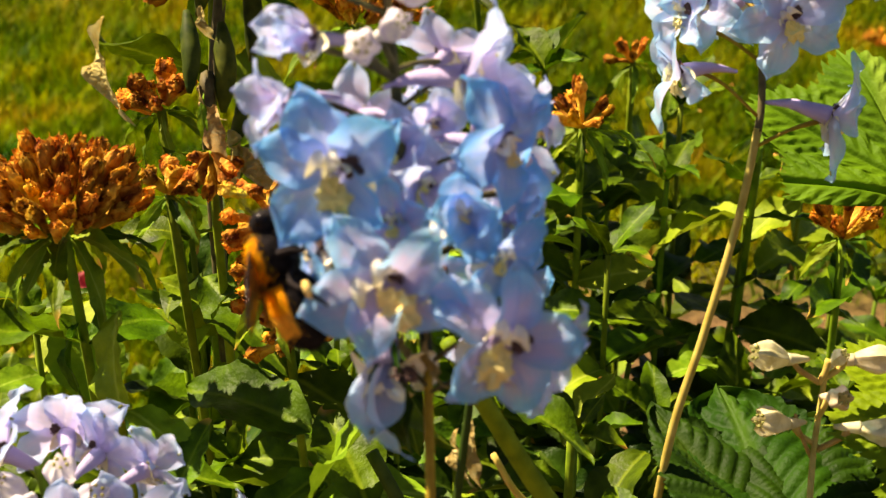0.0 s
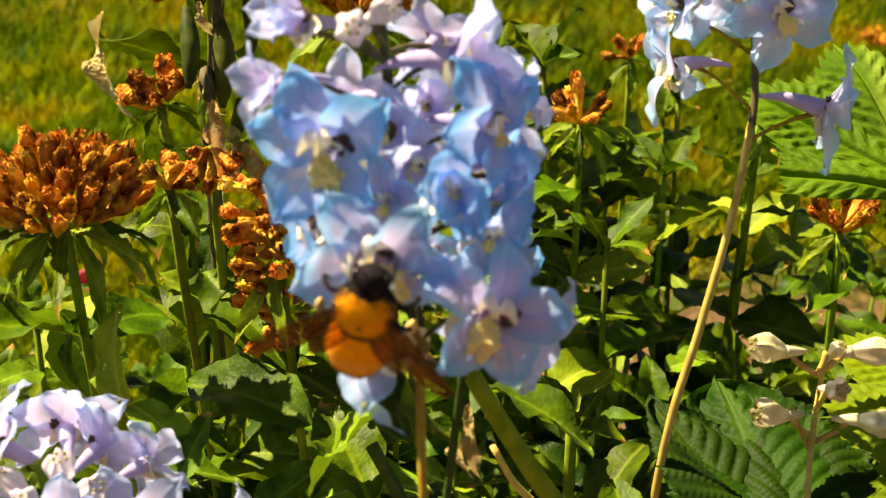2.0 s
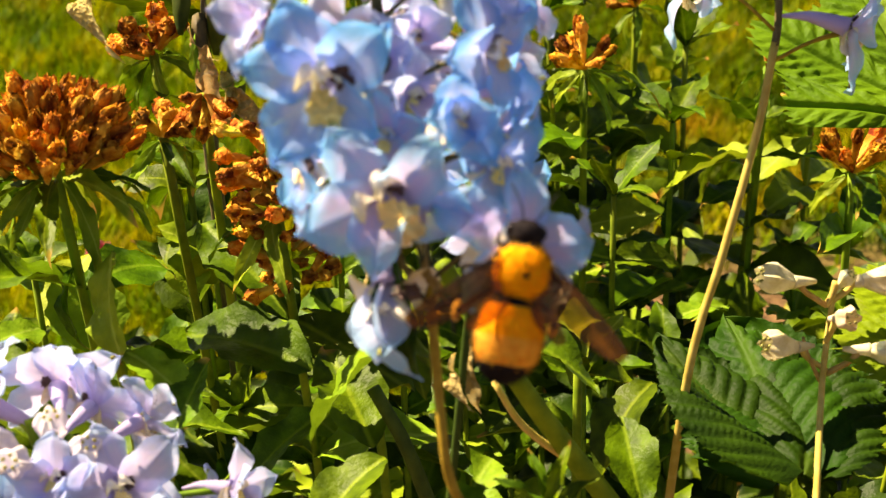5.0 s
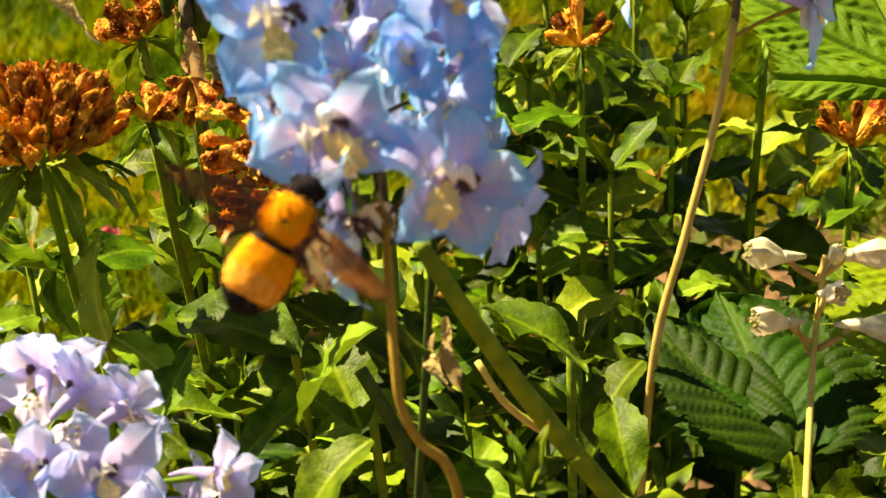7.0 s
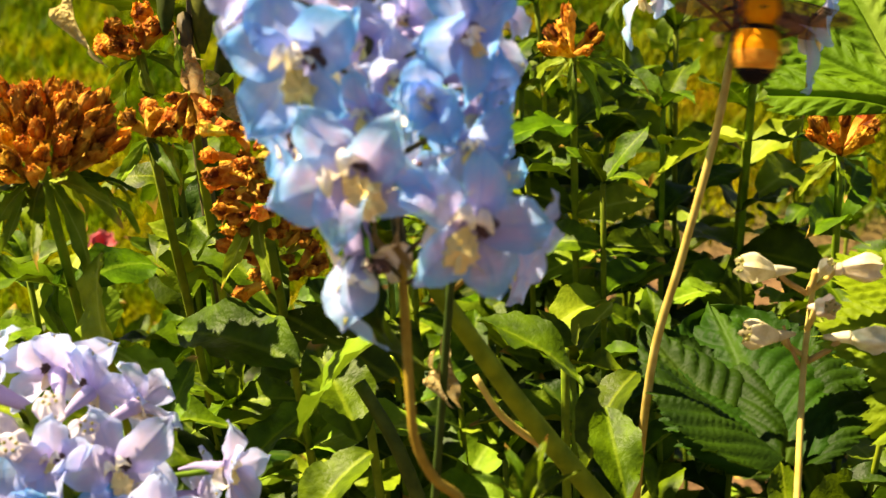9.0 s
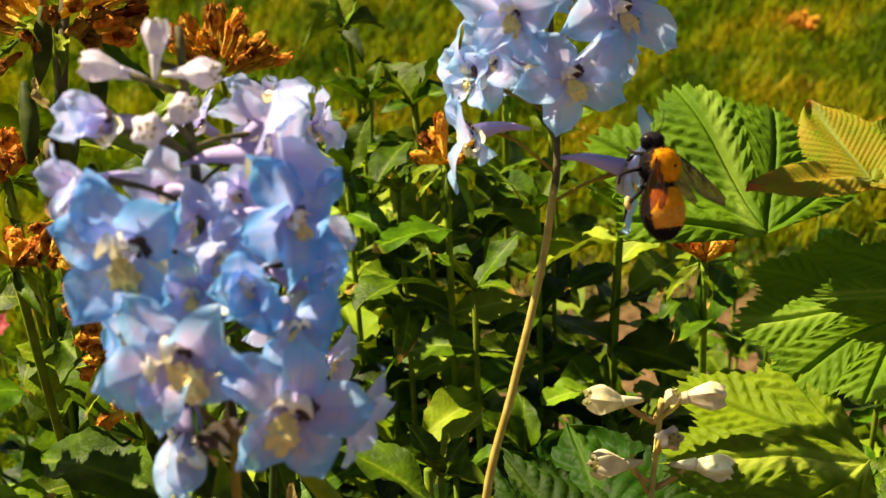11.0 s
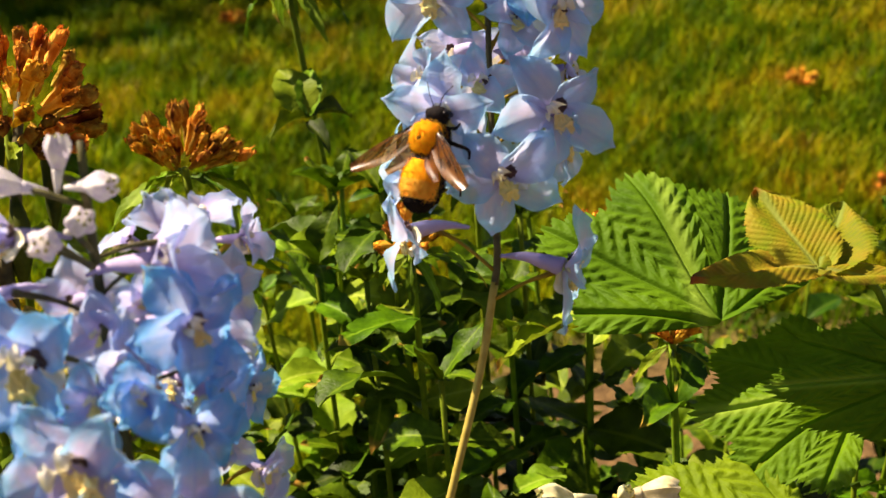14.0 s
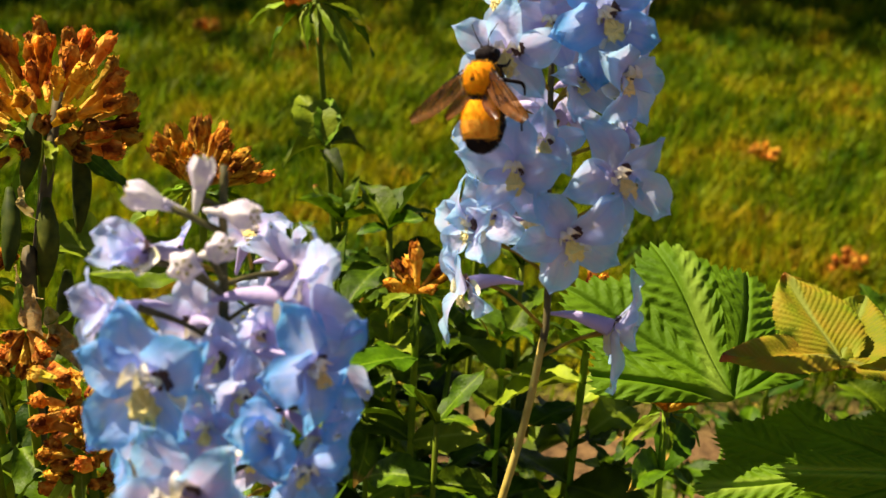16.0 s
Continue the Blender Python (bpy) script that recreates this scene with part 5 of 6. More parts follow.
dried_head("dried_flower_head", (-0.0651, 0.3759, 0.5267), (0.1001, -0.6642, -0.6774), 0.010, 9, 0.0115, 14, "withered orange flowers hanging beside a dark stalk", 1.5, 90, 3, (-0.0652, 0.418, 0), slim=0.7, bract_len=0.016, pairs=1)
dried_head("dried_flower_head", (-0.0817, 0.3952, 0.5321), (-0.3501, 0.0131, 0.9393), 0.011, 12, 0.0110, 5, STAR, 0.9, 80, 6, (-0.0795, 0.4146, 0), bract_len=0.016, pairs=1, leaf=0.026)
dried_head("dried_flower_head", (-0.0755, 0.3661, 0.5181), (0.0999, 0.035, 0.9843), 0.0085, 5, 0.0100, 6, STAR, 0.7, 85, 6, (-0.0726, 0.3993, 0), bract_len=0.018, pairs=1, leaf=0.026)
dried_head("dried_flower_head", (0.0496, 0.4838, 0.4925), (-0.0501, -0.0768, 0.9832), 0.0135, 9, 0.0180, 7, STAR, 0.8, 95, 8, (0.055, 0.491, 0), slim=0.55, bract_len=0.026, pairs=4)
dried_head("dried_flower_head", (0.138, 0.4512, 0.4645), (-0.0001, 0.035, 0.9843), 0.0150, 10, 0.0195, 8, STAR, 0.6, 75, 6, (0.1404, 0.468, 0), slim=0.55, bract_len=0.022, pairs=4)
dried_head("dried_flower_head", (0.1144, 0.486, 0.4901), (-0.0001, 0.1468, 0.9854), 0.008, 5, 0.0125, 9, STAR, 0.9, 40, 5, (0.1149, 0.5001, 0), slim=0.6, bract_len=0.014)
dried_head("dried_flower_head", (0.0786, 0.5732, 0.4866), (-0.3001, -0.0088, 0.8944), 0.009, 6, 0.0130, 10, STAR, 0.8, 70, 6, (0.0906, 0.5798, 0), slim=0.6, bract_len=0.018)
tall_head = dried_head("dried_flower_head", (0.0075, 0.5870, 0.5745), (-0.0848, 0.1962, 0.9679), 0.017, 12, 0.0130, 11, "dried flower head on a tall bare stem with drooping bracts", 0.8, 95, 12, (0.0421, 0.5749, 0), bract_len=0.03, pairs=1)
TO_TALL = tall_head.matrix_basis.inverted()
for base, tip, wide, roll, pool in (((0.0126, 0.5595, 0.5212), (0.0055, 0.5690, 0.5450), 1.15, -28, LEAVES_PALE), ((0.0126, 0.5595, 0.5212), (0.0165, 0.5690, 0.5430), 0.8, 15, LEAVES_PALE), ((0.0126, 0.5595, 0.5212), (-0.0082, 0.5481, 0.5243), 0.7, 40, LEAVES), ((0.0126, 0.5595, 0.5212), (0.0349, 0.5742, 0.5232), 0.7, 20, LEAVES), ((0.0113, 0.5568, 0.5199), (0.0224, 0.5400, 0.520), 0.7, 0, LEAVES_DARK_SHADED)):
    part("leaf", pool[2], tall_head, TO_TALL @ leaf_pose(base, tip, roll, wide))
for at, turn, seed in (((0.622, 1.989), (0.2412, 0.0813, 0.9355), 12), ((0.626, 1.590), (-0.158, 0.1019, 0.9511), 13), ((-0.247, 2.600), (0.1, 0.1, 0.98), 15)):
    dried_head("fallen_bloom", (at[0], at[1], 0.035), turn, 0.022, 14, 0.022, seed, "faded pinkish-orange bloom lying in the lawn grass", 0.5, 100, 0, group="blooms on the lawn")


# ---- leaves that stand out, each on its own plant ----
def hero_plant(foot, top, leaves, label, name="campion_plant", thick=0.0018):
    """A stem with leaves given one by one: base, tip, width, roll, pool."""
    ft = Vector(foot)
    ob = thing(name, Matrix.Translation(ft), label, "plant", "campion plants")
    end = Vector(top) - ft
    v, f = tube(((0, 0, 0), end * 0.5 + Vector((0.004, 0.004, 0)), end), (thick * 1.2, thick, thick * 0.7), 8, 6, 0.04)
    part("stem", mesh("stem", v, f, mats=(STEM_GREEN,)), ob)
    for k, (base, tip, wide, roll, pool) in enumerate(leaves):
        part("leaf", pool[(k * 3 + 1) % len(pool)], ob, leaf_pose(Vector(base) - ft, Vector(tip) - ft, roll, wide))
    return ob


hero_plant((-0.0877, 0.3715, 0), (-0.0892, 0.3317, 0.5042), [
    ((-0.0821, 0.3234, 0.5049), (-0.086, 0.3021, 0.4858), 1.3, 48, LEAVES_PALE), ((-0.0646, 0.2884, 0.4727), (-0.0585, 0.3037, 0.4867), 1.1, -10, LEAVES),
    ((-0.0968, 0.3372, 0.4936), (-0.1063, 0.3252, 0.4753), 0.6, 20, LEAVES), ((-0.0792, 0.3101, 0.4831), (-0.0607, 0.2943, 0.4838), 0.9, 0, LEAVES_PALE),
    ((-0.0855, 0.3365, 0.4694), (-0.0965, 0.3152, 0.4725), 0.9, 0, LEAVES_PALE),
    ((-0.0700, 0.3900, 0.4600), (-0.0610, 0.3780, 0.4920), 1.2, 10, LEAVES_PALE), ((-0.0660, 0.3850, 0.4660), (-0.0780, 0.3800, 0.4900), 1.1, -10, LEAVES_PALE),
    ((-0.1042, 0.3720, 0.4474), (-0.1094, 0.3840, 0.4738), 1.5, 6, LEAVES_PALE), ((-0.0757, 0.3800, 0.4610), (-0.0806, 0.3920, 0.4780), 1.3, -6, LEAVES_PALE),
    ((-0.0802, 0.3980, 0.4480), (-0.0858, 0.3960, 0.4720), 1.5, 8, LEAVES_PALE), ((-0.0790, 0.3970, 0.4470), (-0.0690, 0.3960, 0.4690), 1.4, -8, LEAVES_PALE)], "campion stem with broad grey-green and dark leaves")
hero_plant((-0.0148, 0.361, 0), (-0.0198, 0.3323, 0.4671), [
    ((-0.0344, 0.3175, 0.4724), (-0.0739, 0.3382, 0.4827), 1.0, -15, LEAVES), ((-0.0120, 0.3020, 0.4882), (-0.0404, 0.3044, 0.4686), 1.05, 10, LEAVES_PALE),
    ((-0.0144, 0.2868, 0.4658), (-0.0381, 0.2676, 0.4631), 1.1, 0, LEAVES), ((-0.0306, 0.3126, 0.4625), (-0.0523, 0.2982, 0.4579), 1.1, 0, LEAVES),
    ((-0.0184, 0.3005, 0.4598), (-0.0309, 0.3305, 0.4755), 1.1, 0, LEAVES)], "campion plant with long folded leaves, one with a dry yellow tip")
hero_plant((0.0276, 0.3643, 0), (0.0364, 0.3458, 0.4563), [
    ((0.0122, 0.3233, 0.4801), (0.0419, 0.3073, 0.4794), 1.0, -10, LEAVES), ((0.0386, 0.3849, 0.4227), (0.0516, 0.4036, 0.445), 0.8, -30, LEAVES_PALE),
    ((0.0534, 0.3176, 0.4657), (0.0317, 0.294, 0.4653), 1.0, 10, LEAVES), ((0.0791, 0.4391, 0.4157), (0.1011, 0.4531, 0.4194), 1.0, 0, LEAVES_PALE),
    ((0.0436, 0.305, 0.464), (0.0465, 0.2785, 0.4559), 1.0, 0, LEAVES), ((0.0164, 0.4103, 0.4739), (0.038, 0.4307, 0.4901), 1.2, -20, LEAVES),
    ((0.0243, 0.4935, 0.482), (0.0347, 0.5126, 0.4964), 1.2, -10, LEAVES)], "campion plant with pale leaves browning at the tips")

# ---- the leaning old delphinium stalk ----
OLD_FOOT = Vector((0.112, 0.304, 0))
old_stalk = thing("delphinium_stalk", Matrix.Translation(OLD_FOOT), "thick leaning green delphinium stalk with withered scraps", "plant")
TO_OLD = Matrix.Translation(-OLD_FOOT)
stalk(old_stalk, "stem", TO_OLD, (OLD_FOOT, (0.0705, 0.2854, 0.4018), (0.0427, 0.2807, 0.4495), (0.0226, 0.275, 0.4838), (0.0076, 0.2687, 0.5142), (0.0009, 0.2684, 0.5273)), (0.0032, 0.0029, 0.0026, 0.0022, 0.0018), STEM_GREEN, 10, 6, 0.02)
stalk(old_stalk, "side_stem", TO_OLD, ((0.0308, 0.2784, 0.4679), (0.0181, 0.2766, 0.4807), (0.0115, 0.2786, 0.4917)), (0.0009, 0.0009, 0.0008), STEM_STRAW, 6, 5)
stalk(old_stalk, "cut_stem", TO_OLD, ((-0.003, 0.2997, 0.4353), (-0.0102, 0.3022, 0.4583), (-0.0181, 0.3072, 0.473)), (0.0020, 0.0019, 0.0018), STEM_DARK, 8, 5)
part("leaf", LEAVES[2], old_stalk, TO_OLD @ leaf_pose((-0.0096, 0.2644, 0.5312), (-0.0094, 0.2556, 0.5031), 70, 0.7))
part("dry_leaf", LEAVES_DRY[0], old_stalk, TO_OLD @ leaf_pose((0.0032, 0.2642, 0.508), (-0.0007, 0.2539, 0.4993), 40, 1.3))
part("dry_leaf", LEAVES_DRY[1], old_stalk, TO_OLD @ leaf_pose((0.0057, 0.2659, 0.511), (0.0045, 0.2529, 0.4969), 10, 0.9))
part("dry_leaf", LEAVES_DRY[2], old_stalk, TO_OLD @ leaf_pose((-0.0149, 0.2777, 0.5247), (-0.0156, 0.2699, 0.5097), 40, 1.0))
for tip in ((0.0186, 0.2389, 0.5013), (0.0311, 0.2373, 0.4974), (0.0314, 0.23, 0.494), (0.0119, 0.2369, 0.4979), (0.0243, 0.2379, 0.5034)):
    part("lobed_leaf", LEAVES[1], old_stalk, TO_OLD @ leaf_pose((0.021, 0.2327, 0.489), tip, 10, 0.42))

# ---- the cream-budded delphinium ----
CREAM_FOOT = Vector((0.0818, 0.2848, 0))
cream_plant = thing("delphinium", Matrix.Translation(CREAM_FOOT), "young delphinium stem with closed cream-white buds", "flower", "delphinium spikes")
CREAM = Matrix.Translation(-CREAM_FOOT) @ frame_at((0.0938, 0.3103, 0.4813), -2.24, -27.17, -3.46)
for k, (x, y, z, way, size) in enumerate(((-0.0105, 0.0148, 0.004, (-0.95, 0.15, 0.3), 0.0100), (-0.0100, -0.0012, 0.006, (-0.9, 0.1, 0.45), 0.0100), (0.0022, 0.0058, 0.009, (0.1, 0.05, 0.95), 0.0082), (0.0130, -0.0022, 0.003, (0.95, -0.1, 0.3), 0.0100), (0.0120, 0.0150, -0.001, (0.95, 0.0, 0.1), 0.0100), (0.0042, 0.0145, 0.002, (0.3, 0.5, 0.7), 0.0055))):
    bud(cream_plant, CREAM, (x, y, z), way, size, "cream", k)
    stalk(cream_plant, "pedicel", CREAM, ((0.0008, y - 0.006, 0), (x * 0.5, y - 0.0025, z * 0.5), (x * 0.72 - way[0] * 0.001, y, z * 0.7)), (0.0008, 0.0008, 0.0010), STEM_STRAW, 6, 4)
stalk(cream_plant, "stem", CREAM, ((0.003, 0.015, 0), (0.001, 0.0, 0), (-0.001, -0.012, 0.003), (-0.006, -0.044, 0.016), (-0.010, -0.08, 0.022), (-0.014, -0.16, 0.0)), (0.0007, 0.0008, 0.0009, 0.0010, 0.0011), STEM_STRAW, 8, 6)
stalk(cream_plant, "side_stem", CREAM, ((-0.0008, -0.010, 0.001), (-0.0042, -0.004, 0.003), (-0.0060, 0.001, 0.004)), (0.0006, 0.0005, 0.0004), STEM_STRAW, 6, 4)

# ---- seed pods ----
POD_FOOT = Vector((-0.0709, 0.4361, 0))
pods = thing("seed_pod_stalk", Matrix.Translation(POD_FOOT), "dark stalk with plump green seed pods and withered leaves", "plant")
TO_POD = Matrix.Translation(-POD_FOOT)
stalk(pods, "stem", TO_POD, (POD_FOOT, (-0.0685, 0.397, 0.4904), (-0.0677, 0.4079, 0.5354), (-0.0659, 0.4399, 0.5783)), (0.0028, 0.0024, 0.0022, 0.0016), STEM_DUSK, 8, 6)
for top, tip, wide in (((-0.0726, 0.398, 0.5608), (-0.0709, 0.3831, 0.5416), 0.0028), ((-0.0642, 0.4063, 0.5549), (-0.0637, 0.3948, 0.5314), 0.0033), ((-0.0686, 0.4171, 0.577), (-0.0711, 0.407, 0.5564), 0.0028), ((-0.059, 0.4332, 0.5644), (-0.0582, 0.4204, 0.5382), 0.0030), ((-0.063, 0.4245, 0.5239), (-0.0648, 0.413, 0.5002), 0.0030)):
    v, f = tube([Vector(top) - POD_FOOT, (Vector(top) * 0.5 + Vector(tip) * 0.5) - POD_FOOT + Vector((0.001, -0.001, 0)), Vector(tip) - POD_FOOT], (wide * 0.35, wide * 0.9, wide, wide * 0.85, wide * 0.25), 12, 7, 0.06)
    part("pod", mesh("pod", v, f, mats=(POD,)), pods)
for top, tip, wide, roll in (((-0.0843, 0.3489, 0.574), (-0.0905, 0.3252, 0.5552), 0.7, 40), ((-0.0669, 0.389, 0.5651), (-0.0674, 0.3839, 0.5546), 1.6, 20), ((-0.063, 0.377, 0.5405), (-0.0643, 0.3674, 0.5209), 1.3, 0), ((-0.0582, 0.3812, 0.5263), (-0.049, 0.3657, 0.5174), 1.5, 30), ((-0.0674, 0.3794, 0.5454), (-0.0669, 0.3739, 0.5342), 1.0, 60), ((-0.0606, 0.3833, 0.5306), (-0.0537, 0.3671, 0.5202), 1.4, -30)):
    part("dry_leaf", LEAVES_DRY[len(pods.children) % 3], pods, TO_POD @ leaf_pose(top, tip, roll, wide))

# ---- a small pink flower in the gap ----
PINK = sepal_material("pink_sepal", (0.62, 0.12, 0.12), (0.75, 0.18, 0.17), (0.80, 0.24, 0.22), (0.70, 0.14, 0.14), 0.0)
PINK_SEPAL = sepal_mesh("pink_petal", PINK, 5, 0.9, 0.3, 0.3)
pink = thing("pink_flower", Matrix.Translation((-0.1945, 0.7075, 0.3119)), "small bright pink flower among the stems", "flower")
for k in range(7):
    part("petal", PINK_SEPAL, pink, turned((0.2, -0.5, 0.8), k * 51) @ Matrix.Rotation(radians(40), 4, "X") @ Matrix.Scale(0.011, 4))
v, f = tube(((0, 0, 0), (0.01, 0.01, -0.2), (0.01, 0.02, -0.40)), (0.001, 0.0012, 0.0014), 6, 4)
part("stem", mesh("stem", v, f, mats=(STEM_GREEN,)), pink)

# ---- campion plants that fill the bed ----
LOW = "leafy green campion plant growing densely in the bed"
rnd = random.Random(5)
for row in range(9):
    for col in range(14):
        x = -0.24 + 0.047 * col + rnd.uniform(-0.018, 0.018) + 0.02 * (row % 2)
        y = 0.335 + 0.040 * row + rnd.uniform(-0.018, 0.018)
        if (row >= 5 and x > 0.06 and rnd.random() < 0.75) or (row >= 3 and 0.07 < x < 0.17 and rnd.random() < 0.55):
            continue
        if row >= 3 and x < -0.07 and rnd.random() < 0.8:
            continue
        top = 0.435 + rnd.uniform(-0.06, 0.03) - (0.03 if row == 0 else 0.0) - (0.05 if x < -0.1 and row > 4 else 0)
        leafy_plant((x, y, 0), (x + rnd.uniform(-0.03, 0.03), y + rnd.uniform(-0.02, 0.03), top), 6, 0.043, 100 + row * 20 + col, LOW, pale=rnd.random() < 0.2, bare=0.6)


rnd = random.Random(29)
for k in range(16):
    x, y = rnd.uniform(0.12, 0.36), rnd.uniform(0.50, 0.80)
    leafy_plant((x, y, 0), (x + rnd.uniform(-0.02, 0.02), y + rnd.uniform(-0.02, 0.02), rnd.uniform(0.22, 0.33)), 5, 0.046, 800 + k, LOW, deep=0.55, bare=0.4)

# low seedlings that hide the soil between the stems; their dark green paints in shade
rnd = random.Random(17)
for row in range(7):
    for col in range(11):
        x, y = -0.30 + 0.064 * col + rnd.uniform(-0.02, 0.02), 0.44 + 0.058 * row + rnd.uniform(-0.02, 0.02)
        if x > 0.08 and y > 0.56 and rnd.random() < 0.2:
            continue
        leafy_plant((x, y, 0), (x + rnd.uniform(-0.02, 0.02), y + rnd.uniform(-0.02, 0.02), rnd.uniform(0.15, 0.27)), 4, 0.050, 400 + row * 20 + col, "low campion seedling under the taller stems, shade painted into most leaves", deep=0.75, bare=0.4)


for k, (top, pairs) in enumerate((((0.0197, 0.5638, 0.4862), 4), ((0.0404, 0.5536, 0.491), 4), ((0.0122, 0.5164, 0.4757), 4), ((0.0319, 0.503, 0.473), 4), ((0.0395, 0.5336, 0.4965), 4), ((0.0936, 0.5373, 0.4813), 5), ((0.0849, 0.5057, 0.4622), 4), ((0.115, 0.4956, 0.4643), 5), ((0.0227, 0.5694, 0.4887), 4), ((0.0563, 0.4429, 0.4617), 4), ((0.1389, 0.514, 0.4563), 4), ((-0.0151, 0.4041, 0.4592), 4), ((-0.1242, 0.3865, 0.4688), 4), ((-0.0762, 0.397, 0.4904), 4))):
    foot = (top[0] + 0.012 * math.sin(k * 2.1), top[1] + 0.02, 0)
    leafy_plant(foot, top, pairs + 3, 0.042, 700 + k, "taller leafy campion stem rising over the others", pale=k % 2 == 0, bare=0.55)


# ---- bramble ----
bramble = thing("bramble", Matrix.Translation((0.2535, 0.3966, 0)), "young bramble shoot with toothed, pleated green leaves", "plant")
BRAMBLE_INV = bramble.matrix_basis.inverted()


def leaflets_on_bramble(at, leaflets, pool=None):
    """Leaflets from their common joint. leaflets: (tip, width, roll)."""
    pool = pool or BRAMBLES_RED
    for k, (tip, wide, roll) in enumerate(leaflets):
        part("leaflet", pool[k % 2], bramble, leaf_pose(BRAMBLE_INV @ Vector(at), BRAMBLE_INV @ Vector(tip), roll, wide))


def blade_on_bramble(at, tip, roll, wide, seed, lobes):
    """One fan-shaped leaf with its short stalk towards the cane."""
    part("leaf_blade", palm_mesh("leaf_blade", LEAF_BRAMBLE, seed, lobes), bramble, leaf_pose(BRAMBLE_INV @ Vector(at), BRAMBLE_INV @ Vector(tip), roll, wide))


blade_on_bramble((0.1346, 0.3634, 0.517), (0.1302, 0.4039, 0.551), 4, 1.04, 3, ((-76, 0.62), (-44, 1.02), (-12, 1.0), (20, 0.84), (58, 0.46)))
blade_on_bramble((0.1502, 0.3088, 0.4771), (0.0998, 0.3083, 0.4855), -18, 1.0, 5, ((-68, 0.80), (-34, 0.96), (0, 1.0), (34, 1.0), (66, 0.70)))
blade_on_bramble((0.1708, 0.3485, 0.5006), (0.1255, 0.3500, 0.4990), -24, 0.9, 6, ((-62, 0.74), (-31, 0.94), (0, 1.0), (32, 0.95), (62, 0.70)))
leaflets_on_bramble((0.1548, 0.3418, 0.5412), [((0.1195, 0.3295, 0.5504), 0.75, 0), ((0.1448, 0.3647, 0.5574), 1.1, -10), ((0.1704, 0.3709, 0.5487), 1.05, 0), ((0.1743, 0.3347, 0.5417), 1.0, 0)])
# added blade, turned from the sun to stand in for the reddish leaf's shadow
blade_on_bramble((0.1800, 0.3290, 0.5150), (0.1400, 0.3225, 0.5190), -66, 0.60, 8, ((-60, 0.62), (-30, 0.86), (0, 1.0), (30, 0.86), (60, 0.62)))
leaflets_on_bramble((0.0855, 0.2867, 0.458), [((0.0545, 0.3300, 0.4750), 1.05, 14), ((0.0769, 0.3457, 0.4749), 1.15, -6), ((0.0994, 0.3334, 0.4712), 1.10, -4)], BRAMBLES_DARK)
v, f = tube(((0, 0, 0), (0.005, 0, 0.2), BRAMBLE_INV @ Vector((0.1763, 0.3206, 0.4681)), BRAMBLE_INV @ Vector((0.1729, 0.3402, 0.5293)), BRAMBLE_INV @ Vector((0.1548, 0.3418, 0.5412))), (0.0022, 0.0016, 0.0011, 0.0008), 8, 6)
part("cane", mesh("cane", v, f, mats=(STEM_GREEN,)), bramble)


# ---- the bee ----
def fur_material(name, stops):
    return plain_material(name, stops, 500, 0.85, spread=0.15, bumps=0.6, depth=0.0004, by="Island")


FUR_GOLD = fur_material("golden_fur", [(0.3, (0.82, 0.34, 0.004)), (0.7, (0.94, 0.50, 0.008))])
FUR_STRAW = fur_material("straw_fur", [(0.3, (0.74, 0.32, 0.015)), (0.7, (0.88, 0.52, 0.05))])
FUR_BLACK = fur_material("black_fur", [(0.3, (0.006, 0.005, 0.005)), (0.7, (0.02, 0.016, 0.014))])
SHELL = plain_material("black_shell", [(0.3, (0.006, 0.005, 0.005)), (0.7, (0.014, 0.012, 0.012))], 300, 0.25, spread=0.0)
POLLEN = plain_material("pollen", [(0.3, (0.75, 0.55, 0.12)), (0.7, (0.85, 0.68, 0.25))], 900, 0.9)


def wing_material():
    m, n, l, b = material("smoky_wing", 0.28, 0.3)
    c = ramp_node(m, noise_node(m, 260, 3).outputs[0], [(0.35, (0.05, 0.020, 0.005)), (0.65, (0.20, 0.075, 0.012))]).outputs[0]
    l.new(c, b.inputs["Base Color"])
    clear, x = n.new("ShaderNodeBsdfTransparent"), n.new("ShaderNodeMixShader")
    clear.inputs[0].default_value = (0.86, 0.50, 0.16, 1)
    x.inputs[0].default_value = 0.36
    l.new(b.outputs[0], x.inputs[1])
    l.new(clear.outputs[0], x.inputs[2])
    l.new(x.outputs[0], n["Material Output"].inputs[0])
    return m


WING = wing_material()
MM = 0.001


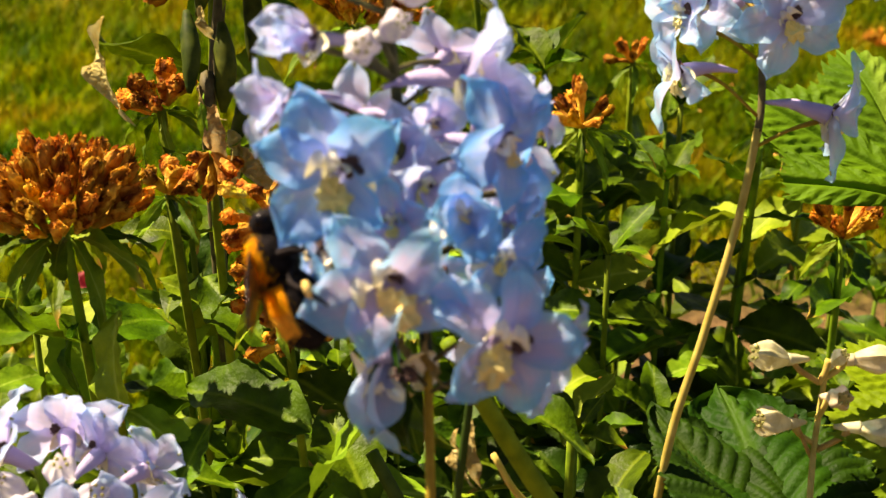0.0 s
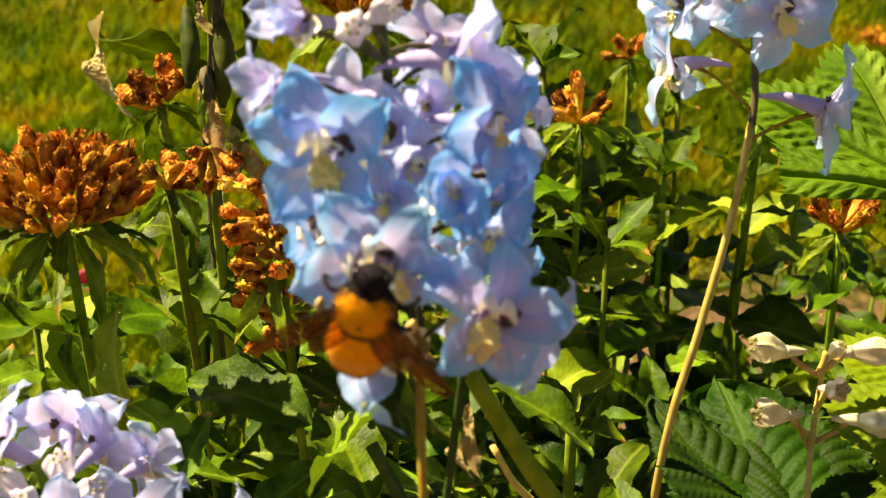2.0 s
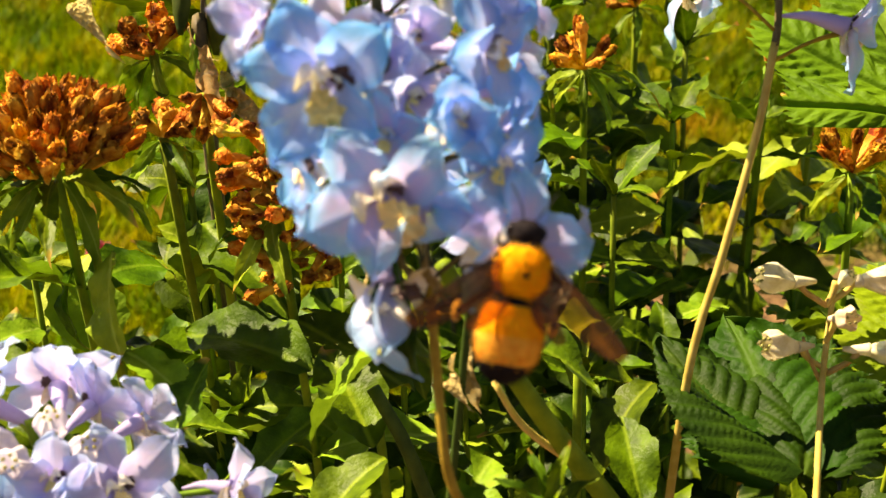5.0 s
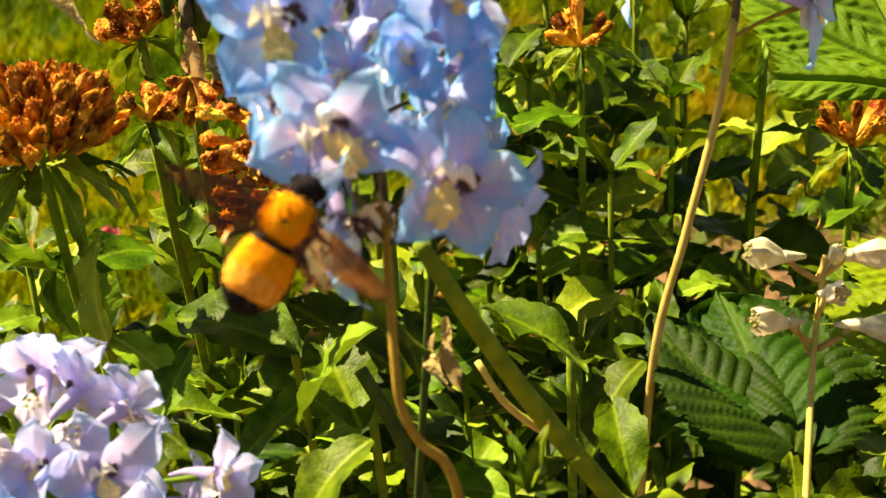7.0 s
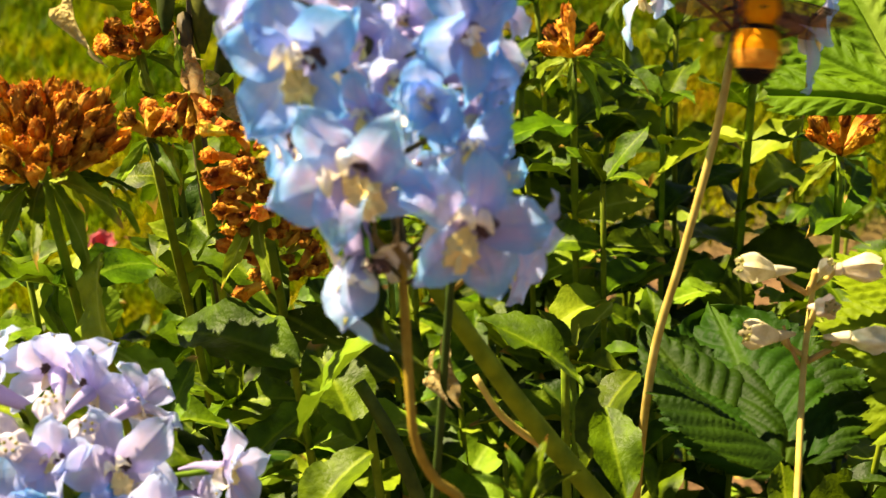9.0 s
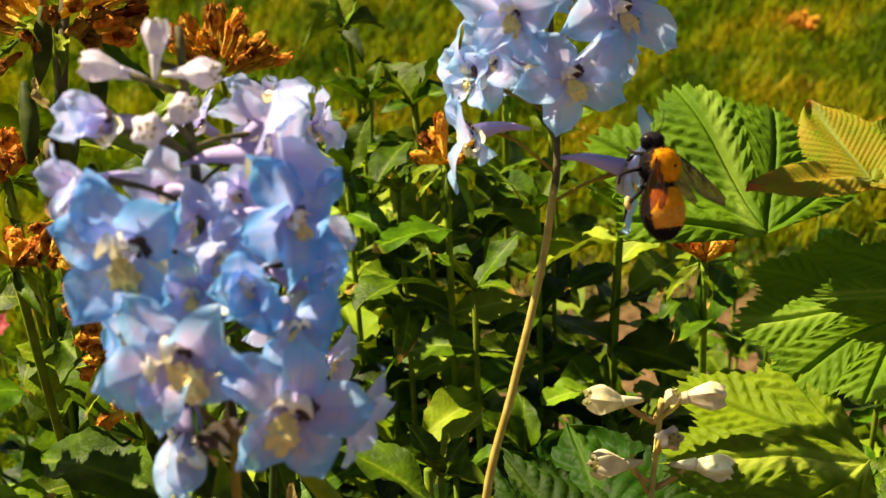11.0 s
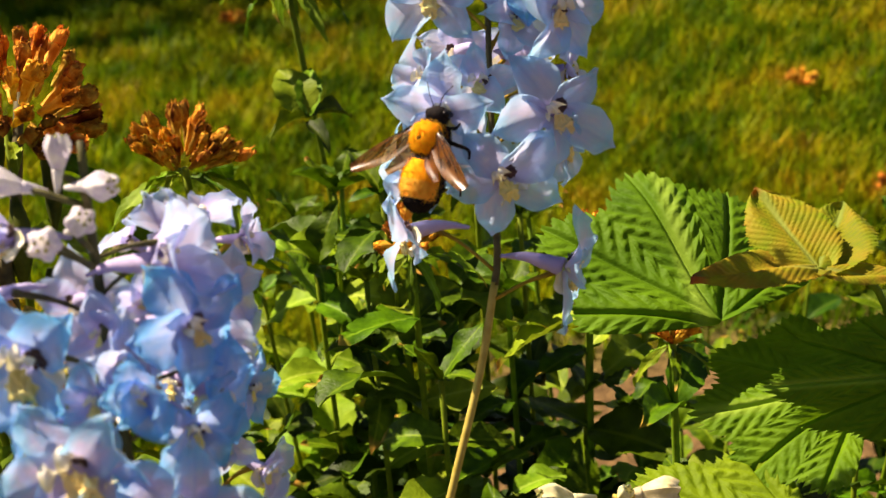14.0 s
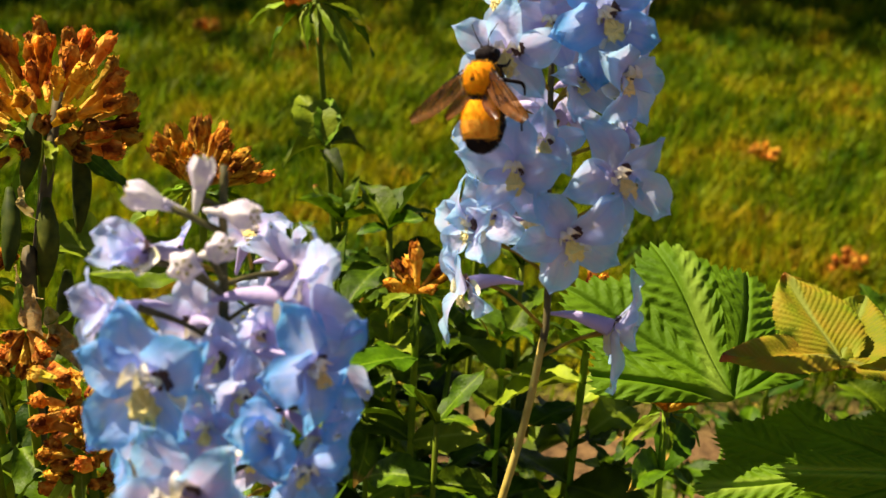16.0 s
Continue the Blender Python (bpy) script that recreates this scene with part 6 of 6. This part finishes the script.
def furry(name, parent, radii, at, bands, count, length, seed, skip=None):
    """An egg-shaped body part under short fur; bands: (from, to along the length -1 to 1, slot)."""
    rnd = random.Random(seed)
    mats = (FUR_GOLD, FUR_BLACK, FUR_STRAW)

    def slot(d, loose=0.0):
        d = d + Vector((0, rnd.uniform(-0.4, 0.4) * loose, rnd.uniform(-1, 1) * loose))
        s = next((b[2] for b in bands if b[0] <= d.y <= b[1]), 1)
        return skip(d, s) if skip else s

    body, faces = ball(*radii, 56, 40)
    slots = []
    for f in faces:
        c = sum((body[i] for i in f), Vector()) / len(f)
        slots.append(slot(Vector((c.x / radii[0], c.y / radii[1], c.z / radii[2]))))
    verts = list(body)
    faces = list(faces)
    for k in range(count):
        z, a = rnd.uniform(-1, 1), rnd.uniform(0, 2 * math.pi)
        r = math.sqrt(1 - z * z)
        d = Vector((r * math.cos(a), z, r * math.sin(a)))
        p = Vector((d.x * radii[0], d.y * radii[1], d.z * radii[2])) * 0.98
        nrm = Vector((d.x / radii[0], d.y / radii[1], d.z / radii[2])).normalized()
        way = (nrm + Vector((rnd.uniform(-0.4, 0.4), -0.5 + rnd.uniform(-0.4, 0.4), rnd.uniform(-0.4, 0.4)))).normalized()
        side = way.orthogonal().normalized() * 0.07 * MM
        other = way.cross(side).normalized() * 0.07 * MM
        tip = p + way * length * rnd.uniform(0.5, 1.2)
        b = len(verts)
        verts += [p + side, p - 0.5 * side + other, p - 0.5 * side - other, tip]
        faces += [(b, b + 1, b + 3), (b + 1, b + 2, b + 3), (b + 2, b, b + 3)]
        slots += [slot(d, 0.34)] * 3
    return part(name, mesh(name, verts, faces, mats=mats, slots=slots), parent, Matrix.Translation(Vector(at)))


def bumblebee():
    ob = thing("bumblebee", Matrix(), "large furry bumblebee, golden-orange and black, with smoky brown wings", "insect")

    def bald(d, s):
        if d.z < 0.26:
            return 1
        return 1 if (d.x**2 + (d.y + 0.1) ** 2 < 0.012) and d.z > 0 else s

    furry("thorax", ob, (4.9 * MM, 4.7 * MM, 4.4 * MM), (0, 0, 0), ((-0.80, 0.86, 0), (-1, -0.80, 1), (0.86, 1, 1)), 4200, 0.9 * MM, 1, bald)
    furry("abdomen", ob, (5.4 * MM, 7.4 * MM, 4.8 * MM), (0, -9.9 * MM, -0.6 * MM), ((-1, -0.56, 1), (-0.56, 0.02, 2), (0.02, 0.66, 0), (0.66, 1, 1)), 4600, 0.75 * MM, 2, lambda d, s: 1 if d.z < 0.10 else s)
    head = furry("head", ob, (2.9 * MM, 2.3 * MM, 2.7 * MM), (0, 5.9 * MM, -1.1 * MM), ((-1, 1, 1),), 500, 0.55 * MM, 3)
    for s in (-1, 1):
        v, f = ball(0.8 * MM, 1.1 * MM, 1.6 * MM, 10, 8)
        part("eye", mesh("eye", v, f, mats=(SHELL,)), head, Matrix.Translation((s * 2.5 * MM, 0.5 * MM, 0)))
        v, f = tube(((s * 0.9 * MM, 1.8 * MM, 1.0 * MM), (s * 1.9 * MM, 4.2 * MM, 2.2 * MM), (s * 3.8 * MM, 7.2 * MM, 1.6 * MM)), (0.13 * MM, 0.12 * MM, 0.11 * MM), 6, 4)
        part("antenna", mesh("antenna", v, f, mats=(SHELL,)), head)
        for k, (y0, reach, y1, down) in enumerate(((3.0, 3.2, 4.0, -5.0), (0.5, 8.0, -1.0, -5.5), (-2.5, 8.0, -9.5, -5.0))):
            v, f = tube(((s * 2.5 * MM, y0 * MM, -3.2 * MM), (s * 0.75 * reach * MM, (y0 * 0.6 + y1 * 0.4) * MM, -2.0 * MM), (s * reach * MM, y1 * 0.8 * MM + 0.2 * y0 * MM, (down + 0.6) * MM), (s * 0.9 * reach * MM, (y1 + (1.5 if k == 0 else -2.0)) * MM, (down - 1.5) * MM)), (0.55 * MM, 0.5 * MM, 0.42 * MM, 0.2 * MM), 7, 4, 0.1)
            leg = part("leg", mesh("leg", v, f, mats=(FUR_BLACK,)), ob)
            if k == 2:
                v, f = ball(0.9 * MM, 1.7 * MM, 0.8 * MM, 8, 6, (s * 0.98 * reach * MM, y1 * 0.8 * MM, (down + 0.6) * MM))
                part("pollen_load", mesh("pollen_load", v, f, mats=(POLLEN,)), leg)
    wings = []
    for s in (-1, 1):
        def blade(long, wide):
            def f(u, v):
                w = wide * (0.16 + 0.84 * math.sin(math.pi * min(1.0, 0.10 + 0.80 * u ** 1.1)) ** 0.8)
                return Vector((s * u * long, (0.30 - v) * w * (1 - 0.2 * u), 0.25 * MM * math.sin(6 * v + 3 * u)))
            return grid(12, 6, f)
        v, f = blade(18.0 * MM, 5.8 * MM)
        fore = part("wing", mesh("forewing", v, f, mats=(WING,)), ob, Matrix.Translation((s * 3.2 * MM, 1.0 * MM, 2.6 * MM)))
        v, f = tube(((0, 1.5 * MM, 0), (s * 8 * MM, 1.5 * MM, 0.1 * MM), (s * 14.5 * MM, 0.4 * MM, 0)), (0.22 * MM, 0.16 * MM, 0.06 * MM), 5, 4)
        part("vein", mesh("vein", v, f, mats=(SHELL,)), fore)
        for y0, x1, y1, x2, y2 in ((0.6, 6, -0.2, 11, -0.9), (0.2, 5, -1.6, 9, -3.0), (1.2, 9, 0.6, 15, -0.6)):
            v, f = tube(((s * 0.8 * MM, y0 * MM, 0.1 * MM), (s * x1 * MM, y1 * MM, 0.25 * MM), (s * x2 * MM, y2 * MM, 0.15 * MM)), (0.12 * MM, 0.09 * MM, 0.05 * MM), 4, 4)
            part("vein", mesh("vein", v, f, mats=(SHELL,)), fore)
        v, f = blade(10.5 * MM, 4.0 * MM)
        part("hindwing", mesh("hindwing", v, f, mats=(WING,)), fore, Matrix.Translation((0, -2.6 * MM, -0.4 * MM)) @ Matrix.Rotation(radians(-s * 16), 4, "Z"))
        wings.append(fore)
    return ob, wings


bee, bee_wings = bumblebee()


def motions():
    walk(near_plant, [
        (0, pose(0.0265, 0.2855, 0.0000, -0.00, -0.00, 0.00)),
        (0.5, pose(0.0265, 0.2855, 0.0000, -0.22, -0.33, 1.90)),
        (1, pose(0.0265, 0.2855, 0.0000, 0.38, 0.25, -0.59)),
        (1.5, pose(0.0265, 0.2855, 0.0000, -0.16, 0.10, -1.08)),
        (2, pose(0.0265, 0.2855, 0.0000, -0.44, -0.15, -0.22)),
        (2.5, pose(0.0265, 0.2855, 0.0000, -0.22, 0.20, -2.77)),
        (3, pose(0.0265, 0.2855, 0.0000, -0.14, 0.22, -2.68)),
        (3.5, pose(0.0265, 0.2855, 0.0000, 0.37, 1.44, -8.77)),
        (3.7, pose(0.0265, 0.2855, 0.0000, 0.22, 0.99, -5.09)),
        (5.8, pose(0.0265, 0.2855, 0.0000, -0.30, -0.42, 5.72)),
        (6, pose(0.0265, 0.2855, 0.0000, -1.32, -0.38, 5.86)),
        (6.4, pose(0.0265, 0.2855, 0.0000, 0.05, -0.10, -0.02)),
        (7, pose(0.0265, 0.2855, 0.0000, -1.28, -0.00, -0.56)),
        (7.5, pose(0.0265, 0.2855, 0.0000, -0.71, -0.14, 1.36)),
        (8, pose(0.0265, 0.2855, 0.0000, -0.92, 0.52, -3.45)),
        (8.5, pose(0.0265, 0.2855, 0.0000, -0.51, 0.58, -3.11)),
        (9, pose(0.0265, 0.2855, 0.0000, -0.64, 0.39, -1.34)),
        (9.5, pose(0.0265, 0.2855, 0.0000, -1.04, -0.08, 1.89)),
        (10, pose(0.0265, 0.2855, 0.0000, -1.45, -1.16, 8.16)),
        (10.2, pose(0.0265, 0.2855, 0.0000, -0.57, -0.01, 2.36)),
        (12.3, pose(0.0265, 0.2855, 0.0000, -0.61, 0.58, -3.67)),
        (12.5, pose(0.0265, 0.2855, 0.0000, -1.13, -0.03, -2.38)),
        (13, pose(0.0265, 0.2855, 0.0000, -1.26, -0.13, -2.81)),
        (13.5, pose(0.0265, 0.2855, 0.0000, -1.13, -0.06, -1.89)),
        (14, pose(0.0265, 0.2855, 0.0000, -1.19, 0.08, -3.25)),
        (14.5, pose(0.0265, 0.2855, 0.0000, -1.18, 0.36, -3.93)),
        (15, pose(0.0265, 0.2855, 0.0000, -0.86, 0.61, -3.48)),
        (15.5, pose(0.0265, 0.2855, 0.0000, -0.96, 0.77, -3.71)),
        (16, pose(0.0265, 0.2855, 0.0000, -0.88, 1.17, -4.60)),
    ])
    walk(second_plant, [
        (0, pose(0.0484, 0.3597, 0.0000, 0.16, 0.27, 6.65)),
        (0.5, pose(0.0484, 0.3597, 0.0000, 0.26, 0.26, 6.20)),
        (1, pose(0.0484, 0.3597, 0.0000, 0.24, 0.25, 6.74)),
        (1.5, pose(0.0484, 0.3597, 0.0000, 0.16, 0.12, 8.04)),
        (2, pose(0.0484, 0.3597, 0.0000, 0.23, 0.10, 7.61)),
        (2.5, pose(0.0484, 0.3597, 0.0000, 0.07, 0.32, 6.47)),
        (3, pose(0.0484, 0.3597, 0.0000, -0.20, 0.38, 6.45)),
        (3.5, pose(0.0484, 0.3597, 0.0000, -0.20, 0.31, 7.67)),
        (3.7, pose(0.0484, 0.3597, 0.0000, -0.20, 0.27, 7.67)),
        (5.8, pose(0.0679, 0.3601, -0.0004, 0.05, -1.51, 1.09)),
        (6, pose(0.0678, 0.3602, -0.0004, 0.12, -1.76, 1.07)),
        (6.5, pose(0.0677, 0.3602, -0.0004, 0.05, -1.73, 1.09)),
        (7, pose(0.0677, 0.3603, -0.0004, -0.01, -1.59, 1.10)),
        (7.5, pose(0.0676, 0.3600, -0.0004, -0.11, -1.52, 1.12)),
        (8, pose(0.0677, 0.3599, -0.0004, -0.06, -1.51, 1.11)),
        (8.5, pose(0.0677, 0.3599, -0.0004, 0.13, -1.50, 1.11)),
        (9, pose(0.0630, 0.3599, -0.0004, 0.19, -0.95, 0.87)),
        (9.5, pose(0.0553, 0.3595, -0.0005, 0.09, -0.27, 0.42)),
        (10, pose(0.0484, 0.3597, 0.0000, 0.23, 0.18, 3.10)),
        (10.2, pose(0.0484, 0.3597, 0.0000, 0.35, -0.38, 7.36)),
        (12.3, pose(0.0484, 0.3597, 0.0000, 0.06, 0.02, -0.10)),
        (12.5, pose(0.0484, 0.3597, 0.0000, 0.12, -0.16, 0.68)),
        (13, pose(0.0484, 0.3597, 0.0000, 0.17, -0.31, 1.29)),
        (13.5, pose(0.0484, 0.3597, 0.0000, 0.11, -0.05, -0.20)),
        (14, pose(0.0484, 0.3597, 0.0000, 0.00, 0.00, 0.00)),
        (14.5, pose(0.0484, 0.3597, 0.0000, -0.03, -0.25, 4.10)),
        (15, pose(0.0484, 0.3597, 0.0000, 0.02, -0.15, 5.74)),
        (15.5, pose(0.0484, 0.3597, 0.0000, 0.01, -0.15, 7.65)),
        (16, pose(0.0484, 0.3597, 0.0000, 0.28, -0.11, 7.48)),
    ])
    walk(back_plant, [
        (0, pose(0.0159, 0.3423, 0.0000, 3.64, 0.38, 0.17)),
        (1, pose(0.0159, 0.3423, 0.0000, 3.97, 0.63, 0.22)),
        (2, pose(0.0159, 0.3423, 0.0000, 3.16, 0.22, 0.13)),
        (3, pose(0.0159, 0.3423, 0.0000, 3.05, 0.45, 0.16)),
        (3.5, pose(0.0159, 0.3423, 0.0000, 3.41, 1.30, 0.29)),
        (6, pose(0.0159, 0.3423, 0.0000, 2.16, 0.07, 0.08)),
        (7, pose(0.0159, 0.3423, 0.0000, 1.89, 0.16, 0.08)),
        (8, pose(0.0159, 0.3423, 0.0000, 2.23, 0.69, 0.16)),
        (9, pose(0.0159, 0.3423, 0.0000, 2.72, 0.57, 0.16)),
        (9.5, pose(0.0159, 0.3423, 0.0000, 2.70, 0.14, 0.11)),
        (10, pose(0.0159, 0.3423, 0.0000, 1.78, 0.12, 0.07)),
        (12.5, pose(0.0159, 0.3423, 0.0000, -0.00, -0.00, -0.00)),
        (13, pose(0.0159, 0.3423, 0.0000, 0.00, 0.08, 0.01)),
        (13.5, pose(0.0159, 0.3423, 0.0000, 0.27, 0.04, 0.01)),
        (14, pose(0.0159, 0.3423, 0.0000, 0.37, -0.03, 0.01)),
        (14.5, pose(0.0159, 0.3423, 0.0000, 0.37, -0.04, 0.01)),
        (15, pose(0.0159, 0.3423, 0.0000, 0.38, -0.07, 0.01)),
        (15.5, pose(0.0159, 0.3423, 0.0000, 0.41, -0.16, -0.00)),
        (16, pose(0.0159, 0.3423, 0.0000, -0.05, -0.25, -0.03)),
    ])
    walk(lilac_plant, [
        (0, pose(-0.0659, 0.2738, 0.0000, -0.71, -0.16, -0.05)),
        (0.5, pose(-0.0659, 0.2738, 0.0000, -0.66, -0.16, -0.05)),
        (1, pose(-0.0659, 0.2738, 0.0000, -0.72, -0.17, -0.05)),
        (1.5, pose(-0.0659, 0.2738, 0.0000, -0.78, -0.13, -0.05)),
        (2, pose(-0.0659, 0.2738, 0.0000, -0.62, -0.19, -0.05)),
        (2.5, pose(-0.0659, 0.2738, 0.0000, -0.56, -0.13, -0.04)),
        (3, pose(-0.0659, 0.2738, 0.0000, -0.76, -0.08, -0.05)),
        (3.5, pose(-0.0659, 0.2738, 0.0000, -0.72, -0.07, -0.05)),
        (5.8, pose(-0.0659, 0.2738, 0.0000, 0.26, 0.04, 0.02)),
        (6.5, pose(-0.0659, 0.2738, 0.0000, -0.41, 0.13, -0.02)),
        (7, pose(-0.0659, 0.2738, 0.0000, 0.14, 0.09, 0.01)),
        (7.5, pose(-0.0659, 0.2738, 0.0000, 0.33, 0.01, 0.02)),
        (8, pose(-0.0659, 0.2738, 0.0000, 0.00, -0.00, 0.00)),
        (8.5, pose(-0.0659, 0.2738, 0.0000, -0.46, 0.06, -0.02)),
        (9, pose(-0.0659, 0.2738, 0.0000, -0.70, 0.10, -0.04)),
        (16, pose(-0.0659, 0.2738, 0.0000, -0.70, 0.10, -0.04)),
    ])
    walk(bee, [
        (0, pose(-0.0292, 0.2223, 0.5701, 113.9, -25.2, -92.0)),
        (0.3, pose(-0.0335, 0.2289, 0.5677, 113.5, -23.8, -96.2)),
        (0.6, pose(-0.0351, 0.2270, 0.5667, 114.1, -29.7, -82.0)),
        (0.9, pose(-0.0323, 0.2194, 0.5648, 100.2, 10.1, -57.0)),
        (1, pose(-0.0231, 0.2073, 0.5628, 120.6, 24.2, -20.0)),
        (1.2, pose(-0.0182, 0.2041, 0.5669, 92.8, 43.3, -27.7)),
        (1.5, pose(-0.0132, 0.2029, 0.5670, 111.2, 12.3, -6.3)),
        (1.8, pose(-0.0116, 0.2027, 0.5684, 111.6, 8.9, -4.5)),
        (2.1, pose(-0.0127, 0.2028, 0.5689, 111.3, 13.7, -6.9)),
        (2.4, pose(-0.0121, 0.2042, 0.5688, 111.5, 14.0, -6.9)),
        (2.7, pose(-0.0120, 0.2048, 0.5656, 110.7, 18.6, -9.4)),
        (3, pose(-0.0153, 0.2069, 0.5646, 111.0, 14.2, -7.0)),
        (3.2, pose(-0.0157, 0.2052, 0.5638, 94.2, 18.6, -9.4)),
        (3.4, pose(-0.0058, 0.2050, 0.5659, 61.7, 20.4, -10.5)),
        (3.5, pose(0.0008, 0.2061, 0.5715, 56.6, 35.9, -20.9)),
        (3.7, pose(0.0086, 0.2049, 0.5664, 50.4, 45.6, -30.7)),
        (4.3, pose(0.0124, 0.2049, 0.5636, 58.1, 32.2, -17.9)),
        (5, pose(0.0142, 0.1964, 0.5622, 65.0, 15.3, 4.8)),
        (5.8, pose(0.0156, 0.1919, 0.5555, 75.9, 9.2, 41.4)),
        (6, pose(0.0187, 0.2001, 0.5632, 76.6, 35.4, 21.1)),
        (6.1, pose(0.0182, 0.2032, 0.5664, 64.0, 9.1, 8.7)),
        (6.2, pose(0.0133, 0.2056, 0.5642, 62.9, 2.9, 0.6)),
        (6.4, pose(0.0056, 0.2061, 0.5601, 62.9, 3.0, 0.6)),
        (6.6, pose(0.0040, 0.2117, 0.5529, 62.8, -4.1, 4.3)),
        (6.8, pose(-0.0136, 0.2142, 0.5590, 62.6, 7.5, -1.7)),
        (7, pose(-0.0171, 0.2146, 0.5598, 58.4, 29.4, -14.6)),
        (7.2, pose(-0.0160, 0.2124, 0.5568, 62.1, 11.7, -4.1)),
        (7.4, pose(-0.0111, 0.2137, 0.5604, 61.4, 15.8, -6.7)),
        (7.6, pose(-0.0133, 0.2158, 0.5657, 61.9, 11.2, -4.5)),
        (7.8, pose(-0.0113, 0.2157, 0.5661, 62.3, 6.8, -2.3)),
        (8, pose(-0.0049, 0.2179, 0.5710, 62.0, 11.2, -4.8)),
        (8.1, pose(-0.0002, 0.2217, 0.5786, 62.4, 6.9, -2.5)),
        (8.2, pose(0.0139, 0.2347, 0.5776, 62.3, -8.1, 5.4)),
        (8.4, pose(0.0288, 0.2390, 0.5688, 62.3, -7.9, 5.5)),
        (8.5, pose(0.0523, 0.2431, 0.5608, 56.4, -33.8, 21.7)),
        (8.6, pose(0.0671, 0.2564, 0.5648, 53.8, -38.7, 26.0)),
        (8.8, pose(0.0584, 0.2948, 0.5649, 62.5, 2.9, 0.1)),
        (9, pose(0.0811, 0.3211, 0.5617, 62.3, 7.4, -2.2)),
        (9.2, pose(0.1075, 0.3228, 0.5624, 51.8, -16.5, 34.9)),
        (9.4, pose(0.1070, 0.3202, 0.5625, 57.0, 19.7, 76.4)),
        (9.5, pose(0.1058, 0.3187, 0.5623, 66.8, 21.2, 71.6)),
        (9.6, pose(0.1041, 0.3185, 0.5604, 67.8, 22.3, 74.4)),
        (9.8, pose(0.0950, 0.3077, 0.5537, 110.8, 22.6, 105.3)),
        (10, pose(0.0994, 0.3065, 0.5569, 121.6, 19.7, 103.3)),
        (10.2, pose(0.0971, 0.3082, 0.5582, 117.7, 20.6, 103.6)),
        (10.7, pose(0.0962, 0.3089, 0.5600, 82.6, 26.2, 55.2)),
        (11.5, pose(0.0886, 0.3120, 0.5701, 61.2, 4.7, 41.0)),
        (12.3, pose(0.0918, 0.3221, 0.5869, 78.6, -1.0, 36.5)),
        (12.5, pose(0.0866, 0.3183, 0.5930, 94.4, -8.5, 20.1)),
        (12.7, pose(0.0745, 0.3152, 0.5883, 68.4, -32.8, 22.2)),
        (12.8, pose(0.0637, 0.3146, 0.5860, 51.1, -51.2, 31.7)),
        (13, pose(0.0607, 0.3170, 0.5897, 53.4, -48.6, 29.0)),
        (13.2, pose(0.0511, 0.3191, 0.5931, 64.9, -35.1, 10.6)),
        (13.5, pose(0.0576, 0.3223, 0.5933, 59.8, 4.2, -35.6)),
        (13.8, pose(0.0567, 0.3234, 0.5904, 61.0, -0.2, -38.3)),
        (14, pose(0.0572, 0.3255, 0.5914, 61.2, -1.8, -40.1)),
        (14.3, pose(0.0505, 0.3277, 0.5953, 89.3, -28.1, -57.4)),
        (14.5, pose(0.0402, 0.3342, 0.6040, 111.4, -26.1, -87.1)),
        (14.7, pose(0.0419, 0.3400, 0.6145, 77.6, -21.2, -75.1)),
        (15, pose(0.0473, 0.3390, 0.6165, 75.4, -19.2, -69.1)),
        (15.2, pose(0.0474, 0.3366, 0.6123, 81.1, -22.0, -58.1)),
        (15.5, pose(0.0541, 0.3379, 0.6176, 82.3, -22.7, -56.3)),
        (15.8, pose(0.0593, 0.3344, 0.6121, 79.2, -22.1, -43.5)),
        (16, pose(0.0551, 0.3357, 0.6160, 72.0, -13.9, -39.5)),
    ])
    # stretches in which the wings beat; between them they are held half spread over the back
    beats = ((1.0, 1.3), (3.1, 4.6), (5.9, 9.75), (11.2, 13.3), (14.2, 15.3))
    for wing, s in zip(bee_wings, (-1, 1)):
        rows = []
        for k in range(481):
            t = k / 30
            flying = any(a <= t <= b for a, b in beats)
            if not flying and k % 30 and k != 480 and not any(abs(t - e) < 0.1 for b in beats for e in b):
                continue
            sweep = -10 if flying else -38
            lift = (12, 52, 12, -28)[k % 4] if flying else 10
            m = pose(s * 3.2 * MM, 1.0 * MM, 2.6 * MM) @ Matrix.Rotation(radians(s * sweep), 4, "Z") @ Matrix.Rotation(radians(-s * lift), 4, "Y")
            rows.append((t, m))
        walk(wing, rows)


motions()
